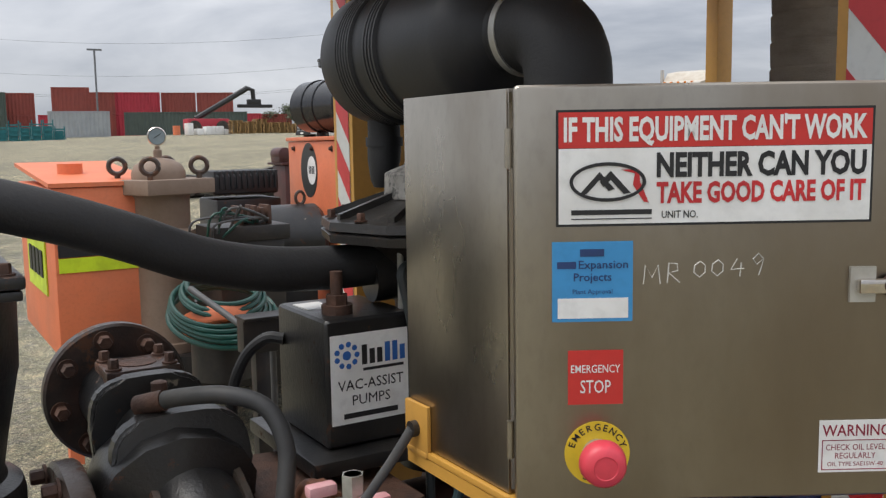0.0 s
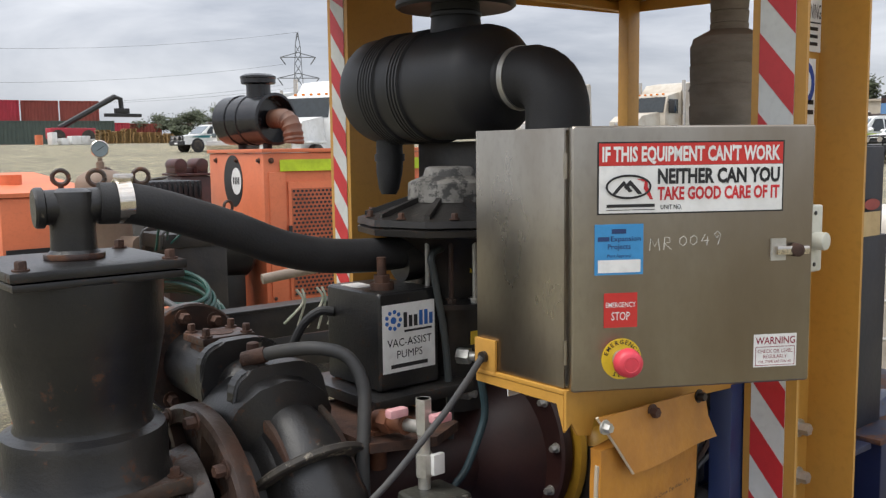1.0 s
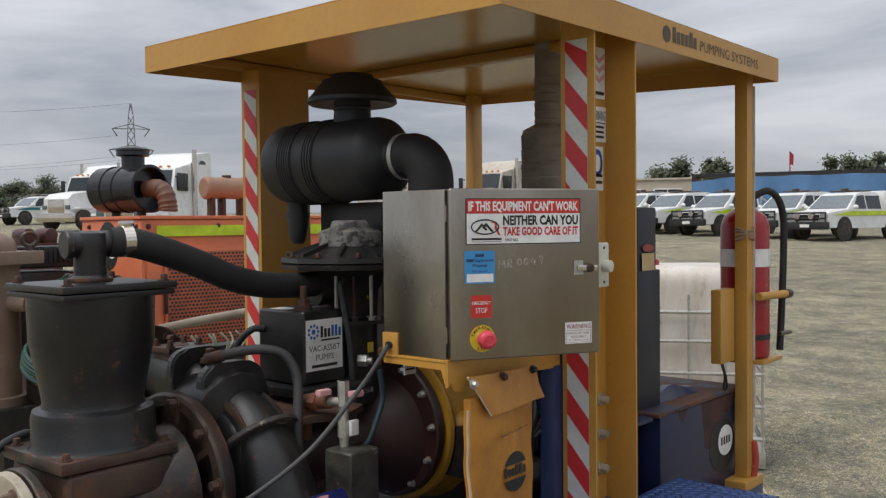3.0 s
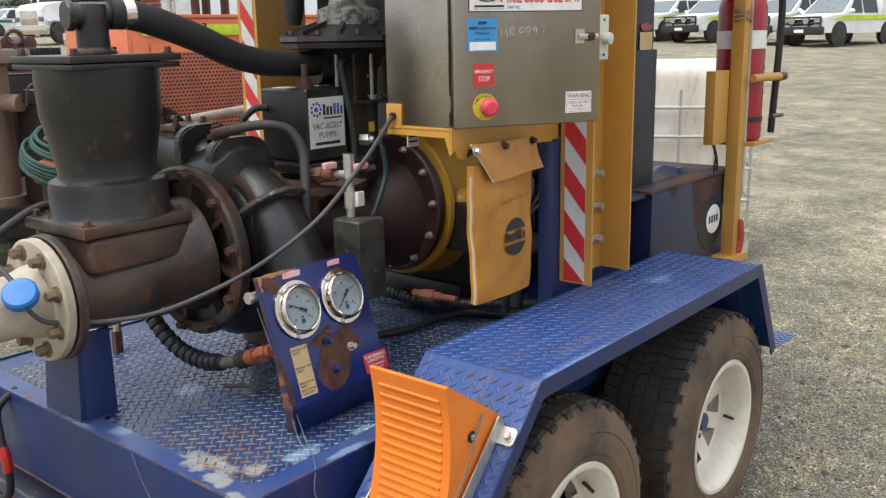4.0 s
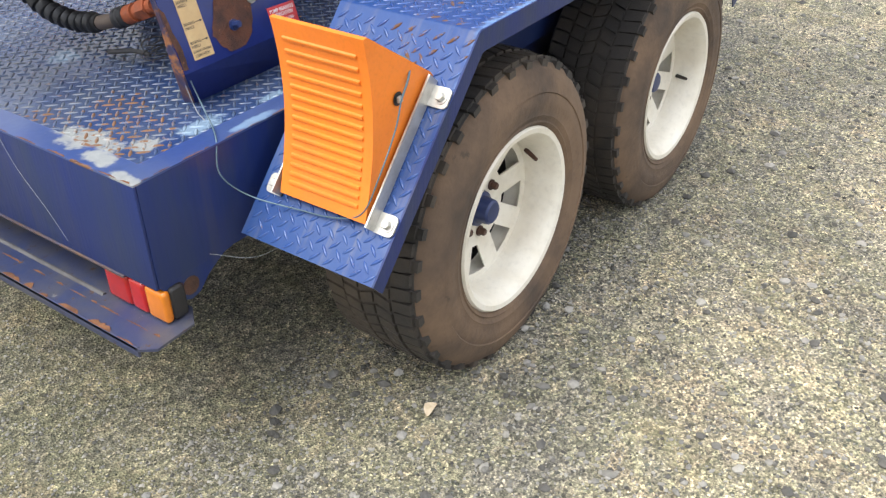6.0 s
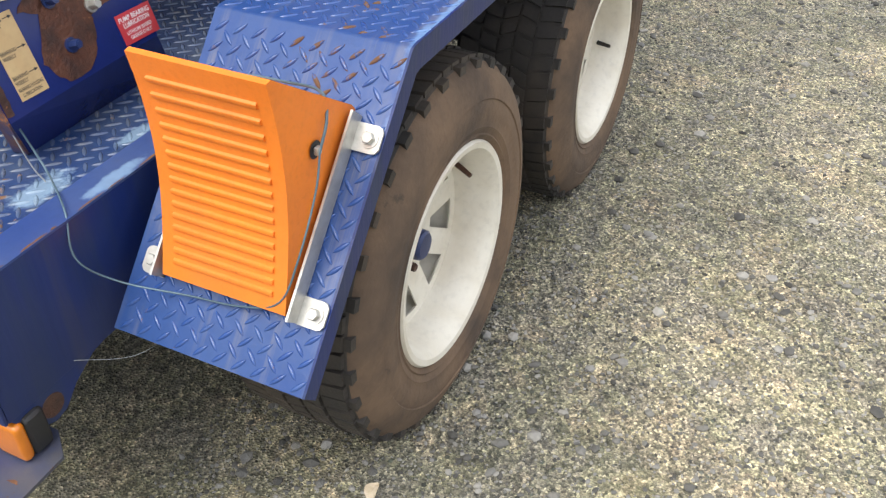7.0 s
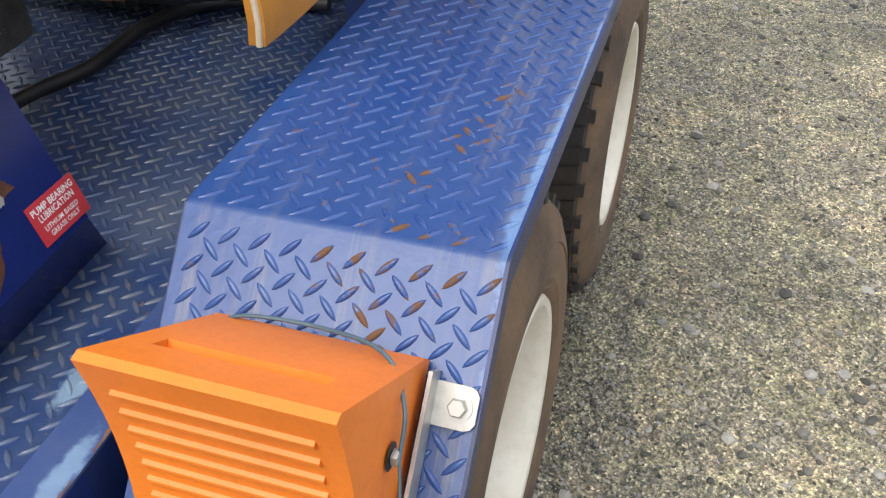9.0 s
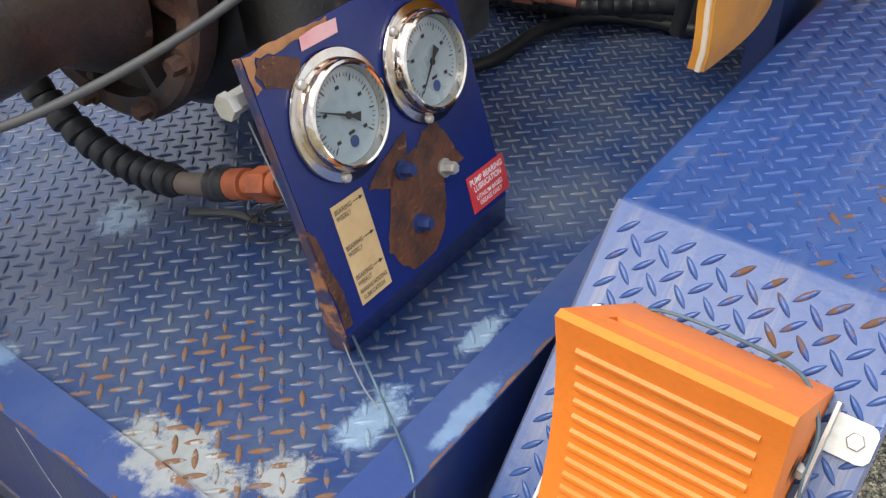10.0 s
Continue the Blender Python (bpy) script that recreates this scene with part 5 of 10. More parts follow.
    for text, u, v, high, wide, align, bold in (("Expansion", 0.0765, 0.239, 0.0085, 0.0495, "LEFT", 0.01), ("Projects", 0.0905, 0.2265, 0.0085, 0.038, "CENTER", 0.01), ("Plant Approval", 0.0905, 0.2135, 0.005, 0.040, "CENTER", 0.0)):
        bm = bmnew()
        pl.words(bm, text, u, v, high, wide, 0.002, align=align, bold=bold)
        part("lettering", bm, M_NAVY, lab)
    # emergency stop label
    bm = bmnew()
    pl.slab(bm, 0.066, 0.122, 0.0995, 0.1555, 0.0004, 0.0008)
    lab = part("label", bm, M_RED, door, "red emergency stop label")
    bm = bmnew()
    pl.words(bm, "EMERGENCY", 0.094, 0.1325, 0.0085, 0.050, 0.0016, align="CENTER", bold=0.005)
    part("lettering", bm, M_WHITE, lab)
    bm = bmnew()
    pl.words(bm, "STOP", 0.094, 0.1115, 0.014, 0.031, 0.0016, align="CENTER", bold=0.005)
    part("lettering", bm, M_WHITE, lab)
    # warning label
    bm = bmnew()
    pl.slab(bm, 0.3250, 0.4010, 0.022, 0.077, 0.0004, 0.0008)
    lab = part("label", bm, M_WHITE, door, "white oil level warning label")
    dark_red = mat("dark_red_ink", (0.32, 0.02, 0.05), 0.5)
    bm = bmnew()
    for u0, u1, v0, v1 in ((0.3280, 0.3980, 0.0555, 0.0563), (0.3280, 0.3980, 0.0245, 0.0253), (0.3280, 0.3288, 0.0245, 0.0563), (0.3972, 0.3980, 0.0245, 0.0563)):
        pl.slab(bm, u0, u1, v0, v1, 0.0014, 0.0003)
    part("frame_line", bm, dark_red, lab)
    for text, v, high, wide, bold in (("WARNING", 0.0605, 0.0125, 0.070, 0.01), ("CHECK OIL LEVEL", 0.0455, 0.0065, 0.062, 0.0), ("REGULARLY", 0.0365, 0.0065, 0.042, 0.0), ("OIL TYPE SAE15W-40", 0.0285, 0.0048, 0.058, 0.0)):
        bm = bmnew()
        pl.words(bm, text, 0.3630, v, high, wide, 0.0016, align="CENTER", bold=bold)
        part("lettering", bm, dark_red, lab)
    # emergency stop button on its yellow ring
    cu, cv = 0.096, 0.048
    bm = bmnew()
    pl.disc(bm, cu, cv, 0.0335, 0.0004, 0.001, n=48)
    ring = part("legend_ring", bm, M_LYEL, door, "yellow emergency stop legend ring")
    for text, mid, flip in (("EMERGENCY", 90, 1), ("STOP", 270, -1)):
        bm = bmnew()
        for k, ch in enumerate(text):
            off = (k - (len(text) - 1) / 2) * 17.5
            th = radians(mid - off * flip)
            r = 0.0243 if flip > 0 else 0.0305
            pl.words(bm, ch, cu + r * math.cos(th), cv + r * math.sin(th), 0.0072, None, 0.002, turn=(math.degrees(th) - 90 if flip > 0 else math.degrees(th) + 90), align="CENTER", bold=0.015)
        part("lettering", bm, M_INK, ring)
    bm = bmnew()
    c = pl.at(cu, cv, 0.001)
    lathe(bm, c, c + pl.n, [(0, 0.0155), (0.022, 0.0155)], 28)
    part("collar", bm, M_GALV, ring)
    bm = bmnew()
    lathe(bm, c, c + pl.n, [(0.020, 0.0115), (0.024, 0.0225), (0.028, 0.0238), (0.040, 0.0215), (0.0445, 0.0175), (0.046, 0.012), (0.0452, 0.0112), (0.0462, 0.0), ], 36)
    part("mushroom_button", bm, M_BUTTON, ring, "faded red mushroom button")
    # turn latch
    bm = bmnew()
    pl.slab(bm, 0.350, 0.376, 0.200, 0.236, 0.0, 0.004)
    latch = part("latch", bm, M_GALV, door)
    bm = bmnew()
    c = pl.at(0.392, 0.217, 0.004)
    solid(bm, -0.036, 0.022, -0.0075, 0.0075, 0.0, 0.009, 0.003, Matrix.Translation(c) @ Matrix(((pl.u.x, pl.v.x, pl.n.x, 0), (pl.u.y, pl.v.y, pl.n.y, 0), (pl.u.z, pl.v.z, pl.n.z, 0), (0, 0, 0, 1))))
    part("lever", bm, M_CHROME, latch)
    bm = bmnew()
    lathe(bm, c, c + pl.n, [(0, 0.0115), (0.012, 0.0105), (0.013, 0.008)], 20)
    part("knob", bm, M_RUST, latch)
    # chalked unit number, stroke by stroke
    bm = bmnew()
    glyphs = {"M": [[(0, 0), (0.1, 1), (0.5, 0.35), (0.85, 1), (1, 0)]], "R": [[(0, 0), (0.1, 1), (0.7, 0.95), (0.75, 0.6), (0.1, 0.5), (0.9, 0)]],
              "0": [[(0.5, 1), (0.1, 0.75), (0.05, 0.3), (0.45, 0), (0.85, 0.3), (0.85, 0.75), (0.5, 1)]], "4": [[(0.45, 1), (0.0, 0.4), (0.95, 0.45)], [(0.75, 0.8), (0.65, 0)]],
              "9": [[(0.85, 0.75), (0.5, 1), (0.15, 0.75), (0.4, 0.5), (0.85, 0.75), (0.7, 0.3), (0.55, 0)]]}
    for ch, gu, gv, gw, gh in (("M", 0.142, 0.222, 0.017, 0.019), ("R", 0.166, 0.223, 0.014, 0.020), ("0", 0.192, 0.228, 0.014, 0.016), ("0", 0.210, 0.229, 0.014, 0.016), ("4", 0.230, 0.228, 0.014, 0.018), ("9", 0.250, 0.229, 0.015, 0.022)):
        for stroke in glyphs[ch]:
            tube(bm, [pl.at(gu + a * gw, gv + b * gh, 0.0004) for a, b in stroke], 0.0007, 5)
    part("chalk_marks", bm, M_CHALK, door, "hand-chalked unit number")
    # cable gland plate on the side
    bm = bmnew()
    solid(bm, BX - 0.006, BX + 0.0, 0.898, 0.952, 1.425, 1.488, 0.002)
    for k in (0,):
        solid(bm, BX - 0.007, BX + 0.06, 0.90, 0.948, 1.424, 1.431, 0.002)
    gland = part("gland_plate", bm, M_YELLOW, box, "yellow cable gland plate")
    bm = bmnew()
    rod(bm, (BX - 0.014, 0.925, 1.456), (BX - 0.003, 0.925, 1.456), 0.010, 16)
    part("gland", bm, M_DARK, gland)


build_box()


def build_bracket():
    br = thing("box_bracket", (0.75, 0.8, 1.3), "yellow steel bracket shelf under the control cabinet", "bracket")
    bm = bmnew()
    solid(bm, 0.532, 0.96, 0.735, 0.955, 1.424, 1.4315, 0.001)
    part("shelf", bm, M_YELLOW, br)
    bm = bmnew()
    extrude(bm, [(0.532, 0.729, 1.4315), (1.034, 0.729, 1.4315), (1.034, 0.729, 1.352), (0.60, 0.729, 1.372), (0.592, 0.729, 1.345), (0.56, 0.729, 1.352), (0.545, 0.729, 1.375), (0.532, 0.729, 1.365)], (0, 0.005, 0))
    part("front_plate", bm, M_YELLOW, br)
    bm = bmnew()
    extrude(bm, [(0.533, 0.736, 1.423), (0.533, 0.95, 1.423), (0.533, 0.95, 1.408), (0.533, 0.752, 1.406), (0.533, 0.736, 1.36)], (0.005, 0, 0))
    part("side_plate", bm, M_YELLOW, br)
    bm = bmnew()
    solid(bm, 0.615, 0.662, 0.953, 0.9555, 1.362, 1.4238)
    tag = part("tag", bm, M_WHITE, br, "white printed tag under the shelf")
    bm = bmnew()
    for k in range(3):
        solid(bm, 0.621, 0.655, 0.9518, 0.9528, 1.374 + 0.014 * k, 1.379 + 0.014 * k)
    part("print", bm, M_INK, tag)


build_bracket()


def build_pouch():
    pouch = thing("document_pouch", (0.71, 0.69, 0.96), "orange-yellow vinyl document pouch hung by bolts from the bracket", "document pouch")
    pl = Plate((0.575, 0.690, 0.960), (1.0, 0.03, 0.0), (0.0, 0.01, 1))
    # the body: a filled pocket, fuller in the middle than at its seams
    bm = bmnew()
    nu, nv = 10, 14
    def edge(f):
        return 0.007 * (1 - f) - 0.002 * f, 0.266 * (1 - f) + 0.284 * f
    rows = []
    for j in range(nv + 1):
        f = j / nv
        a, b = edge(f)
        row = []
        for i in range(nu + 1):
            g = i / nu
            puff = 0.013 * (math.sin(math.pi * g) ** 0.6) * (math.sin(math.pi * min(1.0, f * 0.9 + 0.06)) ** 0.5) + 0.0022 * math.sin(9 * f + 5 * g) + 0.0016 * math.sin(21 * f - 7 * g)
            row.append(pl.at(a + (b - a) * g + 0.002 * math.sin(7 * f), 0.372 * f - 0.006 * g * (1 - f), puff))
        rows.append(row)
    front = [[bm.verts.new(p) for p in row] for row in rows]
    back = [[bm.verts.new(p - pl.n * (0.022 + 0.018 * math.sin(math.pi * i / nu))) for i, p in enumerate(row)] for row in rows]
    for j in range(nv):
        for i in range(nu):
            bm.faces.new((front[j][i], front[j][i + 1], front[j + 1][i + 1], front[j + 1][i]))
            bm.faces.new((back[j][i + 1], back[j][i], back[j + 1][i], back[j + 1][i + 1]))
        bm.faces.new((front[j][0], front[j + 1][0], back[j + 1][0], back[j][0]))
        bm.faces.new((front[j][nu], back[j][nu], back[j + 1][nu], front[j + 1][nu]))
    for i in range(nu):
        bm.faces.new((front[0][i], back[0][i], back[0][i + 1], front[0][i + 1]))
        bm.faces.new((front[nv][i], front[nv][i + 1], back[nv][i + 1], back[nv][i]))
    part("body", bm, M_VINYL, pouch)
    # the flap curls out at its lower edge
    bm = bmnew()
    n = 12
    up, mid, low = [], [], []
    for k in range(n + 1):
        f = k / n
        up.append(pl.at(-0.013 + 0.302 * f, 0.430 - 0.009 * f, 0.004))
        mid.append(pl.at(0.024 + 0.268 * f, 0.378 + 0.004 * math.sin(5 * f), 0.013 + 0.003 * math.sin(4 * f)))
        low.append(pl.at(0.056 + 0.245 * f, 0.326 + 0.010 * f, 0.024 + 0.004 * math.sin(6 * f)))
    layers = [[bm.verts.new(p + pl.n * t) for p in row] for t in (0.0, 0.0035) for row in (up, mid, low)]
    for base in (0, 3):
        for r in (0, 1):
            for k in range(n):
                bm.faces.new((layers[base + r][k], layers[base + r][k + 1], layers[base + r + 1][k + 1], layers[base + r + 1][k]))
    for r in (0, 1):
        for k in (0, n):
            bm.faces.new((layers[r][k], layers[r + 1][k], layers[r + 4][k], layers[r + 3][k]))
    for r in (0, 2):
        for k in range(n):
            bm.faces.new((layers[r][k], layers[r][k + 1], layers[r + 3][k + 1], layers[r + 3][k]))
    flap = part("flap", bm, M_VINYL, pouch)
    for line, r in ((spline([up[0], mid[0], low[0]], 5), 0.0030), ([rows[j][0] - pl.n * 0.008 for j in range(nv)], 0.0042), ([rows[j][nu] - pl.n * 0.008 for j in range(nv - 1)], 0.0026)):
        bm = bmnew()
        tube(bm, line, r, 8)
        part("piping", bm, M_VINYLEDGE, pouch, "frayed pale edge piping")
    for u, v, r, mm in ((0.000, 0.413, 0.0085, M_GALV), (0.127, 0.413, 0.0095, M_RUST), (0.268, 0.414, 0.0085, M_DARK)):
        bm = bmnew()
        hexnut(bm, pl.at(u, v, 0.0085), pl.n, r, 0.012)
        part("bolt", bm, mm, flap)
    bm = bmnew()
    pl.words(bm, "Please Close Zip After Use", 0.105, 0.258, 0.0075, 0.125, 0.0175, turn=5)
    part("print", bm, M_INK, pouch)
    # round mark: two halved discs with a row of bars between
    cu, cv = 0.170, 0.160
    for s in (1, -1):
        bm = bmnew()
        arc = [radians(22 + 136 * k / 16) for k in range(17)]
        extrude(bm, [pl.at(cu + 0.052 * math.cos(a), cv + s * 0.052 * math.sin(a), 0.0165) for a in arc], pl.n * 0.0006)
        part("logo", bm, M_INK, pouch, "half of a round black printed mark")
    for k in range(6):
        bm = bmnew()
        pl.slab(bm, cu - 0.050 + k * 0.0170, cu - 0.0385 + k * 0.0170, cv - 0.011, cv + 0.010 + 0.006 * (k in (0, 3, 4)), 0.0168, 0.0006)
        part("logo_bar", bm, M_INK, pouch)


build_pouch()


def build_switch():
    sw = thing("isolator_switch", (1.09, 0.64, 1.585), "small aged white plastic switch box on the yellow post", "switch")
    bm = bmnew()
    solid(bm, 1.048, 1.115, 0.612, 0.715, 1.585, 1.712, 0.006, seg=3)
    part("body", bm, M_SWITCH, sw)
    bm = bmnew()
    rod(bm, (1.085, 0.613, 1.645), (1.085, 0.588, 1.645), 0.017, 20, 0.003)
    part("knob", bm, M_SWITCH, sw)
    for z in (1.60, 1.697):
        bm = bmnew()
        rod(bm, (1.085, 0.613, z), (1.085, 0.610, z), 0.004, 10)
        part("screw", bm, M_DARK, sw)


build_switch()
# ---- gauge panel ----
def build_gauges():
    pan = thing("gauge_panel", (0.28, 0.95, DECK), "blue steel gauge panel with rust patches and two round pressure gauges", "gauge panel")
    pl = Plate((0.079, 0.860, 0.765), (0.9991, 0.0415, 0.0), (-0.0131, 0.3151, 0.949))
    paint = mat("chipped_blue_panel", (0.011, 0.022, 0.135), 0.26, col2=(0.010, 0.017, 0.085), scale=5, rust=0.17, rust_scale=13, rust_col=(0.10, 0.04, 0.018), bump=0.08)
    orange_rust = mat("orange_flaking_rust", (0.40, 0.19, 0.075), 0.85, col2=(0.17, 0.06, 0.022), amount=0.48, scale=24, bump=0.5, bump_scale=140)
    brown_rust = mat("flaked_rust", (0.105, 0.036, 0.016), 0.62, col2=(0.030, 0.013, 0.009), amount=0.48, scale=24, worn=0.10, worn_col=(0.26, 0.115, 0.045), bump=0.9, bump_scale=120)
    bm = bmnew()
    extrude(bm, [pl.at(u, v, -0.005) for u, v in ((0.0, 0.022), (0.346, 0.018), (0.352, 0.30), (0.345, 0.344), (0.332, 0.351), (0.003, 0.356))], pl.n * 0.005)
    part("face_plate", bm, paint, pan)
    # the folded foot leans back under the face to the deck
    foot_l, foot_r = Vector((0.126, 0.912, DECK - 0.004)), Vector((0.474, 0.912, DECK - 0.004))
    bm = bmnew()
    extrude(bm, [pl.at(0.0, 0.0218, -0.0012), pl.at(0.346, 0.0178, -0.0012), foot_r, foot_l], Vector((0.0, 0.005, 0.002)))
    part("foot_plate", bm, paint, pan, "folded blue foot of the panel")
    # rusty return flange down the side and its gusset at the deck
    bm = bmnew()
    extrude(bm, [pl.at(-0.0005, 0.022, -0.001), pl.at(0.0025, 0.356, -0.001), pl.at(0.0025, 0.356, -0.009), pl.at(-0.0005, 0.13, -0.011), pl.at(-0.0005, 0.05, -0.024), foot_l + Vector((-0.003, 0.028, 0)), foot_l], Vector((-0.004, 0, 0)))
    part("side_flange", bm, mat("rust_edged_blue_flange", (0.018, 0.030, 0.10), 0.5, col2=(0.10, 0.045, 0.022), amount=0.48, scale=12, rust=0.55, rust_scale=22, rust_col=(0.20, 0.085, 0.036), bump=0.4), pan, "rust-eaten side flange")
    # rust patches
    rnd = random.Random(4)
    patches = (([(0.136, 0.135), (0.149, 0.158), (0.180, 0.162), (0.200, 0.162), (0.217, 0.174), (0.245, 0.178), (0.262, 0.152), (0.269, 0.127), (0.280, 0.109), (0.253, 0.105), (0.232, 0.101), (0.225, 0.075), (0.208, 0.047), (0.181, 0.030), (0.136, 0.026), (0.119, 0.043), (0.104, 0.072), (0.116, 0.100)], brown_rust),
               ([(0.104, 0.155), (0.135, 0.173), (0.191, 0.190), (0.181, 0.165), (0.157, 0.156), (0.140, 0.138)], brown_rust),
               ([(0.022, 0.348), (0.040, 0.344), (0.073, 0.329), (0.070, 0.312), (0.053, 0.300), (0.019, 0.318), (0.011, 0.335)], brown_rust),
               ([(0.0, 0.03), (0.014, 0.028), (0.016, 0.07), (0.006, 0.15), (0.0, 0.16)], brown_rust),
               ([(0.001, 0.355), (0.041, 0.3555), (0.086, 0.354), (0.128, 0.353), (0.126, 0.347), (0.089, 0.345), (0.044, 0.345), (0.020, 0.349), (0.009, 0.335), (0.014, 0.318), (0.003, 0.315)], orange_rust))
    for poly, material in patches:
        bm = bmnew()
        ring = []
        n = len(poly)
        for i in range(n):
            a, b = poly[i], poly[(i + 1) % n]
            for f in (0, 0.25, 0.5, 0.75):
                ring.append(bm.verts.new(pl.at(a[0] + (b[0] - a[0]) * f + rnd.uniform(-0.002, 0.002), a[1] + (b[1] - a[1]) * f + rnd.uniform(-0.002, 0.002), 0.0010)))
        bm.faces.new(ring)
        part("rust_patch", bm, material, pan, "flaked brown rust")
    for u, v, mm in ((0.165, 0.150, M_BLUE), (0.238, 0.115, M_GALV), (0.166, 0.076, M_BLUE)):
        bm = bmnew()
        hexnut(bm, pl.at(u, v, 0.001), pl.n, 0.0085, 0.016)
        rod(bm, pl.at(u, v, 0.016), pl.at(u, v, 0.021), 0.0045, 10)
        part("bolt", bm, mm, pan)
    # two glycerine gauges: flat polished flange, raised bezel, sunk dial
    for u, v, needle, top in ((0.099, 0.251, 152, 112), (0.257, 0.249, 222, 118)):
        c = pl.at(u, v, 0.001)
        bm = bmnew()
        lathe(bm, c, c + pl.n, [(0, 0.073), (0.003, 0.0745), (0.006, 0.0735), (0.007, 0.0635), (0.019, 0.0620), (0.0225, 0.0600), (0.0235, 0.0570), (0.0220, 0.0545), (0.010, 0.0530), (0.009, 0.0)], 64)
        g = part("gauge", bm, M_CHROME, pan, "round chrome-bezel pressure gauge")
        bm = bmnew()
        pl.disc(bm, u, v, 0.0528, 0.0108, 0.0006, n=48)
        part("dial", bm, M_DIAL, g)
        bm = bmnew()
        arc = [radians(top - 52 + 104 * k / 20) for k in range(21)]
        extrude(bm, [pl.at(u + 0.0518 * math.cos(a), v + 0.0518 * math.sin(a), 0.0117) for a in arc], pl.n * 0.0003)
        part("air_bubble", bm, mat("pale_dial_above_liquid", (0.42, 0.46, 0.47), 0.15, bump=0.0), g, "paler dial above the liquid")
        bm = bmnew()
        for k in range(41):
            a = radians(225 - 270 * k / 40)
            r0 = 0.042 if k % 5 else 0.038
            d, e = Vector((math.cos(a), math.sin(a))), Vector((-math.sin(a), math.cos(a))) * (0.0004 if k % 5 else 0.0007)
            extrude(bm, [pl.at(u + d.x * r + e.x * s, v + d.y * r + e.y * s, 0.0122) for r, s in ((r0, -1), (0.046, -1), (0.046, 1), (r0, 1))], pl.n * 0.0002)
        for k in range(0, 9, 2):
            a = radians(225 - 270 * k / 8)
            pl.slab(bm, u + 0.032 * math.cos(a) - 0.003, u + 0.032 * math.cos(a) + 0.003, v + 0.032 * math.sin(a) - 0.002, v + 0.032 * math.sin(a) + 0.002, 0.0122, 0.0002)
        pl.slab(bm, u - 0.005, u + 0.005, v - 0.022, v - 0.0185, 0.0122, 0.0002)
        part("scale", bm, M_INK, g, "fine black scale marks")
        bm = bmnew()
        pl.disc(bm, u, v - 0.031, 0.0068, 0.0122, 0.0002, n=20)
        part("maker_mark", bm, M_NAVY, g, "small dark blue round mark")
        bm = bmnew()
        a = radians(needle)
        d, e = Vector((math.cos(a), math.sin(a))), Vector((-math.sin(a), math.cos(a)))
        extrude(bm, [pl.at(u + d.x * r + e.x * s, v + d.y * r + e.y * s, 0.0160) for r, s in ((-0.019, -0.0058), (-0.005, -0.0018), (0.043, -0.0005), (0.043, 0.0005), (-0.005, 0.0018), (-0.019, 0.0058))], pl.n * 0.0006)
        pl.disc(bm, u, v, 0.0045, 0.0160, 0.0012)
        part("needle", bm, M_INK, g)
        for k in range(3):
            bm = bmnew()
            a = radians(128 + 120 * k)
            q = pl.at(u + 0.0682 * math.cos(a), v + 0.0682 * math.sin(a), 0.006)
            lathe(bm, q, q + pl.n, [(0, 0.0062), (0.004, 0.0058), (0.006, 0.004), (0.0065, 0.0)], 14)
            part("screw", bm, M_GALV, g)
    # bearing label, red notice, scraps of old tape
    bm = bmnew()
    lp = Plate(pl.at(0.036, 0.040), pl.at(0.091, 0.038) - pl.at(0.036, 0.040), pl.v)
    lp.slab(bm, 0.0, 0.0545, 0.0, 0.126, 0.0008, 0.0008)
    lab = part("label", bm, M_PAPER, pan, "yellowed bearing lubrication label")
    for v in (0.108, 0.063, 0.025):
        bm = bmnew()
        lp.words(bm, "BEARING", 0.003, v + 0.0068, 0.0060, 0.029, 0.0018, bold=0.02)
        part("lettering", bm, M_INK, lab)
        bm = bmnew()
        lp.words(bm, "WEEKLY", 0.003, v - 0.0015, 0.0060, 0.025, 0.0018, bold=0.02)
        part("lettering", bm, M_INK, lab)
        bm = bmnew()
        lp.slab(bm, 0.0345, 0.0470, v + 0.0090, v + 0.0102, 0.0017, 0.0002)
        extrude(bm, [lp.at(0.0455, v + 0.0068, 0.0017), lp.at(0.0520, v + 0.0096, 0.0017), lp.at(0.0455, v + 0.0124, 0.0017)], lp.n * 0.0002)
        part("arrow", bm, M_INK, lab)
    bm = bmnew()
    lp.words(bm, "BEARING HOUSING", 0.003, 0.0135, 0.0056, 0.048, 0.0018, bold=0.02)
    part("lettering", bm, M_INK, lab)
    bm = bmnew()
    lp.words(bm, "LUBRICATION", 0.006, 0.0050, 0.0056, 0.038, 0.0018, bold=0.02)
    part("lettering", bm, M_INK, lab)
    rp = Plate(pl.at(0.2695, 0.0290), pl.at(0.3550, 0.0255) - pl.at(0.2695, 0.0290), pl.v)
    bm = bmnew()
    rp.slab(bm, 0.0, 0.0865, 0.0, 0.0515, 0.0008, 0.0008)
    lab = part("label", bm, mat("red_notice", (0.60, 0.05, 0.06), 0.4, bump=0.0), pan, "red pump bearing lubrication notice")
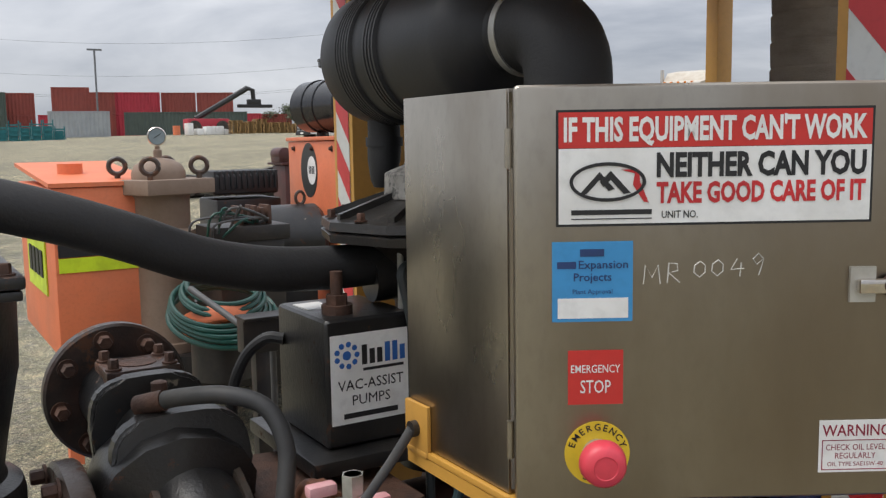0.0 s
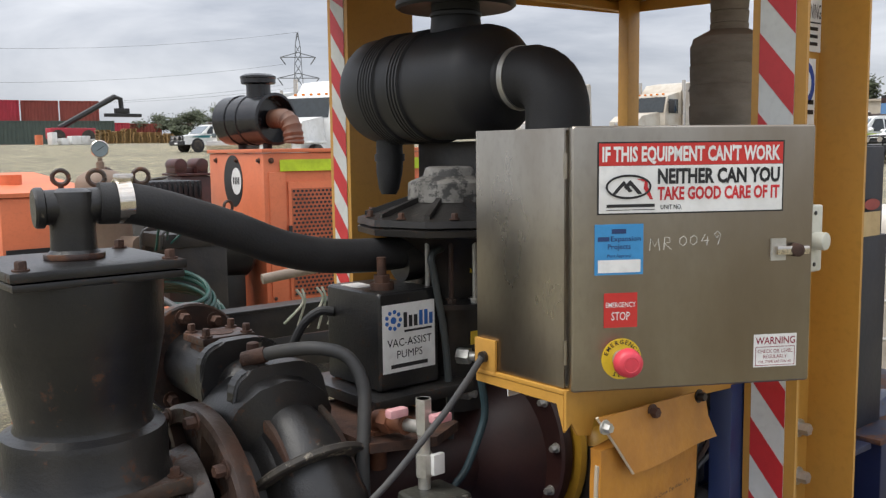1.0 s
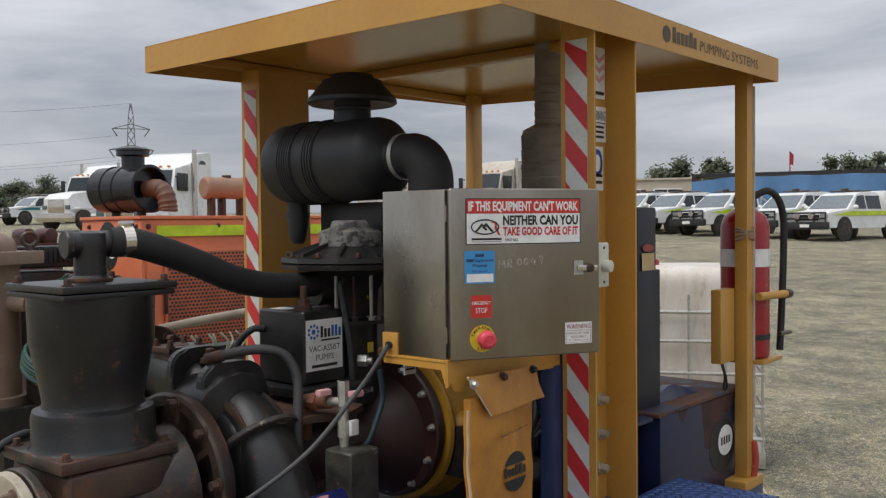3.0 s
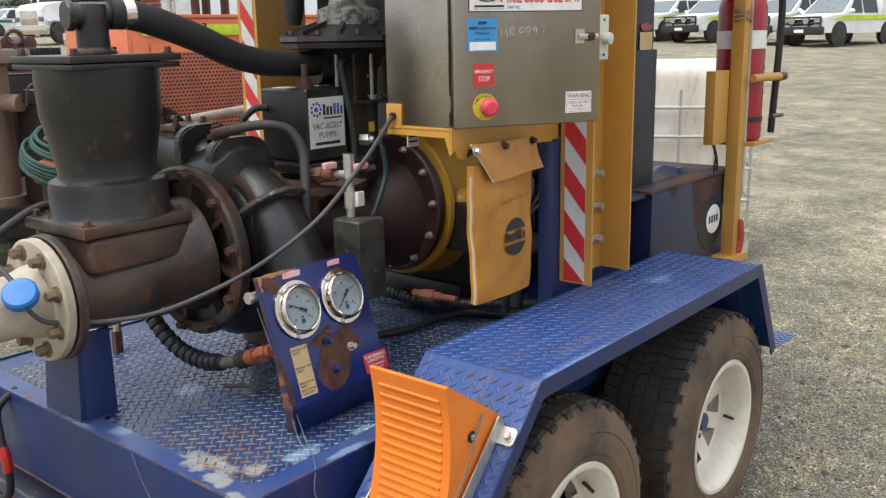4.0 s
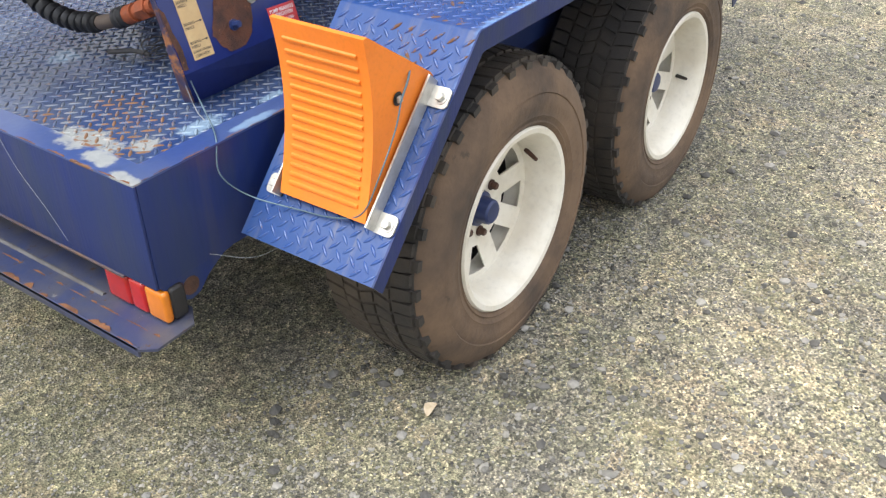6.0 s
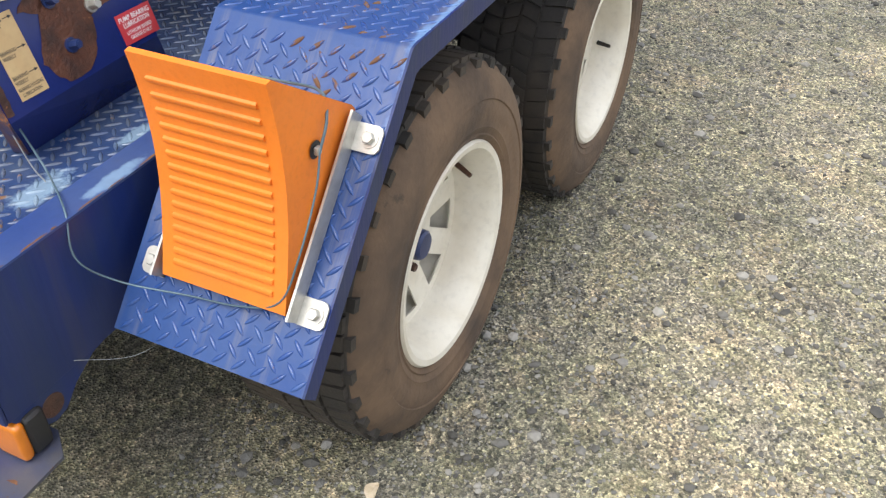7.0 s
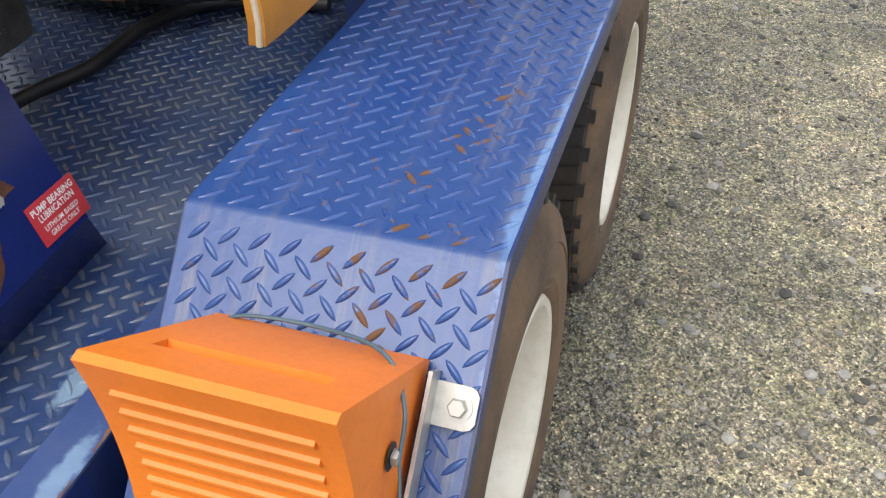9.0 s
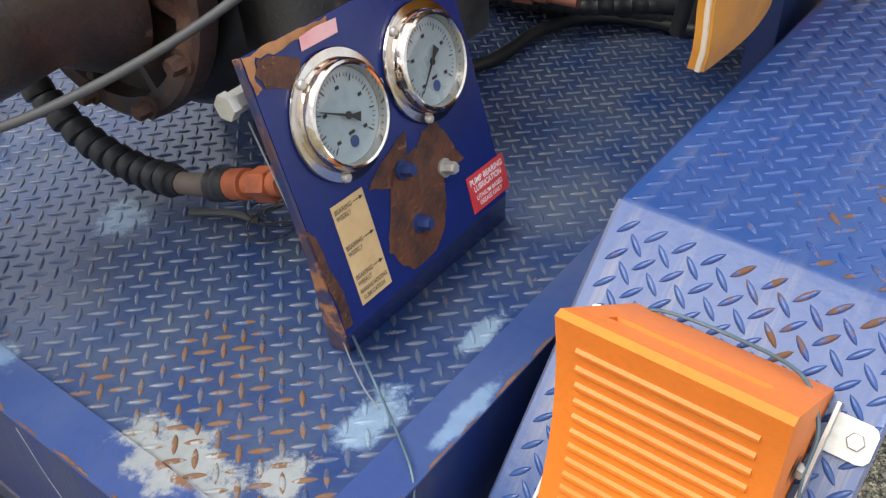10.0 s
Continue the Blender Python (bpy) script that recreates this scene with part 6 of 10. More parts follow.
    for text, v, high, wide, bold in (("PUMP BEARING", 0.0375, 0.0085, 0.076, 0.02), ("LUBRICATION", 0.0270, 0.0085, 0.064, 0.02), ("LITHIUM BASED", 0.0150, 0.0065, 0.062, 0.01), ("GREASE ONLY", 0.0060, 0.0065, 0.054, 0.01)):
        bm = bmnew()
        rp.words(bm, text, 0.0432, v, high, wide, 0.0018, align="CENTER", bold=bold)
        part("lettering", bm, M_WHITE, lab)
    for u0, u1, v0, v1 in ((0.079, 0.137, 0.333, 0.347), (0.236, 0.280, 0.333, 0.345)):
        bm = bmnew()
        extrude(bm, [pl.at(u0, v0, 0.0012), pl.at(u1, v0 - 0.001, 0.0012), pl.at(u1 + 0.004, v1, 0.0012), pl.at((u0 + u1) / 2, v1 + 0.002, 0.0012), pl.at(u0 + 0.003, v1, 0.0012)], pl.n * 0.0006)
        part("tape_scrap", bm, M_PINK, pan, "faded pink tape scrap")
    bm = bmnew()
    q = pl.at(0.028, 0.312, -0.030)
    rod(bm, q, q - pl.u * 0.034, 0.0125, 6)
    rod(bm, q - pl.u * 0.034, q - pl.u * 0.045, 0.015, 6)
    part("fitting", bm, M_GALV, pan, "bright steel hose fitting")


build_gauges()

# ---- pump: suction pipe, priming pot, volute, discharge ----
AY, AZ = 1.415, 1.07
pump = thing("centrifugal_pump", (0.2, AY, DECK), "greasy black cast-iron centrifugal pump with rusty flanges", "pump")


def bolts_round(parent, centre, axis, r, n, size, material, start=0.0, length=0.02, back=0.0):
    x, y, z = frame_of(centre, Vector(centre) + Vector(axis))
    for k in range(n):
        a = 2 * math.pi * k / n + start
        bm = bmnew()
        p = Vector(centre) + (x * math.cos(a) + y * math.sin(a)) * r
        hexnut(bm, p, axis, size, length)
        part("bolt", bm, material, parent)


def build_pump():
    # suction pipe from the white flange to the cover
    sy, sz = 1.455, 1.035
    bm = bmnew()
    lathe(bm, (-0.205, sy, sz), (0.20, sy - 0.04, AZ), [(0, 0.10), (0.04, 0.102), (0.12, 0.118), (0.24, 0.118), (0.33, 0.11), (0.41, 0.13)], 36)
    solid(bm, -0.15, 0.14, sy - 0.145, sy + 0.145, 1.10, 1.19, 0.02, seg=3)
    part("suction_body", bm, M_RUSTY, pump, "rust-stained black suction body")
    bm = bmnew()
    solid(bm, -0.165, 0.145, 1.31, 1.615, 1.192, 1.222, 0.006)
    part("pot_flange", bm, M_RUSTY, pump)
    for x, y in ((-0.14, 1.335), (0.12, 1.335), (-0.14, 1.59), (0.12, 1.59)):
        bm = bmnew()
        hexnut(bm, (x, y, 1.222), (0, 0, 1), 0.010, 0.014)
        part("bolt", bm, M_RUST, pump)
    # paired flanges at the rear: black behind, grimy white in front
    bm = bmnew()
    lathe(bm, (-0.205, sy, sz), (-0.18, sy, sz), [(0, 0.04), (0.0, 0.158), (0.004, 0.162), (0.021, 0.162), (0.025, 0.158), (0.025, 0.08)], 48)
    part("flange", bm, M_RUSTY, pump)
    bm = bmnew()
    lathe(bm, (-0.236, sy, sz), (-0.207, sy, sz), [(0, 0.07), (0.0, 0.152), (0.004, 0.157), (0.022, 0.157), (0.026, 0.153), (0.026, 0.05)], 48)
    fl = part("suction_flange", bm, M_WFLANGE, pump, "grimy white suction flange")
    bolts_round(fl, (-0.236, sy, sz), (-1, 0, 0), 0.125, 8, 0.0145, mat("tan_flange_bolts", (0.20, 0.135, 0.085), 0.6, col2=(0.09, 0.055, 0.035), amount=0.48, scale=40, bump=0.3), 0.3, 0.024)
    bm = bmnew()
    lathe(bm, (-0.62, sy + 0.0, sz - 0.01), (-0.236, sy, sz), [(0, 0.076), (0.33, 0.078), (0.365, 0.09), (0.384, 0.095)], 32)
    part("suction_stub", bm, M_WFLANGE, pump, "grimy white suction pipe stub")
    # suction cover with ribs
    bm = bmnew()
    x0 = 0.185
    lathe(bm, (x0, AY, AZ + 0.015), (x0 + 0.06, AY, AZ + 0.015), [(0.0, 0.205), (0.0, 0.232), (0.006, 0.240), (0.034, 0.240), (0.04, 0.236), (0.04, 0.205)], 56, closed=True)
    cover = part("cover_ring", bm, M_RUSTY, pump, "round rusty cover flange")
    bm = bmnew()
    lathe(bm, (x0 + 0.01, AY, AZ + 0.015), (x0 + 0.06, AY, AZ + 0.015), [(0.02, 0.0), (0.02, 0.10), (0.035, 0.15), (0.02, 0.206)], 48)
    part("cover_plate", bm, M_RUSTY, pump)
    for k in range(8):
        a = 2 * math.pi * k / 8 + 0.2
        d = Vector((0, math.cos(a), math.sin(a)))
        e = Vector((0, -math.sin(a), math.cos(a)))
        c = Vector((x0 + 0.004, AY, AZ + 0.015))
        bm = bmnew()
        extrude(bm, [c + d * 0.10 - e * 0.008, c + d * 0.212 - e * 0.008, c + d * 0.212 + e * 0.008, c + d * 0.10 + e * 0.008], (0.03, 0, 0))
        part("rib", bm, M_RUSTY, cover)
    bolts_round(cover, (x0, AY, AZ + 0.015), (-1, 0, 0), 0.222, 10, 0.0125, M_RUST, 0.15, 0.02)
    bm = bmnew()
    lathe(bm, (0.05, AY + 0.02, AZ), (0.20, AY, AZ + 0.01), [(0, 0.12), (0.06, 0.125), (0.11, 0.155), (0.15, 0.165)], 36)
    part("suction_nozzle", bm, M_RUSTY, pump)
    # volute: a snail whose radius grows towards the outlet
    bm = bmnew()
    n, m = 44, 14
    rings = []
    for k in range(n):
        a = 2 * math.pi * k / n
        grow = ((a - 1.9) % (2 * math.pi)) / (2 * math.pi)
        r, t = 0.165 + 0.03 * grow, 0.072 + 0.040 * grow
        ring = []
        for j in range(m):
            b = 2 * math.pi * j / m
            rr = r + t * math.cos(b)
            ring.append(bm.verts.new((0.355 + 1.12 * t * math.sin(b), AY + rr * math.cos(a), AZ + rr * math.sin(a))))
        rings.append(ring)
    for k in range(n):
        for j in range(m):
            bm.faces.new((rings[k][j], rings[(k + 1) % n][j], rings[(k + 1) % n][(j + 1) % m], rings[k][(j + 1) % m]))
    lathe(bm, (0.25, AY, AZ), (0.47, AY, AZ), [(0, 0.18), (0.22, 0.18)], 36)
    part("volute", bm, M_BLACKP, pump, "glossy black volute casing")
    # split-casing bands across the volute
    for x in (0.30, 0.43):
        bm = bmnew()
        lathe(bm, (x, AY, AZ), (x + 0.016, AY, AZ), [(0, 0.20), (0.0, 0.237), (0.003, 0.242), (0.013, 0.242), (0.016, 0.237), (0.016, 0.20)], 48, closed=True)
        part("band", bm, M_RUSTY, pump, "rust-edged casing seam")
    # discharge chest: a necked body between two arched plates, and a pipe away to the far flange
    bm = bmnew()
    tube(bm, spline([(0.380, 1.17, 0.99), (0.372, 1.225, 1.12), (0.370, 1.30, 1.215), (0.365, 1.385, 1.262), (0.358, 1.46, 1.290), (0.354, 1.55, 1.318), (0.35, 1.79, 1.334)], 8), lambda f: 0.106 - 0.07 * f if f < 0.48 else 0.072, 30)
    part("discharge_chest", bm, M_BLACKP, pump)
    bm = bmnew()
    lathe(bm, (0.371, 1.268, 1.178), (0.371, 1.278, 1.190), [(0, 0.09), (0, 0.118), (0.003, 0.122), (0.012, 0.122), (0.0155, 0.118), (0.0155, 0.09)], 40, closed=True)
    part("neck_seam", bm, mat("flaking_gasket_seam", (0.035, 0.03, 0.026), 0.6, col2=(0.10, 0.085, 0.065), amount=0.48, scale=20, rust=0.35, rust_scale=40, rust_col=(0.09, 0.04, 0.02), worn=0.16, worn_col=(0.30, 0.26, 0.20), bump=0.4), pump, "flaking pale gasket seam")
    for cx, w, y0, y1, top, low, lean in ((0.364, 0.108, 1.372, 1.412, 1.392, 1.25, 0.020), (0.352, 0.098, 1.508, 1.542, 1.424, 1.26, 0.006)):
        bm = bmnew()
        out = []
        for k in range(17):
            a = math.pi * k / 16
            c, d = math.cos(a), math.sin(a)
            out.append((cx + w * math.copysign(abs(c) ** 0.62, c), top - 0.085 + 0.085 * d ** 0.6))
        out += [(cx - w * 0.94, low), (cx + w * 0.94, low)]
        extrude(bm, [(x, y0 - lean * (top - z) / 0.1, z) for x, z in out], (0, y1 - y0, 0))
        bmesh.ops.bevel(bm, geom=bm.edges[:], offset=0.007, segments=3, affect="EDGES")
        part("arched_plate", bm, M_BLACKP, pump)
    bm = bmnew()
    lathe(bm, (0.350, 1.762, 1.336), (0.350, 1.795, 1.336), [(0, 0.06), (0, 0.128), (0.004, 0.133), (0.028, 0.133), (0.032, 0.129), (0.032, 0.06)], 48)
    df = part("discharge_flange", bm, M_RUSTY, pump, "round discharge flange with rusty bolts")
    bolts_round(df, (0.350, 1.762, 1.336), (0, -1, 0), 0.105, 8, 0.013, M_RUST, 0.2, 0.022)
    bm = bmnew()
    solid(bm, 0.298, 0.425, 1.585, 1.692, 1.400, 1.418, 0.004)
    solid(bm, 0.308, 0.415, 1.595, 1.682, 1.33, 1.400, 0.01)
    tp = part("top_plate", bm, M_RUSTY, pump)
    for x, y in ((0.313, 1.60), (0.41, 1.60), (0.313, 1.677), (0.41, 1.677)):
        bm = bmnew()
        hexnut(bm, (x, y, 1.418), (0, 0, 1), 0.0095, 0.016)
        part("bolt", bm, M_RUST, tp)
    bm = bmnew()
    lathe(bm, (0.361, 1.638, 1.4185), (0.361, 1.638, 1.42), [(0, 0.034), (0.001, 0.034)], 28)
    part("rust_disc", bm, M_RUST, tp)
    bm = bmnew()
    lathe(bm, (0.357, 1.468, 1.382), (0.357, 1.468, 1.42), [(0, 0.03), (0.012, 0.027), (0.014, 0.014), (0.038, 0.013), (0.04, 0.009)], 16)
    part("filler_plug", bm, M_RUST, pump, "rusty square-headed plug")
    # bearing frame towards the engine
    bm = bmnew()
    lathe(bm, (0.46, AY, AZ), (0.99, AY, AZ), [(0, 0.17), (0.05, 0.15), (0.07, 0.10), (0.40, 0.10), (0.44, 0.15), (0.53, 0.2)], 32)
    part("bearing_frame", bm, M_OXIDE, pump, "brown rusted bearing frame")
    bm = bmnew()
    extrude(bm, [(0.50, 1.24, 0.70), (0.50, 1.60, 0.70), (0.50, 1.55, 1.02), (0.50, 1.28, 1.02)], (0.14, 0, 0))
    part("pedestal", bm, M_RUST, pump)
    bm = bmnew()
    extrude(bm, [(0.47, 1.20, 1.22), (0.60, 1.15, 1.22), (0.70, 1.20, 1.22), (0.70, 1.52, 1.22), (0.47, 1.55, 1.22)], (0, 0, 0.02))
    part("gusset_plate", bm, M_RUST, pump)
    bm = bmnew()
    lathe(bm, (0.99, AY - 0.02, 1.10), (1.03, AY - 0.02, 1.10), [(0, 0.1), (0, 0.228), (0.005, 0.235), (0.03, 0.235), (0.035, 0.225)], 48)
    ad = part("adaptor_disc", bm, M_OXIDE, pump, "dark oxide-red adaptor disc")
    bolts_round(ad, (0.99, AY - 0.02, 1.10), (-1, 0, 0), 0.212, 12, 0.0085, M_GALV, 0.1, 0.016)
    # support leg under the suction flange
    bm = bmnew()
    extrude(bm, [(-0.185, 1.395, DECK + 0.004), (-0.185, 1.575, DECK + 0.004), (-0.185, 1.54, 0.90), (-0.185, 1.37, 0.93)], (0.012, 0, 0))
    solid(bm, -0.173, -0.085, 1.385, 1.397, DECK + 0.004, 0.94, 0.002)
    solid(bm, -0.18, -0.08, 1.38, 1.58, DECK + 0.001, DECK + 0.008, 0.002)
    part("support_leg", bm, M_BLUE, pump, "blue welded plate support leg")


build_pump()


def build_pot():
    pot = thing("priming_pot", (0.0, 1.462, 1.222), "black cast priming pot with a square bolted lid", "priming pot")
    c = (0.0, 1.462)
    bm = bmnew()
    lathe(bm, (*c, 1.222), (*c, 1.60), [(0, 0.158), (0.012, 0.150), (0.075, 0.150), (0.092, 0.146), (0.100, 0.126), (0.112, 0.122), (0.16, 0.130), (0.24, 0.146), (0.255, 0.149), (0.26, 0.151), (0.36, 0.154), (0.378, 0.154)], 48)
    part("body", bm, M_BLACKP, pot)
    bm = bmnew()
    solid(bm, c[0] - 0.148, c[0] + 0.148, c[1] - 0.148, c[1] + 0.148, 1.598, 1.612, 0.004)
    solid(bm, c[0] - 0.152, c[0] + 0.152, c[1] - 0.152, c[1] + 0.152, 1.614, 1.632, 0.005)
    lid = part("lid", bm, M_BLACKP, pot, "square bolted lid with rusty edges")
    for dx in (-0.128, 0.128):
        for dy in (-0.128, 0.128):
            bm = bmnew()
            hexnut(bm, (c[0] + dx, c[1] + dy, 1.632), (0, 0, 1), 0.010, 0.014)
            part("bolt", bm, M_RUST, lid)
    bm = bmnew()
    rod(bm, (0.0, 1.465, 1.632), (0.0, 1.465, 1.643), 0.054, 24, 0.002)
    part("tee_flange", bm, M_RUSTY, pot, "rust-stained flange under the tee")
    bm = bmnew()
    lathe(bm, (0.0, 1.465, 1.643), (0.0, 1.465, 2), [(0, 0.046), (0.006, 0.041), (0.040, 0.040), (0.070, 0.041), (0.096, 0.043), (0.112, 0.038), (0.118, 0.024), (0.119, 0.0)], 24)
    tee = part("tee_fitting", bm, M_BLACKP, pot, "black screwed tee fitting")
    bm = bmnew()
    lathe(bm, (-0.066, 1.4725, 1.727), (0.10, 1.452, 1.731), [(0, 0.0), (0.0, 0.034), (0.004, 0.0375), (0.016, 0.0375), (0.019, 0.032), (0.13, 0.032), (0.133, 0.037), (0.160, 0.037), (0.162, 0.0)], 24)
    part("run_pipe", bm, M_BLACKP, tee)


build_pot()


def build_hoses():
    h = thing("air_hose", (0.4, 1.48, 1.5), "thick black rubber hose with a steel clamp", "hose")
    pts = [(0.045, 1.455, 1.732), (0.11, 1.447, 1.728), (0.20, 1.445, 1.703), (0.313, 1.448, 1.664), (0.428, 1.45, 1.618), (0.55, 1.452, 1.592), (0.69, 1.453, 1.584), (0.80, 1.455, 1.588), (0.88, 1.45, 1.59)]
    bm = bmnew()
    tube(bm, spline(pts, 10), 0.039, 28)
    part("hose", bm, M_RUBBER, h)
    bm = bmnew()
    lathe(bm, (0.075, 1.4515, 1.7335), (0.11, 1.447, 1.735), [(0, 0.039), (0, 0.042), (0.028, 0.042), (0.028, 0.039)], 32, closed=True)
    solid(bm, 0.075, 0.105, 1.43, 1.46, 1.768, 1.786, 0.003)
    part("clamp", bm, M_CHROME, h, "bright steel hose clamp")

    h2 = thing("drain_hose", (0.5, 1.4, 1.2), "dark grey rubber hose with a rusty elbow", "hose")
    bm = bmnew()
    tube(bm, spline([(0.33, 1.405, 1.405), (0.37, 1.36, 1.419), (0.421, 1.313, 1.424), (0.468, 1.275, 1.406), (0.486, 1.245, 1.350), (0.474, 1.226, 1.28), (0.461, 1.215, 1.214), (0.458, 1.21, 1.12)], 8), 0.0140, 16)
    part("hose", bm, mat("grey_rubber", (0.035, 0.036, 0.038), 0.6, dust=0.2), h2)
    bm = bmnew()
    tube(bm, spline([(0.312, 1.425, 1.398), (0.33, 1.405, 1.405), (0.345, 1.388, 1.411)], 4), 0.0165, 14)
    part("ferrule", bm, M_RUST, h2)
    bm = bmnew()
    tube(bm, spline([(0.535, 1.27, 1.16), (0.53, 1.262, 1.22), (0.522, 1.25, 1.268), (0.522, 1.20, 1.278), (0.523, 1.15, 1.28)], 6), 0.020, 14)
    for p, q in (((0.525, 1.255, 1.225), (0.524, 1.252, 1.25)), ((0.522, 1.22, 1.275), (0.522, 1.19, 1.278))):
        rod(bm, p, q, 0.026, 6)
    part("elbow", bm, mat("copper_brown_fitting", (0.17, 0.062, 0.03), 0.6, col2=(0.1, 0.04, 0.02), scale=20), h2, "brown rusted pipe elbow")

    v = thing("drain_valve", (0.525, 1.09, 0.95), "steel riser with pink-handled ball valves on a grimy block", "valve")
    bm = bmnew()
    solid(bm, 0.475, 0.585, 1.02, 1.125, 0.93, 1.165, 0.012, seg=3)
    part("block", bm, mat("grimy_olive_block", (0.060, 0.060, 0.050), 0.40, col2=(0.018, 0.016, 0.014), amount=0.5, scale=14, worn=0.12, worn_col=(0.22, 0.21, 0.18), rust=0.40, rust_scale=16, rust_col=(0.07, 0.035, 0.02), bump=0.3), v)
    bm = bmnew()
    rod(bm, (0.526, 1.098, 1.165), (0.526, 1.098, 1.345), 0.0125, 16)
    rod(bm, (0.526, 1.098, 1.275), (0.526, 1.098, 1.345), 0.0165, 6)
    rod(bm, (0.526, 1.098, 1.19), (0.526, 1.098, 1.235), 0.018, 6)
    part("riser", bm, M_GALV, v)
    bm = bmnew()
    rod(bm, (0.524, 1.16, 1.28), (0.526, 1.098, 1.285), 0.013, 14)
    part("cross_pipe", bm, M_GALV, v)
    for p in ((0.50, 1.15, 1.307), (0.545, 1.07, 1.306)):
        bm = bmnew()
        solid(bm, p[0] - 0.022, p[0] + 0.022, p[1] - 0.011, p[1] + 0.011, p[2] - 0.006, p[2] + 0.012, 0.005)
        part("handle", bm, M_PINK, v, "faded pink valve handle")
    bm = bmnew()
    solid(bm, 0.528, 0.556, 1.07, 1.082, 1.195, 1.237, 0.003)
    part("tag", bm, M_WHITE, v)
    bm = bmnew()
    tube(bm, spline([(0.735, 1.165, 1.34), (0.742, 1.16, 1.27), (0.731, 1.16, 1.226), (0.687, 1.16, 1.148), (0.644, 1.16, 1.107), (0.60, 1.12, 1.05)], 8), 0.0085, 10)
    part("teal_hose", bm, mat("teal_grey_hose", (0.020, 0.045, 0.055), 0.5), v, "thin teal-grey hose")
    bm = bmnew()
    tube(bm, spline([(0.80, 1.36, 1.60), (0.745, 1.340, 1.585), (0.752, 1.338, 1.53), (0.778, 1.337, 1.393), (0.790, 1.337, 1.244), (0.792, 1.337, 1.15)], 8), 0.0085, 10)
    part("grey_hose", bm, mat("grey_green_hose", (0.045, 0.052, 0.052), 0.5), v, "thin grey hose")

    # grey cable sagging from the cabinet to the rear flange
    cb = thing("power_cable", (0.0, 1.2, 1.0), "grey cable sagging from the cabinet to the rear flange", "cable")
    bm = bmnew()
    tube(bm, spline([(0.525, 0.925, 1.456), (0.50, 0.95, 1.40), (0.458, 0.982, 1.329), (0.342, 1.045, 1.187), (0.175, 1.134, 1.069), (-0.008, 1.232, 0.996), (-0.129, 1.298, 0.985), (-0.21, 1.341, 0.994), (-0.27, 1.35, 1.01), (-0.31, 1.355, 1.06), (-0.315, 1.37, 1.10), (-0.33, 1.42, 1.15), (-0.34, 1.48, 1.18), (-0.33, 1.56, 1.22)], 8), 0.0062, 12)
    part("cable", bm, M_CABLE, cb)
    bm = bmnew()
    lathe(bm, (-0.318, 1.345, 1.082), (-0.338, 1.318, 1.116), [(0, 0.036), (0.004, 0.041), (0.022, 0.041), (0.028, 0.036), (0.030, 0.0)], 32)
    part("blue_cap", bm, M_BLUECAP, cb, "bright blue plastic plug cap")

    # spiral-guarded hose on the deck
    sp = thing("spiral_hose", (0.0, 1.25, DECK), "black hydraulic hose in spiral guard lying on the deck", "hose")
    pts = spline([(0.145, 1.64, 1.03), (0.147, 1.59, 0.92), (0.150, 1.53, 0.850), (0.156, 1.44, 0.798), (0.161, 1.34, 0.785), (0.165, 1.25, 0.797)], 14)
    bm = bmnew()
    tube(bm, pts, 0.0190, 18)
    part("hose", bm, M_RUBBER, sp)
    for k in range(2, len(pts) - 2, 4):
        p, q = pts[k], pts[k + 1]
        d = (q - p).normalized()
        d = (d + d.orthogonal().normalized() * 0.22).normalized()
        bm = bmnew()
        lathe(bm, p - d * 0.0118, p + d * 0.0118, [(0, 0.019), (0.0012, 0.0232), (0.004, 0.0240), (0.0196, 0.0240), (0.0224, 0.0232), (0.0236, 0.019)], 20)
        part("guard_turn", bm, M_PLASTIC, sp)
    bm = bmnew()
    tube(bm, spline([(0.165, 1.25, 0.797), (0.168, 1.21, 0.808), (0.171, 1.17, 0.823)], 6), 0.0165, 16)
    part("end", bm, mat("grey_hose_end", (0.13, 0.10, 0.082), 0.6, rust=0.2), sp, "bare grey-brown hose end")
    bm = bmnew()
    lathe(bm, (0.1695, 1.185, 0.817), (0.172, 1.145, 0.833), [(0, 0.016), (0.002, 0.0235), (0.018, 0.0240), (0.020, 0.0205), (0.026, 0.0205), (0.028, 0.0235), (0.041, 0.0235), (0.043, 0.018)], 18)
    part("clamp", bm, M_PLASTIC, sp)
    bm = bmnew()
    rod(bm, (0.1715, 1.145, 0.833), (0.172, 1.115, 0.845), 0.0215, 14)
    rod(bm, (0.172, 1.112, 0.846), (0.172, 1.045, 0.874), 0.0175, 14)
    rod(bm, (0.172, 1.095, 0.853), (0.172, 1.062, 0.866), 0.0235, 6)
    part("coupling", bm, mat("orange_brown_coupling", (0.30, 0.075, 0.028), 0.6, col2=(0.13, 0.04, 0.02), scale=30, rust=0.3), sp, "orange-brown hose coupling")
    st = thing("bent_pipe", (0.2, 1.84, DECK), "short bent tap pipe with a rusty end standing on the deck", "pipe")
    bm = bmnew()
    tube(bm, spline([(0.36, 1.86, 0.80), (0.27, 1.85, 0.81), (0.205, 1.845, 0.80), (0.19, 1.84, 0.75)], 5), 0.0125, 12)
    part("pipe", bm, mat("tan_pipe", (0.33, 0.27, 0.2), 0.6), st)
    bm = bmnew()
    rod(bm, (0.19, 1.84, 0.765), (0.185, 1.835, 0.694), 0.017, 6)
    part("end_nut", bm, M_RUST, st, "rusty brass end fitting")
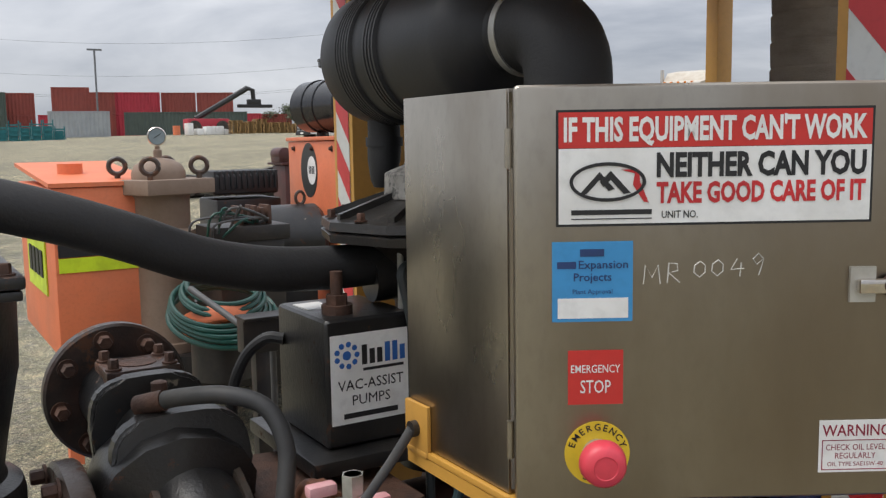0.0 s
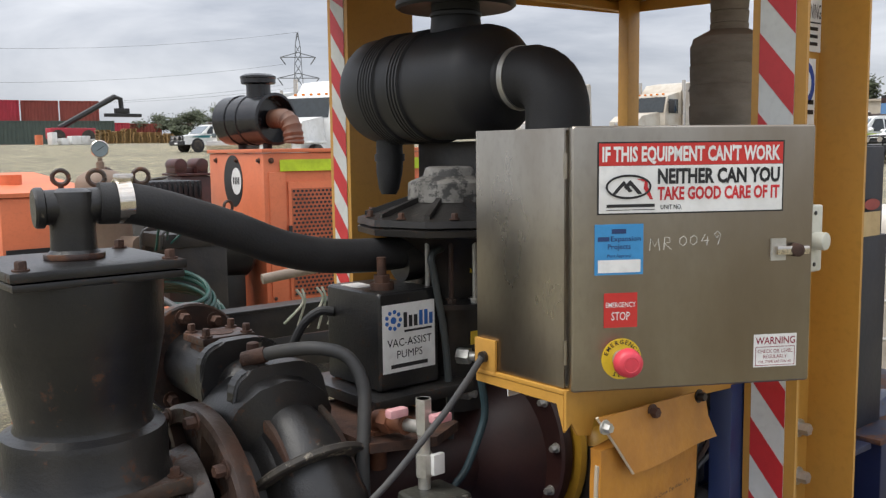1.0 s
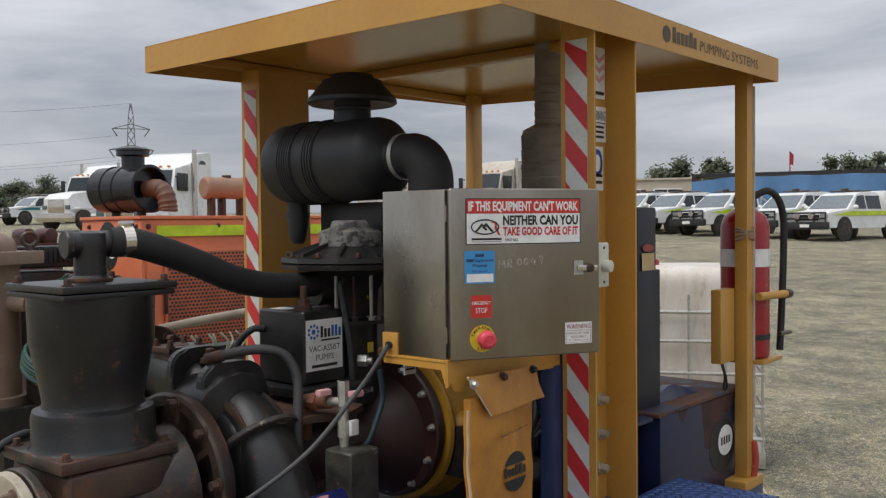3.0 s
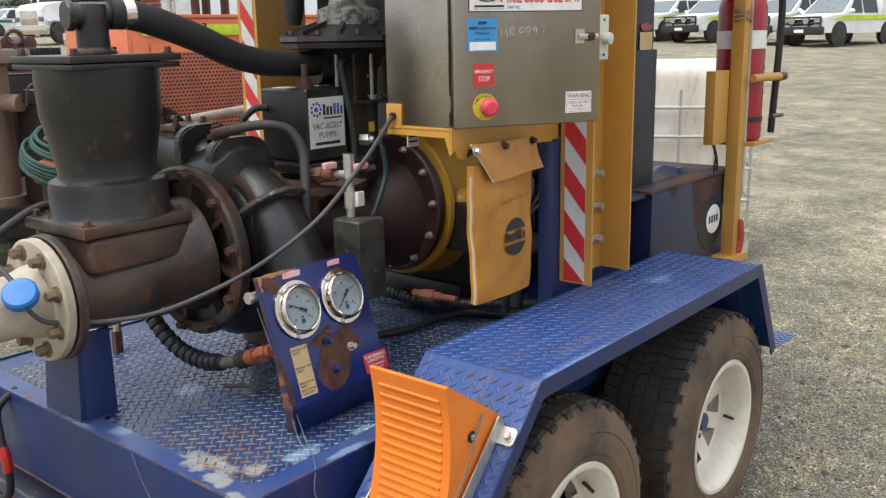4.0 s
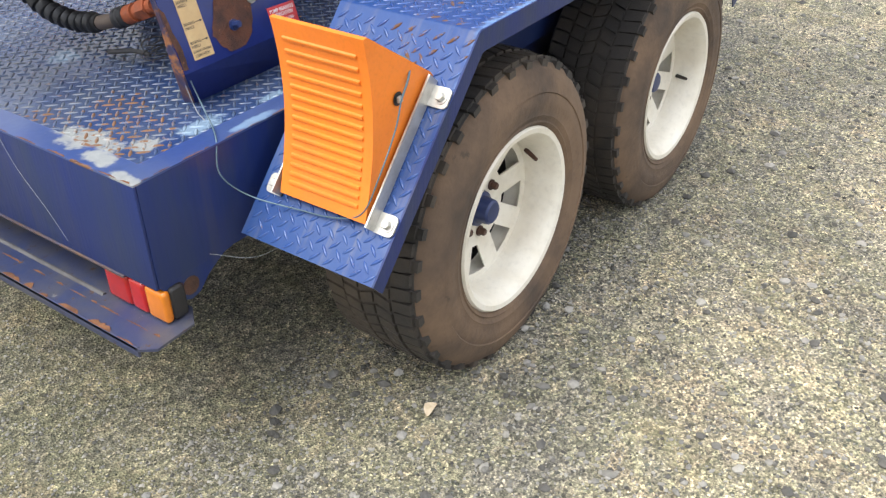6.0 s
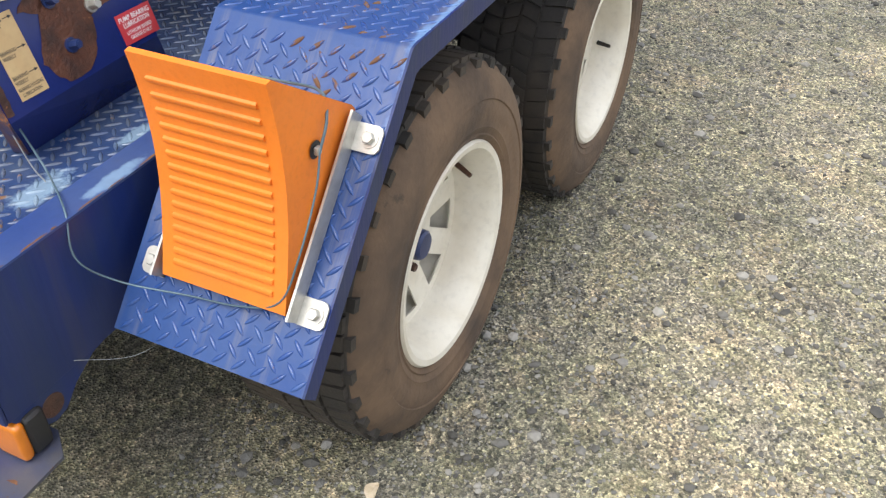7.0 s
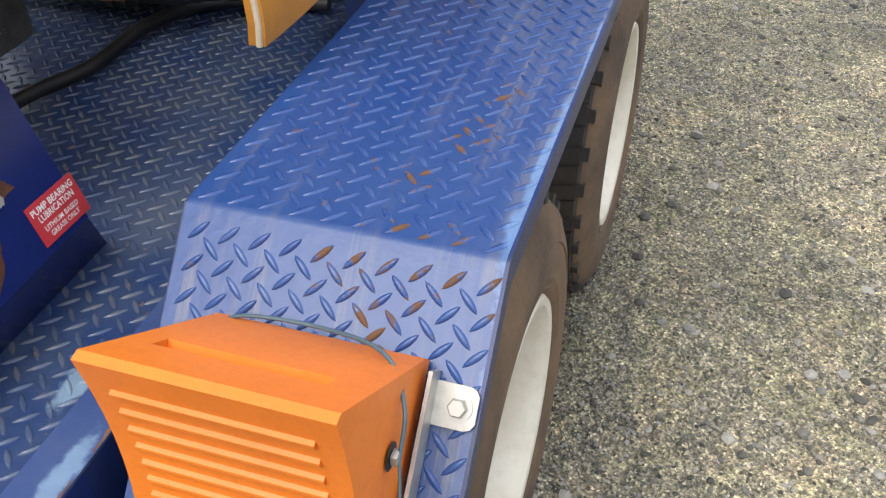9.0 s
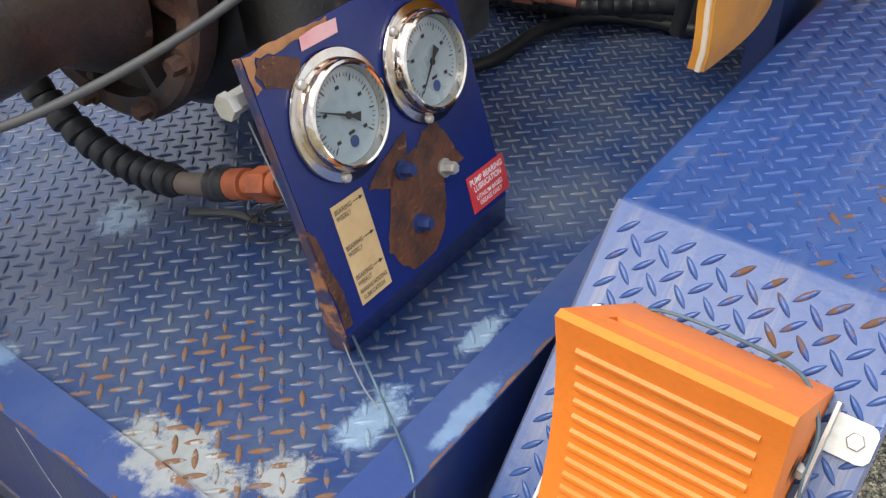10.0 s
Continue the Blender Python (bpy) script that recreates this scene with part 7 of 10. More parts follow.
    vh = thing("vacuum_hose", (-0.2, 1.63, 1.2), "thin black hose bending in behind the suction flange", "hose")
    bm = bmnew()
    tube(bm, spline([(-0.42, 1.66, 1.09), (-0.30, 1.63, 1.145), (-0.226, 1.62, 1.189), (-0.131, 1.62, 1.233), (-0.068, 1.62, 1.236), (0.0, 1.61, 1.222)], 8), 0.0125, 12)
    part("hose", bm, M_RUBBER, vh)
    bm = bmnew()
    rod(bm, (-0.052, 1.618, 1.234), (-0.018, 1.613, 1.227), 0.0165, 12)
    part("ferrule", bm, M_RUST, vh)
    tl = thing("trailer_lead", (-0.24, 1.76, 0.45), "black trailer lead with a red sleeve hanging behind the skirt", "cable")
    lead = spline([(-0.17, 1.78, 0.700), (-0.235, 1.765, 0.665), (-0.26, 1.715, 0.609), (-0.26, 1.690, 0.518), (-0.255, 1.715, 0.43), (-0.26, 1.775, 0.40), (-0.26, 1.83, 0.46), (-0.25, 1.86, 0.58), (-0.20, 1.87, 0.69)], 8)
    bm = bmnew()
    tube(bm, lead, 0.0115, 12)
    part("cable", bm, M_RUBBER, tl)
    bm = bmnew()
    tube(bm, lead[19:26], 0.0145, 12)
    part("sleeve", bm, M_TAILRED, tl, "red sleeve")
    # bundle of hoses along the deck under the engine
    runs = (([(0.98, 1.66, 0.78), (1.05, 1.56, 0.76), (1.07, 1.44, 0.755), (1.06, 1.33, 0.75), (1.10, 1.22, 0.74), (1.16, 1.12, 0.735), (1.22, 0.95, 0.73)], 0.022),
            ([(0.50, 1.42, 0.712), (0.66, 1.28, 0.715), (0.777, 1.235, 0.715), (0.87, 1.20, 0.715), (1.02, 1.19, 0.72), (1.14, 1.13, 0.72), (1.19, 1.0, 0.72), (1.20, 0.90, 0.72)], 0.013),
            ([(1.02, 1.24, 0.79), (1.06, 1.14, 0.77), (1.15, 1.04, 0.765), (1.24, 0.92, 0.76)], 0.018))
    for k, (pts, r) in enumerate(runs):
        bm = bmnew()
        tube(bm, spline(pts, 16), (lambda f, r=r: r * (1 + 0.1 * math.sin(f * 190))) if k != 1 else r, 12)
        single("deck_hose", bm, M_PLASTIC, "black corrugated hose running along the deck", "hose", "hoses on the deck")
    fit_mat = mat("salmon_fitting", (0.42, 0.16, 0.10), 0.6, rust=0.2)
    bm = bmnew()
    rod(bm, (0.99, 1.28, 0.80), (1.005, 1.17, 0.80), 0.015, 12)
    rod(bm, (0.99, 1.24, 0.80), (1.0, 1.20, 0.80), 0.021, 6)
    rod(bm, (1.005, 1.17, 0.80), (1.012, 1.11, 0.80), 0.011, 12)
    single("hose_end", bm, fit_mat, "salmon-red hose fitting among the deck hoses", "fitting")


build_hoses()


def build_vac():
    vt = thing("vacuum_tank", (0.69, 1.45, 1.26), "black steel vacuum tank with a white printed label", "tank")
    bm = bmnew()
    solid(bm, 0.600, 0.770, 1.346, 1.56, 1.29, 1.512, 0.012, seg=3)
    part("body", bm, M_BLACKP, vt)
    bm = bmnew()
    solid(bm, 0.555, 0.835, 1.30, 1.61, 1.262, 1.288, 0.004)
    part("base_plate", bm, M_BLACKP, vt)
    pl = Plate((0.608, 1.346, 1.331), (1, 0, 0), (0, 0, 1))
    bm = bmnew()
    pl.slab(bm, 0, 0.147, 0, 0.154, 0.0004, 0.0008)
    lab = part("label", bm, M_WHITE, vt, "white pump maker's label")
    bm = bmnew()
    pl.words(bm, "VAC-ASSIST", 0.0745, 0.058, 0.0185, 0.125, 0.0016, align="CENTER", bold=0.005)
    pl.words(bm, "PUMPS", 0.0745, 0.031, 0.0185, 0.072, 0.0016, align="CENTER")
    pl.slab(bm, 0.022, 0.125, 0.009, 0.018, 0.0013, 0.0003)
    pl.slab(bm, 0.060, 0.138, 0.088, 0.093, 0.0013, 0.0003)
    for k, hgt in enumerate((0.034, 0.026, 0.026)):
        pl.slab(bm, 0.058 + k * 0.0145, 0.068 + k * 0.0145, 0.099, 0.099 + hgt, 0.0013, 0.0003)
    part("print", bm, M_INK, lab)
    bm = bmnew()
    for k in range(9):
        a = 2 * math.pi * k / 9
        pl.disc(bm, 0.03 + 0.019 * math.cos(a), 0.118 + 0.019 * math.sin(a), 0.005, 0.0013, 0.0003, n=8)
    pl.disc(bm, 0.03, 0.118, 0.008, 0.0013, 0.0003, n=12)
    blue_print = mat("blue_print", (0.03, 0.13, 0.42), 0.5)
    part("logo", bm, blue_print, lab, "blue wheel mark")
    bm = bmnew()
    for k, hgt in enumerate((0.034, 0.034, 0.026)):
        pl.slab(bm, 0.102 + k * 0.0145, 0.112 + k * 0.0145, 0.099, 0.099 + hgt, 0.0013, 0.0003)
    part("print", bm, blue_print, lab, "blue print bars")
    bm = bmnew()
    solid(bm, 0.615, 0.665, 1.45, 1.52, 1.512, 1.5135)
    part("sticker", bm, M_WHITE, vt)
    bm = bmnew()
    rod(bm, (0.648, 1.40, 1.512), (0.648, 1.40, 1.528), 0.027, 20)
    rod(bm, (0.648, 1.40, 1.528), (0.648, 1.40, 1.545), 0.020, 6)
    rod(bm, (0.648, 1.40, 1.545), (0.648, 1.40, 1.585), 0.011, 12)
    part("breather", bm, M_RUST, vt)
    bm = bmnew()
    tube(bm, spline([(0.60, 1.53, 1.45), (0.57, 1.55, 1.45), (0.54, 1.58, 1.41), (0.52, 1.60, 1.33), (0.52, 1.6, 1.2)], 6), 0.011, 10)
    part("side_hose", bm, M_RUBBER, vt)

    dp = thing("diaphragm_pump", (0.88, 1.44, 1.20), "black cast diaphragm air pump with a ribbed round cover", "pump")
    c = Vector((0.875, 1.43, 0))
    bm = bmnew()
    lathe(bm, c + Vector((0, 0, 1.20)), c + Vector((0, 0, 2)), [(0, 0.085), (0.30, 0.085), (0.36, 0.09), (0.40, 0.12), (0.43, 0.15)], 40)
    part("body", bm, M_DARK, dp)
    bm = bmnew()
    lathe(bm, c + Vector((0, 0, 1.625)), c + Vector((0, 0, 2)), [(0, 0.15), (0.002, 0.195), (0.006, 0.222), (0.020, 0.224), (0.024, 0.216), (0.027, 0.224), (0.042, 0.222), (0.046, 0.205), (0.048, 0.19), (0.072, 0.115), (0.078, 0.10)], 10)
    disc = part("disc", bm, M_BLACKP, dp)
    for k in range(10):
        a = 2 * math.pi * k / 10
        d, e = Vector((math.cos(a), math.sin(a), 0)), Vector((-math.sin(a), math.cos(a), 0)) * 0.006
        bm = bmnew()
        z = Vector((0, 0, 1.668))
        extrude(bm, [c + z + d * 0.10 - e, c + z + d * 0.205 - e, c + z + d * 0.205 - e + Vector((0, 0, 0.012)), c + z + d * 0.10 - e + Vector((0, 0, 0.046))], e * 2)
        part("rib", bm, M_BLACKP, disc)
    bolts_round(disc, c + Vector((0, 0, 1.670)), (0, 0, 1), 0.200, 10, 0.008, M_RUST, 0.3, 0.012)
    bm = bmnew()
    lathe(bm, c + Vector((0, 0, 1.700)), c + Vector((0, 0, 2)), [(0, 0.098), (0.002, 0.102), (0.046, 0.100), (0.050, 0.094), (0.062, 0.064), (0.080, 0.058), (0.084, 0.05), (0.085, 0.0)], 32)
    part("cap", bm, mat("flaking_grey_paint", (0.24, 0.23, 0.21), 0.6, col2=(0.12, 0.112, 0.10), amount=0.48, scale=14, bump=0.2, worn=0.24, worn_col=(0.02, 0.02, 0.02)), dp, "flaking grey-white cap")
    for k in range(6):
        a = radians(205 + 26 * k)
        p = c + Vector((0.125 * math.cos(a), 0.125 * math.sin(a), 1.47))
        bm = bmnew()
        rod(bm, p, p + Vector((0, 0, 0.155)), 0.006, 8)
        hexnut(bm, p + Vector((0, 0, 0.012)), (0, 0, -1), 0.011, 0.012)
        part("tie_bolt", bm, M_RUSTY if k % 2 else M_GALV, dp)
    bm = bmnew()
    lathe(bm, c + Vector((0, 0, 1.455)), c + Vector((0, 0, 2)), [(0, 0.09), (0.002, 0.142), (0.014, 0.144), (0.018, 0.09)], 40)
    part("lower_flange", bm, M_BLACKP, dp)
    for z, r in ((1.34, 0.020), (1.25, 0.015)):
        bm = bmnew()
        rod(bm, (0.83, 1.352, z), (0.845, 1.325, z), r, 6)
        rod(bm, (0.845, 1.325, z), (0.852, 1.312, z), r * 0.6, 12)
        part("plug", bm, M_GALV, dp, "dull steel pipe plug")
    bm = bmnew()
    rod(bm, (0.74, 1.46, 1.565), (0.90, 1.44, 1.575), 0.052, 24)
    part("inlet", bm, M_BLACKP, dp)
    bm = bmnew()
    solid(bm, 0.93, 0.936, 1.60, 1.72, 1.46, 1.60, 0.002)
    tab = part("side_plate", bm, M_DARK, dp)
    bm = bmnew()
    Plate((0.93, 1.66, 1.531), (0, -1, 0), (0, 0, 1)).disc(bm, 0, 0, 0.034, 0.0006, 0.0008, 0.034)
    part("sticker", bm, M_WHITE, tab, "round white sticker")
    for z, high in ((1.535, 0.045), (1.362, 0.032)):
        bm = bmnew()
        yp = Plate((0.862, 1.3435, z), (1, 0, 0), (0, 0, 1))
        yp.slab(bm, 0.0, 0.026, 0.0, high, 0.0006, 0.0008)
        part("label", bm, M_LYEL, dp, "small yellow label")


build_vac()


def build_air():
    ac = thing("air_cleaner", (0.95, 1.55, 1.82), "black plastic engine air cleaner with a rain cap and elbow", "air cleaner")
    x, z = 0.945, 1.984
    bm = bmnew()
    prof = [(0.0, 0.0), (0.0, 0.06), (0.015, 0.064), (0.03, 0.068), (0.05, 0.095), (0.075, 0.118), (0.10, 0.124), (0.235, 0.126)]
    for k in range(4):
        prof += [(0.240 + k * 0.013, 0.126), (0.243 + k * 0.013, 0.133), (0.249 + k * 0.013, 0.133), (0.252 + k * 0.013, 0.126)]
    prof += [(0.30, 0.128), (0.34, 0.128)]
    for k in range(6):
        prof += [(0.345 + k * 0.012, 0.128), (0.348 + k * 0.012, 0.134), (0.353 + k * 0.012, 0.134), (0.356 + k * 0.012, 0.128)]
    prof += [(0.425, 0.130), (0.49, 0.1285), (0.508, 0.122), (0.515, 0.108), (0.518, 0.06), (0.524, 0.0)]
    lathe(bm, (x, 1.255, z), (x, 1.84, z), [(h + (0.045 if h > 0.1 else 0), r * (1.08 if h > 0.04 else 1.0)) for h, r in prof], 56)
    part("canister", bm, M_PLASTIC, ac)
    bm = bmnew()
    lathe(bm, (x, 1.243, z), (x, 1.26, z), [(0, 0.070), (0, 0.0735), (0.016, 0.0735), (0.016, 0.07)], 36, closed=True)
    part("clamp", bm, M_GALV, ac, "steel hose clamp")
    bm = bmnew()
    pts = [(x, 1.27, z), (x, 1.235, z + 0.001)]
    for k in range(1, 9):
        a = radians(90 * k / 8)
        pts.append((x, 1.222 - 0.082 * math.sin(a), z - 0.082 * (1 - math.cos(a)) + 0.002))
    pts += [(x, 1.14, z - 0.16), (x, 1.14, 1.55)]
    tube(bm, pts, lambda f: 0.071, 32)
    part("elbow", bm, M_RUBBER, ac, "black rubber intake elbow")
    bm = bmnew()
    lathe(bm, (x + 0.015, 1.50, z + 0.09), (x + 0.015, 1.50, 3), [(-0.045, 0.094), (-0.01, 0.084), (0.02, 0.071), (0.045, 0.064), (0.070, 0.062), (0.075, 0.061), (0.078, 0.064), (0.086, 0.064), (0.090, 0.061), (0.13, 0.061)], 32)
    extrude(bm, [(x - 0.04, 1.44, z + 0.12), (x - 0.04, 1.44, z + 0.04), (x - 0.04, 1.33, z + 0.06), (x - 0.04, 1.38, z + 0.08)], (0.08, 0, 0))
    part("inlet_neck", bm, M_PLASTIC, ac)
    bm = bmnew()
    lathe(bm, (x + 0.015, 1.50, 2.170), (x + 0.015, 1.50, 3), [(0.012, 0.05), (0.0, 0.142), (0.006, 0.150), (0.018, 0.149), (0.030, 0.138), (0.072, 0.104), (0.080, 0.100), (0.084, 0.078), (0.100, 0.070), (0.104, 0.0)], 40)
    part("rain_cap", bm, M_PLASTIC, ac)
    bm = bmnew()
    rod(bm, (0.935, 1.755, 1.87), (0.935, 1.755, 1.79), 0.036, 20)
    rod(bm, (0.935, 1.755, 1.815), (0.935, 1.755, 1.795), 0.041, 20)
    lathe(bm, (0.935, 1.755, 1.795), (0.93, 1.755, 1.70), [(0, 0.037), (0.03, 0.036), (0.075, 0.028), (0.09, 0.02)], 20)
    part("dust_valve", bm, M_RUBBER, ac)
    bm = bmnew()
    solid(bm, 0.99, 1.05, 1.40, 1.70, 1.60, 1.845, 0.005)
    part("bracket", bm, M_DARK, ac)

    ex = thing("exhaust_stack", (1.51, 1.085, 1.55), "upright exhaust stack wrapped in grey woven lagging", "exhaust")
    bm = bmnew()
    prof = [(0, 0.09)]
    for k in range(11):
        prof += [(0.05 * k + 0.004, 0.094), (0.05 * k + 0.046, 0.0955), (0.05 * k + 0.05, 0.092)]
    prof += [(0.565, 0.088), (0.585, 0.05)]
    lathe(bm, (1.512, 1.085, 1.53), (1.512, 1.085, 3), prof, 36)
    part("lagging", bm, M_LAGGING, ex)
    bm = bmnew()
    prof = []
    for k in range(6):
        prof += [(0.03 * k, 0.046), (0.03 * k + 0.025, 0.048), (0.03 * k + 0.028, 0.044)]
    prof += [(0.2, 0.046), (0.36, 0.044)]
    lathe(bm, (1.512, 1.085, 2.105), (1.512, 1.085, 3), prof, 28)
    part("pipe", bm, M_LAGGING, ex)

    en = thing("diesel_engine", (1.25, 1.41, DECK), "grimy dark diesel engine with a yellow bell housing", "engine")
    bm = bmnew()
    lathe(bm, (1.03, AY - 0.02, 1.10), (1.3, AY - 0.02, 1.10), [(0, 0.23), (0.002, 0.252), (0.014, 0.258), (0.024, 0.252), (0.034, 0.238), (0.075, 0.250), (0.14, 0.285), (0.17, 0.29), (0.19, 0.27)], 48)
    ball(bm, (1.115, 1.175, 1.09), 0.062, 0.075, 0.075, 20, 14)
    part("bell_housing", bm, M_YELLOWDK, en, "yellow painted bell housing")
    bm = bmnew()
    solid(bm, 1.15, 1.47, 1.16, 1.66, 0.80, 1.45, 0.03)
    solid(bm, 1.10, 1.44, 1.24, 1.58, 1.45, 1.60, 0.03)
    solid(bm, 1.05, 1.13, 1.02, 1.2, 0.95, 1.12, 0.02)
    part("block", bm, M_DARK, en)
    bm = bmnew()
    lathe(bm, (1.16, 1.03, 0.93), (1.42, 1.03, 0.93), [(0, 0.03), (0.0, 0.055), (0.01, 0.06), (0.17, 0.06), (0.175, 0.045), (0.26, 0.045), (0.262, 0.02)], 24)
    part("starter_motor", bm, M_DARK, en)
    bm = bmnew()
    lathe(bm, (1.30, 1.02, 1.26), (1.44, 1.02, 1.26), [(0, 0.03), (0.0, 0.07), (0.02, 0.078), (0.11, 0.078), (0.13, 0.065), (0.14, 0.02)], 24)
    part("alternator", bm, M_DARK, en)
    for k in range(2):
        bm = bmnew()
        rod(bm, (1.20 + 0.13 * k, 1.06, 1.00), (1.20 + 0.13 * k, 1.06, 1.15), 0.042, 20, 0.004)
        part("filter", bm, M_BLACKP if k else mat("filter_canister", (0.20, 0.20, 0.19), 0.4, col2=(0.10, 0.09, 0.08), scale=12), en, "spin-on filter canister")
    for k in range(4):
        bm = bmnew()
        solid(bm, 1.17 + 0.075 * k, 1.225 + 0.075 * k, 1.09, 1.16, 1.33, 1.42, 0.008)
        part("manifold_port", bm, M_RUST, en)
    bm = bmnew()
    solid(bm, 1.16, 1.46, 1.055, 1.10, 1.34, 1.41, 0.012)
    part("exhaust_manifold", bm, M_RUST, en, "rusted exhaust manifold")
    for k in range(4):
        bm = bmnew()
        x0 = 1.19 + 0.07 * k
        tube(bm, spline([(x0, 1.08, 1.24), (x0 + 0.02, 0.99, 1.20 - 0.02 * k), (1.16, 0.95, 1.05), (1.12 + 0.02 * k, 0.97, 0.90)], 6), 0.006, 8)
        part("fuel_line", bm, M_CABLE if k % 2 else M_RUST, en)
    bm = bmnew()
    solid(bm, 1.24, 1.62, 0.98, 1.05, DECK - 0.005, 0.79, 0.004)
    part("cradle_rail", bm, M_BLUE, en, "blue engine cradle rail")
    bm = bmnew()
    solid(bm, 1.13, 1.45, 1.19, 1.63, 0.71, 0.81, 0.03)
    part("sump", bm, M_DARK, en)
    for y in (1.10, 1.70):
        bm = bmnew()
        solid(bm, 1.22, 1.46, y, y + 0.07, DECK - 0.004, 0.82, 0.005)
        part("mount", bm, M_BLUE, en)
    bm = bmnew()
    tube(bm, spline([(1.05, 0.98, 1.35), (1.12, 0.92, 1.2), (1.1, 0.9, 1.0), (1.06, 0.9, 0.8)], 8), 0.022, 12)
    tube(bm, spline([(0.98, 0.92, 1.38), (1.0, 0.86, 1.25), (0.97, 0.86, 1.05), (1.0, 0.9, 0.8)], 8), 0.014, 12)
    part("hose", bm, M_RUBBER, en)
    rad = thing("radiator", (1.69, 1.35, 1.1165), "dark blue-black radiator shroud at the engine's front", "radiator")
    bm = bmnew()
    solid(bm, 1.63, 1.765, 0.80, 1.95, 1.1165, 1.82, 0.006)
    solid(bm, 1.62, 1.785, 0.795, 0.85, 1.1165, 1.60, 0.004)
    part("shroud", bm, mat("dark_shroud", (0.012, 0.014, 0.024), 0.5, col2=(0.03, 0.03, 0.035), scale=5, rust=0.1), rad)
    bm = bmnew()
    pl = Plate((1.65, 0.795, 1.60), (1, 0, 0), (0, 0, 1))
    pl.slab(bm, 0.0, 0.09, 0, 0.06, 0.0005, 0.001)
    part("label", bm, M_PAPER, rad, "small faded hazard label")
    bm = bmnew()
    pl.disc(bm, 0.045, 0.078, 0.014, 0.0005, 0.001, 0.04)
    part("label", bm, mat("faded_red_label", (0.35, 0.06, 0.05), 0.5), rad)


build_air()


def build_front():
    tk = thing("fuel_tank", (1.98, 1.0, DECK), "dark blue steel tank box with rusty top and round sticker", "tank")
    bm = bmnew()
    solid(bm, 1.64, 2.33, 0.722, 1.35, DECK + 0.001, 1.10, 0.006)
    part("body", bm, mat("dark_navy_paint", (0.009, 0.016, 0.062), 0.36, col2=(0.014, 0.016, 0.035), scale=3.5, rust=0.42, rust_scale=4, rust_col=(0.06, 0.025, 0.015), bump=0.08), tk)
    bm = bmnew()
    solid(bm, 1.62, 2.34, 0.716, 1.36, 1.102, 1.116, 0.003)
    part("top", bm, mat("rusty_tank_top", (0.02, 0.022, 0.05), 0.6, rust=0.85, rust_scale=5, rust_col=(0.075, 0.033, 0.018)), tk, "rust-streaked top plate")
    tank_rust = mat("dark_red_tank_rust", (0.075, 0.026, 0.016), 0.8, col2=(0.028, 0.014, 0.014), amount=0.5, scale=9, bump=0.4, bump_scale=60)
    for patch in ([(1.965, 1.0985), (1.975, 1.05), (1.985, 0.99), (2.00, 0.925), (2.04, 0.915), (2.065, 0.955), (2.09, 0.99), (2.13, 1.015), (2.155, 1.04), (2.19, 1.03), (2.235, 1.055), (2.27, 1.03), (2.30, 1.04), (2.325, 1.0985)], [(1.78, 1.0985), (1.79, 1.075), (1.81, 1.055), (1.83, 1.078), (1.85, 1.0985)]):
        bm = bmnew()
        extrude(bm, [(x, 0.7214, z) for x, z in patch], (0, 0.004, 0))
        part("rust_patch", bm, tank_rust, tk, "dark red rust where the paint has gone")
    rnd = random.Random(31)
    bm = bmnew()
    rows = []
    for k in range(13):
        f = k / 12
        x, h = 1.74 + 0.36 * f, 0.012 + 0.030 * math.sin(math.pi * f) ** 2 + rnd.uniform(0, 0.006)
        rows.append([bm.verts.new((x, 0.80 + rnd.uniform(-0.006, 0.006), 1.118)), bm.verts.new((x, 0.82, 1.118 + h)), bm.verts.new((x, 0.865 + rnd.uniform(-0.012, 0.012), 1.120 + h * 0.8))])
    for r0, r1 in zip(rows, rows[1:]):
        for k in range(2):
            bm.faces.new((r0[k], r1[k], r1[k + 1], r0[k + 1]))
    bmesh.ops.solidify(bm, geom=bm.faces[:], thickness=-0.003)
    part("torn_plate", bm, M_BUMPER, tk, "torn and curled strip of plate")
    pl = Plate((2.147, 0.722, 0.912), (1, 0, 0), (0, 0, 1))
    bm = bmnew()
    pl.disc(bm, 0.0, 0.0, 0.10, 0.0006, 0.001, 0.115)
    part("dark_disc", bm, M_INK, tk)
    bm = bmnew()
    pl.disc(bm, 0.025, 0.015, 0.058, 0.002, 0.0008, 0.066)
    st = part("sticker", bm, M_WHITE, tk, "round white sticker")
    bm = bmnew()
    for k in range(4):
        pl.slab(bm, -0.018 + k * 0.023, -0.003 + k * 0.023, 0.0, 0.03, 0.003, 0.0003)
    part("print", bm, M_INK, st)
    bm = bmnew()
    pl.slab(bm, 0.112, 0.176, 0.058, 0.165, 0.0024, 0.001)
    part("label", bm, mat("pale_green_label", (0.33, 0.60, 0.47), 0.5), tk, "pale green label")
    bm = bmnew()
    for k in range(4):
        pl.slab(bm, 0.120, 0.168 - 0.008 * (k % 2), 0.068 + 0.012 * k, 0.075 + 0.012 * k, 0.0036, 0.0003)
    part("print", bm, M_TEAL, tk)
    bx = thing("battery_box", (1.53, 1.0, DECK), "dark blue battery box with a lipped lid", "battery box")
    bm = bmnew()
    solid(bm, 1.42, 1.612, 0.79, 1.30, DECK + 0.001, 1.09, 0.005)
    part("body", bm, M_BLUE, bx)
    bm = bmnew()
    solid(bm, 1.41, 1.615, 0.735, 1.31, 1.092, 1.107, 0.003)
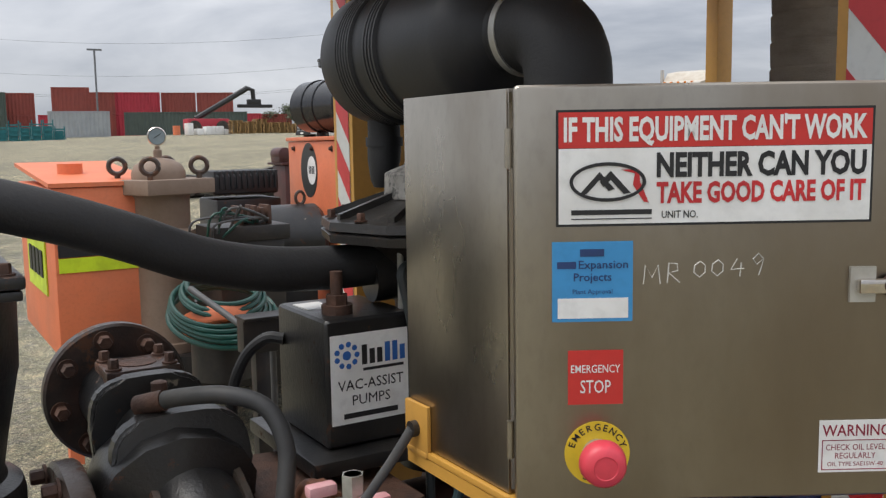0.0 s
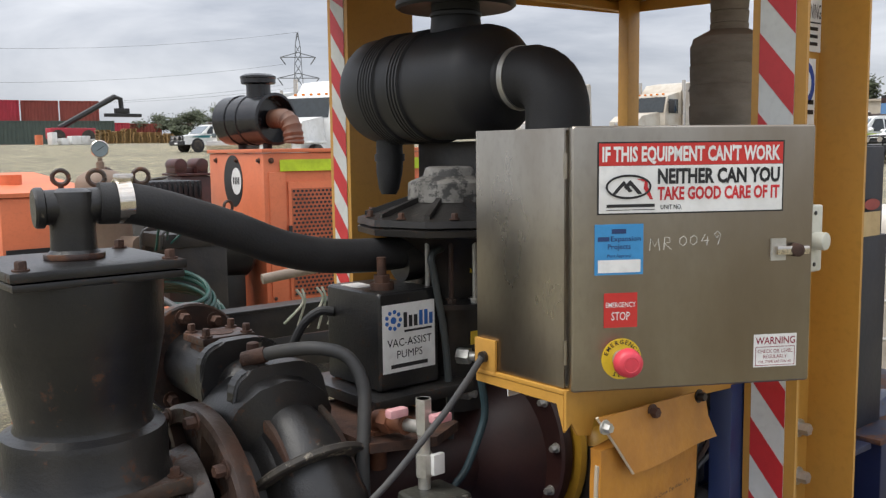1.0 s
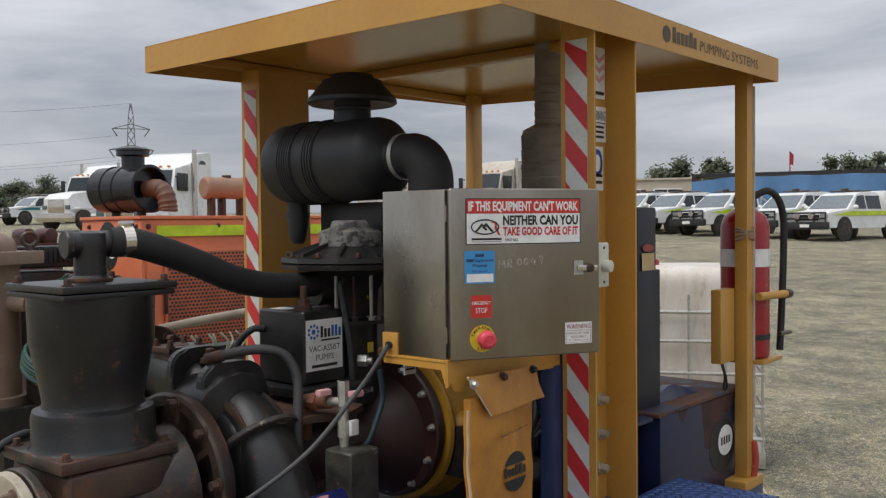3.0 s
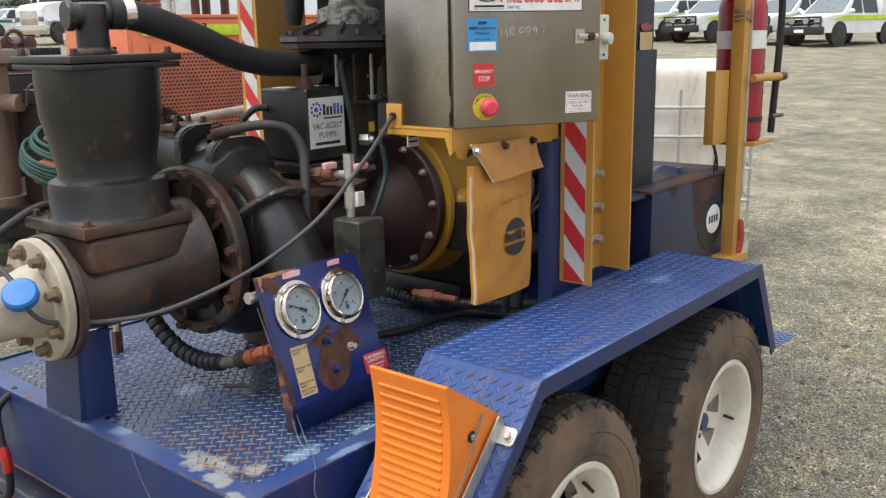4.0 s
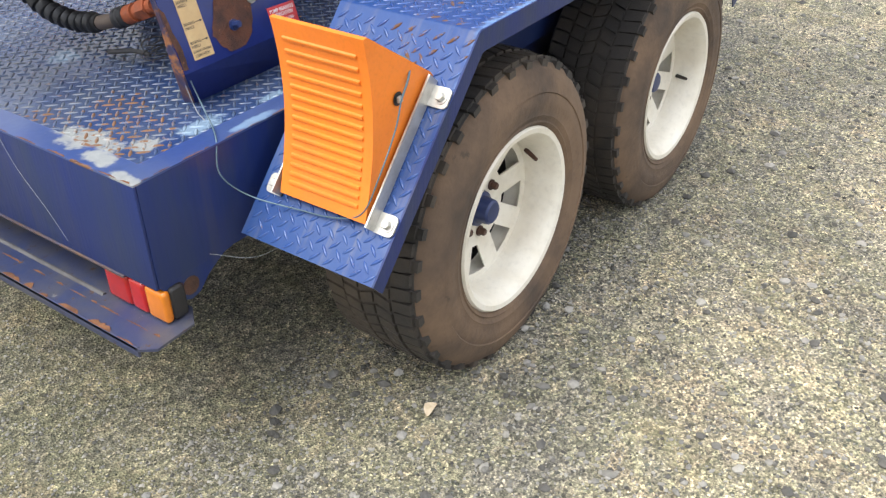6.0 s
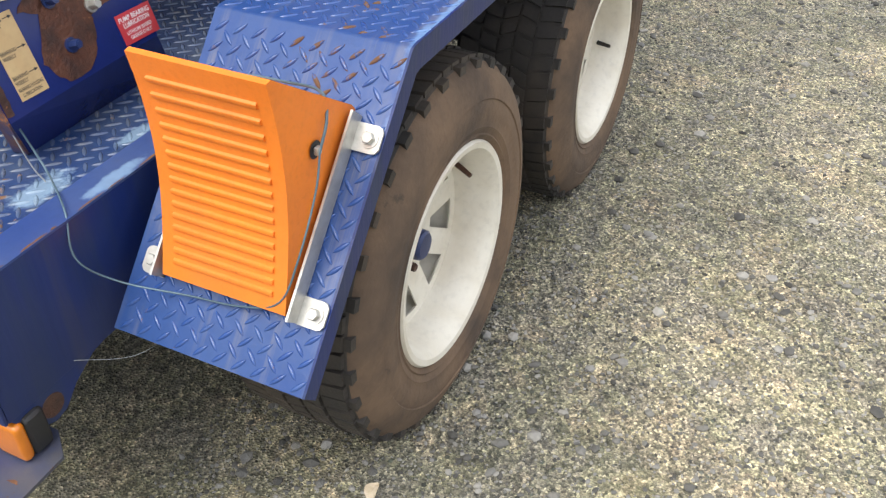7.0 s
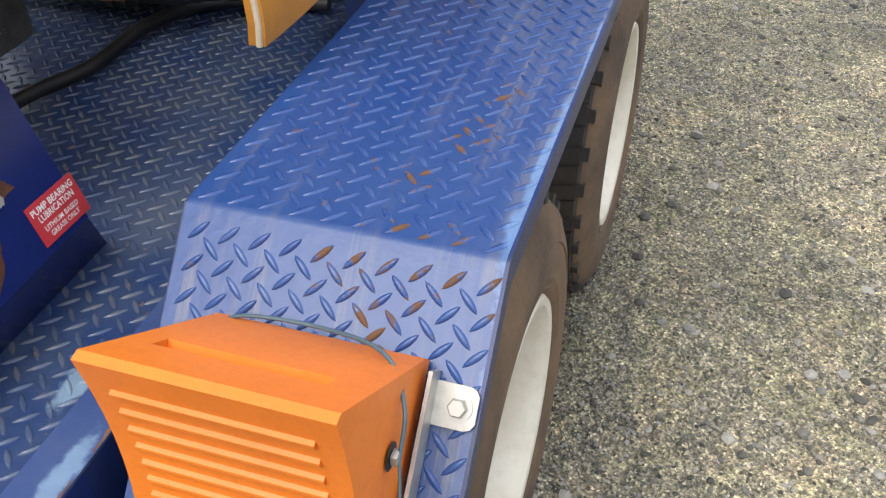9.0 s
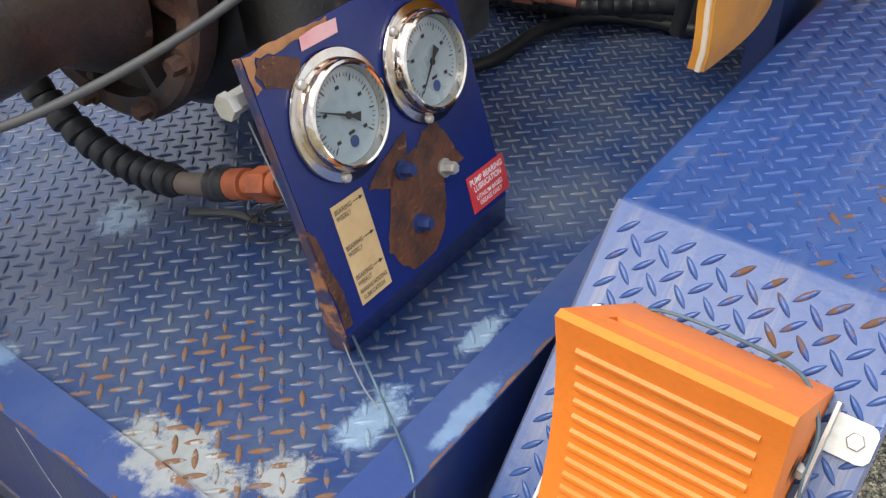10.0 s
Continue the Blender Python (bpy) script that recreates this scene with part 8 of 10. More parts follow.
    part("lid", bm, mat("rusty_navy_lid", (0.015, 0.02, 0.06), 0.5, rust=0.5, rust_scale=6, rust_col=(0.07, 0.03, 0.018)), bx)
    bm = bmnew()
    solid(bm, 2.13, 2.36, 0.645, 0.712, DECK - 0.06, 0.734, 0.004)
    single("front_outrigger", bm, M_BLUE, "blue steel outrigger under the front post", "bracket", at=(2.24, 0.68, DECK - 0.06))
    # fire extinguisher strapped behind the front post
    fx = thing("fire_extinguisher", (2.375, 0.725, 1.226), "red fire extinguisher with a white label band, tied to the post", "fire extinguisher")
    c = (2.375, 0.725)
    bm = bmnew()
    lathe(bm, (*c, 1.226), (*c, 2), [(0, 0.085), (0.01, 0.094), (0.52, 0.094), (0.56, 0.082), (0.585, 0.05), (0.60, 0.03), (0.62, 0.03)], 36)
    part("cylinder", bm, M_EXTING, fx)
    bm = bmnew()
    lathe(bm, (*c, 1.588), (*c, 1.70), [(0, 0.0945), (0, 0.0955), (0.070, 0.0955), (0.070, 0.0945)], 36, closed=True)
    part("band", bm, M_WHITE, fx, "white label band")
    bm = bmnew()
    lathe(bm, (*c, 1.30), (*c, 1.70), [(0, 0.0945), (0, 0.0965), (0.022, 0.0965), (0.022, 0.0945)], 36, closed=True)
    part("clamp_band", bm, M_BEDLINER, fx, "black clamp band")
    bm = bmnew()
    solid(bm, c[0] - 0.05, c[0] + 0.07, c[1] - 0.015, c[1] + 0.015, 1.846, 1.886, 0.005)
    part("valve_head", bm, M_BEDLINER, fx)
    bm = bmnew()
    tube(bm, spline([(2.36, 0.70, 1.856), (2.41, 0.64, 1.886), (2.47, 0.61, 1.806), (2.48, 0.61, 1.60), (2.47, 0.62, 1.25)], 8), 0.014, 12)
    part("hose", bm, M_RUBBER, fx)
    bm = bmnew()
    rod(bm, (2.27, 0.63, 1.476), (2.50, 0.60, 1.476), 0.016, 12)
    part("strap_bar", bm, M_YELLOW, fx, "yellow clamp bar")
    bm = bmnew()
    rod(bm, (2.485, 0.602, 1.476), (2.515, 0.598, 1.476), 0.019, 12)
    rod(bm, (2.44, 0.61, 1.318), (2.53, 0.60, 1.318), 0.009, 10)
    part("strap_bolt", bm, M_RUSTY, fx)
    br = thing("extinguisher_box", (2.08, 0.75, 1.23), "yellow sheet-steel box fixed beside the front post", "bracket")
    bm = bmnew()
    solid(bm, 2.085, 2.215, 0.70, 0.74, 1.23, 1.51, 0.004)
    part("body", bm, M_YELLOW, br)
    bm = bmnew()
    solid(bm, 2.30, 2.5, 0.62, 0.83, 1.208, 1.224, 0.003)
    part("shelf", bm, M_YELLOW, br)
    for k, (p, q) in enumerate((((2.13, 0.72, 1.232), (2.19, 0.735, 1.10)), ((2.14, 0.72, 1.232), (2.215, 0.735, 1.11)))):
        bm = bmnew()
        tube(bm, spline([p, (p[0] + 0.012, p[1] - 0.01, 1.18), (q[0] - 0.02, q[1] - 0.01, 1.14), q], 5), 0.004, 8)
        part("wire", bm, M_RUBBER, br)
    bm = bmnew()
    tube(bm, spline([(2.29, 0.66, 0.77), (2.30, 0.655, 0.83), (2.295, 0.66, 0.9), (2.31, 0.67, 0.85), (2.29, 0.66, 0.80)], 6), 0.016, 10)
    single("red_strap", bm, mat("red_webbing", (0.42, 0.06, 0.03), 0.8), "knotted red webbing strap by the front post's foot", "strap")


build_front()


def build_wires():
    # thin wires caught on the rear corner, and the string down the gauge panel's edge
    for pts, r, lab in (([(-0.199, 1.14, 0.70), (-0.203, 1.09, 0.63), (-0.204, 1.02, 0.56), (-0.205, 0.97, 0.50)], 0.0005, "thin pale wire hanging down the rear skirt"),
                        ([(-0.06, 0.712, 0.485), (0.0, 0.66, 0.462), (0.05, 0.63, 0.47), (0.12, 0.60, 0.49)], 0.0006, "thin loose wire under the side skirt"),
                        ([(0.088, 0.99, 1.02), (0.09, 0.93, 0.88), (0.088, 0.87, 0.72), (0.07, 0.82, 0.702)], 0.0011, "white string hanging down the gauge panel")):
        bm = bmnew()
        tube(bm, spline(pts, 8), r, 6)
        single("loose_wire", bm, mat("pale_wire", (0.24, 0.26, 0.27), 0.5, bump=0.0), lab, "wire")


build_wires()


def build_scrap_wire():
    rnd = random.Random(17)
    wire = thing("scrap_wire", (0.26, 1.16, DECK), "tangle of thin rusty wire on the deck behind the gauge panel", "wire")
    for k in range(5):
        bm = bmnew()
        cx, cy, r = 0.27 + rnd.uniform(-0.03, 0.03), 1.17 + rnd.uniform(-0.03, 0.03), rnd.uniform(0.022, 0.045)
        tilt = rnd.uniform(0.2, 0.9)
        tube(bm, [(cx + r * math.cos(a), cy + r * math.sin(a), DECK + 0.012 + 0.5 * r * tilt * (1 + math.sin(a + k))) for a in (2 * math.pi * j / 24 * 0.9 for j in range(25))], 0.0012, 6)
        part("loop", bm, M_DARK, wire)
    bm = bmnew()
    tube(bm, spline([(0.20, 1.30, DECK + 0.004), (0.23, 1.24, DECK + 0.010), (0.245, 1.20, DECK + 0.004)], 5), 0.006, 8)
    part("stub", bm, M_CABLE, wire, "short grey cable end")


build_scrap_wire()


def build_leaf():
    lf = thing("dry_leaf", (0.225, 0.372, 0.008), "pale dry leaf lying curled on the gravel", "leaf")
    bm = bmnew()
    n = 8
    left, mid, right = [], [], []
    for k in range(n + 1):
        f = k / n
        w = 0.013 * math.sin(math.pi * f) ** 0.7
        x, z = 0.200 + 0.050 * f, 0.010 + 0.006 * math.sin(math.pi * f)
        y = 0.372 + 0.012 * math.sin(2.5 * f)
        left.append(bm.verts.new((x, y - w - 0.0003, z + 0.004)))
        mid.append(bm.verts.new((x, y, z)))
        right.append(bm.verts.new((x, y + w + 0.0003, z + 0.005)))
    for a, b in ((left, mid), (mid, right)):
        for k in range(n):
            bm.faces.new((a[k], a[k + 1], b[k + 1], b[k]))
    part("blade", bm, mat("pale_dry_leaf", (0.62, 0.52, 0.38), 0.8, col2=(0.45, 0.34, 0.20), scale=60), lf)


build_leaf()
# ---- the second pump set standing beyond the trailer ----
def local(ox, oy, deg):
    return Matrix.Translation((ox, oy, 0)) @ Matrix.Rotation(radians(deg), 4, "Z")


GEN = local(2.078, 4.573, -6.0)


def gsolid(bm, x0, x1, y0, y1, z0, z1, bevel=0.0):
    solid(bm, x0, x1, y0, y1, z0, z1, bevel, GEN)


def build_genset():
    before = set(bpy.data.objects)
    g = thing("generator_set", (2.4, 4.4, 0.78), "faded orange generator canopy with perforated doors", "generator")
    bm = bmnew()
    gsolid(bm, 0, 1.75, 0, 0.94, 0.78, 1.775, 0.008)
    part("body", bm, M_GENORANGE, g)
    bm = bmnew()
    gsolid(bm, -0.012, 1.762, -0.012, 0.952, 1.777, 1.80, 0.004)
    part("roof", bm, M_GENORANGE, g)
    # side door panels and the perforated grille
    bm = bmnew()
    gsolid(bm, 0.03, 0.135, -0.012, -0.001, 0.86, 1.66, 0.003)
    part("door", bm, M_GENORANGE, g)
    bm = bmnew()
    gsolid(bm, 0.15, 1.30, -0.012, -0.001, 0.86, 1.60, 0.003)
    door = part("door", bm, M_GENORANGE, g)
    bm = bmnew()
    gsolid(bm, 0.17, 1.27, -0.0155, -0.0125, 0.90, 1.56, 0.001)
    grille = part("grille", bm, mat("perforated_orange_sheet", (0.45, 0.11, 0.045), 0.6), door, "perforated orange sheet")
    verts, faces = [], []
    org = ORG[grille.name]
    for i in range(40):
        for j in range(27):
            cx, cz = 0.185 + i * 0.0275 + (0.0137 if j % 2 else 0), 0.915 + j * 0.0242
            if cx > 1.26:
                continue
            b = len(verts)
            for k in range(6):
                a = 2 * math.pi * k / 6
                verts.append(tuple(GEN @ Vector((cx + 0.0108 * math.cos(a), -0.0162, cz + 0.0082 * math.sin(a))) - org))
            faces.append(tuple(range(b, b + 6)))
    me = bpy.data.meshes.new("perforation")
    me.from_pydata(verts, [], faces)
    me.materials.append(M_INK)
    ob = new("perforation", me)
    ob.parent = grille
    ORG[ob.name] = org
    tagged(ob, "dark round perforations", kind="stuff")
    bm = bmnew()
    gsolid(bm, 0.14, 0.158, -0.045, -0.02, 1.16, 1.34, 0.006)
    part("handle", bm, M_BEDLINER, door)
    bm = bmnew()
    gsolid(bm, 0.10, 1.74, -0.0165, -0.0125, 1.665, 1.735)
    part("band", bm, M_FLUO, g, "fluorescent yellow band")
    # round mark on the end wall
    m3 = GEN.to_3x3()
    pl = Plate(GEN @ Vector((0, 0.50, 1.60)), m3 @ Vector((0, -1, 0)), (0, 0, 1))
    bm = bmnew()
    pl.disc(bm, 0, 0, 0.165, 0.001, 0.001, 0.165)
    part("dark_disc", bm, M_INK, g)
    bm = bmnew()
    pl.disc(bm, 0.06, 0.0, 0.085, 0.003, 0.001)
    sticker = part("sticker", bm, M_WHITE, g, "round white sticker")
    bm = bmnew()
    for k in range(4):
        pl.slab(bm, 0.005 + k * 0.03, 0.024 + k * 0.03, -0.02, 0.025, 0.0045, 0.0004)
    part("print", bm, M_INK, sticker)
    for u in (0.05, 0.55, 1.1, 1.6):
        for z in (0.9, 1.73):
            bm = bmnew()
            hexnut(bm, GEN @ Vector((u, -0.001, z)), m3 @ Vector((0, -1, 0)), 0.012, 0.014)
            part("bolt", bm, M_RUST, g)
    for v in (0.06, 0.43, 0.80):
        bm = bmnew()
        hexnut(bm, GEN @ Vector((-0.001, v, 1.73)), m3 @ Vector((-1, 0, 0)), 0.012, 0.014)
        part("bolt", bm, M_RUST, g)

    a = thing("air_cleaner", tuple(GEN @ Vector((0.42, 0.62, 1.80))), "glossy black drum air cleaner with a tan elbow", "air cleaner")
    bm = bmnew()
    c0, c1 = GEN @ Vector((0.125, 0.84, 1.99)), GEN @ Vector((0.26, 0.37, 1.99))
    lathe(bm, c0, c1, [(0, 0.0), (0.0, 0.148), (0.01, 0.160), (0.13, 0.160), (0.132, 0.166), (0.143, 0.166), (0.145, 0.160), (0.25, 0.160), (0.252, 0.166), (0.263, 0.166), (0.265, 0.160), (0.43, 0.160), (0.435, 0.166), (0.475, 0.168), (0.48, 0.15), (0.40, 0.14), (0.40, 0.0)], 36)
    drum = mat("glossy_black_enamel", (0.01, 0.011, 0.013), 0.22, col2=(0.02, 0.02, 0.022), scale=6, bump=0.03)
    part("drum", bm, drum, a)
    bm = bmnew()
    q = GEN @ Vector((0.21, 0.55, 0))
    lathe(bm, (q.x, q.y, 2.03), (q.x, q.y, 3), [(0, 0.078), (0.10, 0.078), (0.185, 0.078), (0.19, 0.105), (0.195, 0.112), (0.222, 0.112), (0.226, 0.116), (0.238, 0.116), (0.252, 0.09), (0.26, 0.0)], 30)
    part("rain_cap", bm, drum, a)
    bm = bmnew()
    e0 = GEN @ Vector((0.26, 0.39, 1.99))
    d = (c1 - c0).normalized()
    tube(bm, spline([e0 - d * 0.03, e0 + d * 0.07, e0 + d * 0.14 + Vector((0, 0, -0.04)), e0 + d * 0.165 + Vector((0, 0, -0.13)), e0 + d * 0.165 + Vector((0, 0, -0.155))], 5), lambda f: 0.062 + 0.004 * math.sin(f * 60), 20)
    part("elbow", bm, mat("tan_rubber_elbow", (0.15, 0.068, 0.040), 0.6, col2=(0.085, 0.040, 0.027), scale=10), a, "tan ribbed elbow")
    for f in (0.12, 0.38):
        p = c0 + (c1 - c0).normalized() * f
        bm = bmnew()
        rod(bm, (p.x, p.y, 1.80), (p.x, p.y, 1.845), 0.03, 12)
        part("foot", bm, M_BEDLINER, a)

    t = thing("header_tank", tuple(GEN @ Vector((1.25, 0.6, 1.80))), "tan painted steel header tank on rusty legs", "tank")
    bm = bmnew()
    lathe(bm, GEN @ Vector((0.84, 0.72, 2.02)), GEN @ Vector((1.20, 0.72, 2.02)), [(0, 0.0), (0.0, 0.07), (0.010, 0.084), (0.018, 0.089), (0.026, 0.084), (0.31, 0.084), (0.32, 0.089), (0.33, 0.084), (0.34, 0.07), (0.34, 0.0)], 30)
    tan = mat("tan_tank_paint", (0.33, 0.20, 0.13), 0.55, col2=(0.25, 0.13, 0.08), scale=6, rust=0.12)
    part("tank", bm, tan, t)
    for u in (0.89, 0.98, 1.14):
        bm = bmnew()
        gsolid(bm, u, u + 0.03, 0.68, 0.76, 1.80, 1.96, 0.003)
        part("leg", bm, M_RUST, t)
    bm = bmnew()
    rod(bm, GEN @ Vector((1.04, 0.72, 2.10)), GEN @ Vector((1.04, 0.72, 2.12)), 0.035, 16)
    part("filler_cap", bm, M_RUST, t)

    sk = thing("skid_frame", (1.7, 4.4, 0.0), "dark steel skid frame carrying the second pump set", "skid frame")
    for v in (-0.55, 0.95):
        bm = bmnew()
        gsolid(bm, -1.1, 1.8, v, v + 0.12, 0.60, 0.78, 0.005)
        part("beam", bm, M_DARK, sk)
    for u in (-1.05, -0.2, 0.7, 1.6):
        bm = bmnew()
        gsolid(bm, u, u + 0.1, -0.43, 0.95, 0.62, 0.76, 0.004)
        part("cross_beam", bm, M_DARK, sk)
    for u in (-1.0, 1.5):
        for v in (-0.53, 0.97):
            bm = bmnew()
            q = GEN @ Vector((u, v, 0))
            solid(bm, q.x - 0.04, q.x + 0.04, q.y - 0.04, q.y + 0.04, 0.28, 0.61)
            part("leg", bm, M_DARK, sk)
    bm = bmnew()
    gsolid(bm, -1.1, 0.0, -0.43, 0.94, 0.762, 0.775)
    part("tray", bm, M_RUSTY, sk)

    # filter vessel with eyebolts and a gauge
    v = thing("filter_vessel", (1.05, 4.35, 0.776), "brown-primed filter vessel with eyebolts and a round gauge", "pressure vessel")
    c = Vector((1.05, 4.35, 0))
    bm = bmnew()
    lathe(bm, c + Vector((0, 0, 0.776)), c + Vector((0, 0, 3)), [(0, 0.16), (0.05, 0.16), (0.055, 0.138), (0.74, 0.138), (0.76, 0.15)], 32)
    part("shell", bm, M_TAN, v)
    bm = bmnew()
    solid(bm, c.x - 0.185, c.x + 0.185, c.y - 0.185, c.y + 0.185, 1.535, 1.605, 0.006, Matrix.Translation((c.x, c.y, 0)) @ Matrix.Rotation(0.35, 4, "Z") @ Matrix.Translation((-c.x, -c.y, 0)))
    part("head_flange", bm, M_TAN, v)
    bm = bmnew()
    lathe(bm, c + Vector((0, 0, 1.605)), c + Vector((0, 0, 3)), [(0, 0.125), (0.03, 0.125), (0.065, 0.11), (0.09, 0.07), (0.10, 0.02), (0.135, 0.02), (0.14, 0.012), (0.155, 0.012)], 28)
    part("dome", bm, M_TAN, v)
    for k in range(4):
        a = 0.35 + math.pi / 2 * k + 0.78
        p = c + Vector((0.19 * math.cos(a), 0.19 * math.sin(a), 1.605))
        bm = bmnew()
        rod(bm, p, p + Vector((0, 0, 0.025)), 0.014, 10)
        tube(bm, [p + Vector((0.036 * math.cos(b), -0.012 * math.cos(b), 0.062 + 0.036 * math.sin(b))) for b in (2 * math.pi * j / 18 for j in range(19))], 0.012, 8, False)
        part("eyebolt", bm, M_RUSTY, v)
    bm = bmnew()
    gc = c + Vector((0, 0, 1.805))
    d = Vector((-0.23, -0.97, 0.0))
    lathe(bm, gc + d * -0.012, gc + d * 0.02, [(0, 0.0), (0.0, 0.042), (0.026, 0.044), (0.030, 0.040), (0.025, 0.037), (0.024, 0.0)], 28)
    gauge = part("gauge", bm, M_CHROME, v, "round chrome gauge")
    pl = Plate(gc + d * 0.013, (0.97, -0.23, 0), (0, 0, 1))
    bm = bmnew()
    pl.disc(bm, 0, 0, 0.037, 0.0, 0.001)
    part("dial", bm, M_DIAL, gauge)
    bm = bmnew()
    extrude(bm, [pl.at(-0.012, -0.01, 0.0016), pl.at(0.02, 0.012, 0.0016), pl.at(0.018, 0.014, 0.0016), pl.at(-0.014, -0.007, 0.0016)], pl.n * 0.0004)
    part("needle", bm, M_INK, gauge)
    for p, q, r in (((0.05, -0.12, 1.33), (0.09, -0.24, 1.33), 0.045), ((-0.11, -0.05, 1.42), (-0.2, -0.07, 1.42), 0.02)):
        bm = bmnew()
        rod(bm, c + Vector(p), c + Vector(q), r, 16)
        part("nozzle", bm, M_TAN, v)
    # small orange fuel tank with a yellow band
    o = thing("fuel_tank", (0.79, 4.9, 0.80), "orange fuel tank box with a fluorescent yellow band", "tank")
    bm = bmnew()
    solid(bm, 0.56, 1.02, 4.30, 5.45, 0.80, 1.58, 0.012)
    extrude(bm, [(0.55, 4.29, 1.581), (1.03, 4.29, 1.581), (1.03, 5.46, 1.66), (0.55, 5.46, 1.66)], (0, 0, 0.02))
    part("body", bm, M_GENORANGE, o)
    for z0, z1, mm in ((1.195, 1.262, M_FLUO), (1.266, 1.335, M_INK)):
        bm = bmnew()
        solid(bm, 0.575, 1.01, 4.292, 4.299, z0, z1)
        part("band", bm, mm, o)
    bm = bmnew()
    solid(bm, 0.552, 0.559, 4.55, 5.15, 1.06, 1.36)
    part("panel", bm, M_FLUO, o, "fluorescent yellow panel with black print")
    bm = bmnew()
    for k in range(4):
        solid(bm, 0.546, 0.551, 4.62 + k * 0.12, 4.70 + k * 0.12, 1.14, 1.27)
    part("print", bm, M_INK, o)
    bm = bmnew()
    rod(bm, (0.72, 4.75, 1.60), (0.72, 4.75, 1.68), 0.06, 16)
    part("filler_cap", bm, M_GENORANGE, o)
    for x in (0.58, 0.94):
        bm = bmnew()
        solid(bm, x, x + 0.06, 4.35, 4.42, 0.28, 0.81)
        part("leg", bm, M_GENORANGE, o)
    # black motor, rusty engine block and a coil of green hose
    mo = thing("electric_motor", (1.88, 4.78, 0.776), "black round motor with a lifting eye", "motor")
    bm = bmnew()
    lathe(bm, (1.66, 4.80, 1.225), (2.06, 4.76, 1.225), [(0, 0.06), (0.0, 0.16), (0.02, 0.19), (0.10, 0.195), (0.36, 0.195), (0.39, 0.17), (0.40, 0.0)], 32)
    part("body", bm, M_BLACKP, mo)
    bm = bmnew()
    solid(bm, 1.74, 2.0, 4.69, 4.87, 0.776, 1.10, 0.01)
    part("foot", bm, M_BLACKP, mo)
    bm = bmnew()
    tube(bm, [(1.94 + 0.027 * math.cos(b), 4.77, 1.455 + 0.036 * math.sin(b)) for b in (2 * math.pi * j / 16 for j in range(17))], 0.009, 8, False)
    part("eyebolt", bm, M_RUSTY, mo)
    eb = thing("pump_engine", (1.36, 4.2, 0.776), "dark engine block with rusty copper-brown fins and wiring", "engine")
    bm = bmnew()
    solid(bm, 1.17, 1.48, 3.85, 4.25, 0.776, 1.37, 0.02)
    solid(bm, 1.14, 1.50, 3.83, 4.1, 1.33, 1.40, 0.01)
    part("block", bm, M_DARK, eb)
    for k in range(5):
        bm = bmnew()
        solid(bm, 1.28 + k * 0.033, 1.298 + k * 0.033, 3.88, 4.0, 1.40, 1.485 - 0.01 * (k % 2), 0.003)
        part("fin", bm, M_RUST, eb)
    rnd = random.Random(5)
    for k in range(7):
        bm = bmnew()
        x0 = 1.10 + rnd.uniform(-0.06, 0.1)
        tube(bm, spline([(x0, 3.85, 1.33), (x0 + rnd.uniform(0.0, 0.1), 3.8, 1.42 + rnd.uniform(0, 0.08)), (1.3 + rnd.uniform(-0.05, 0.1), 3.85, 1.43), (1.36, 3.9, 1.40)], 6), 0.006, 6)
        part("wire", bm, M_GREENHOSE if k % 2 else M_CABLE, eb)
    co = thing("hose_coil", (1.30, 3.55, 0.776), "coil of dark green hose hung on the frame", "hose")
    rnd = random.Random(6)
    for k in range(8):
        bm = bmnew()
        r, oz = 0.23 - 0.012 * k, rnd.uniform(-0.02, 0.02)
        tube(bm, [(1.09 + r * math.cos(b) + oz, 3.60 + 0.8 * r * math.sin(b) + 0.01 * math.sin(b * 2 + k), 1.045 + 0.019 * k + oz * 0.4 + r * 0.42 * math.sin(b)) for b in (2 * math.pi * j / 30 for j in range(31))], 0.011, 8, False)
        part("loop", bm, M_GREENHOSE, co)
    bm = bmnew()
    rod(bm, (1.09, 3.60, 1.00), (1.09, 3.63, 1.07), 0.165, 28, 0.02)
    part("drum", bm, M_GENORANGE, co, "orange drum inside the coil")
    bm = bmnew()
    rod(bm, (1.09, 3.60, 0.80), (1.09, 3.60, 0.999), 0.13, 24)
    part("hub", bm, M_DARK, co)
    bm = bmnew()
    rod(bm, (0.93, 3.48, 1.20), (1.10, 3.05, 1.02), 0.013, 12)
    rod(bm, (1.10, 3.05, 1.02), (1.10, 3.05, 0.28), 0.013, 12)
    single("handrail", bm, M_CABLE, "grey tubular rail leaning by the second pump", "rail")
    bm = bmnew()
    tube(bm, spline([(1.45, 3.45, 1.20), (1.75, 3.38, 1.24), (2.2, 3.32, 1.28)], 6), 0.024, 12)
    rod(bm, (2.15, 3.33, 1.27), (2.15, 3.33, 0.28), 0.02, 10)
    single("drawbar_pipe", bm, mat("dirty_cream_pipe_paint", (0.30, 0.25, 0.19), 0.6, col2=(0.16, 0.11, 0.08), scale=9, rust=0.25), "cream painted pipe rail on posts", "rail")
    # the whole set stands a little farther off
    m = Matrix.Translation((-0.45, -0.30, 1.885)) @ Matrix.Scale(1.15, 4) @ Matrix.Translation((0.45, 0.30, -1.83))
    for ob in set(bpy.data.objects) - before:
        if ob.parent is None:
            ob.matrix_world = m @ Matrix.Translation(ob.location)


build_genset()


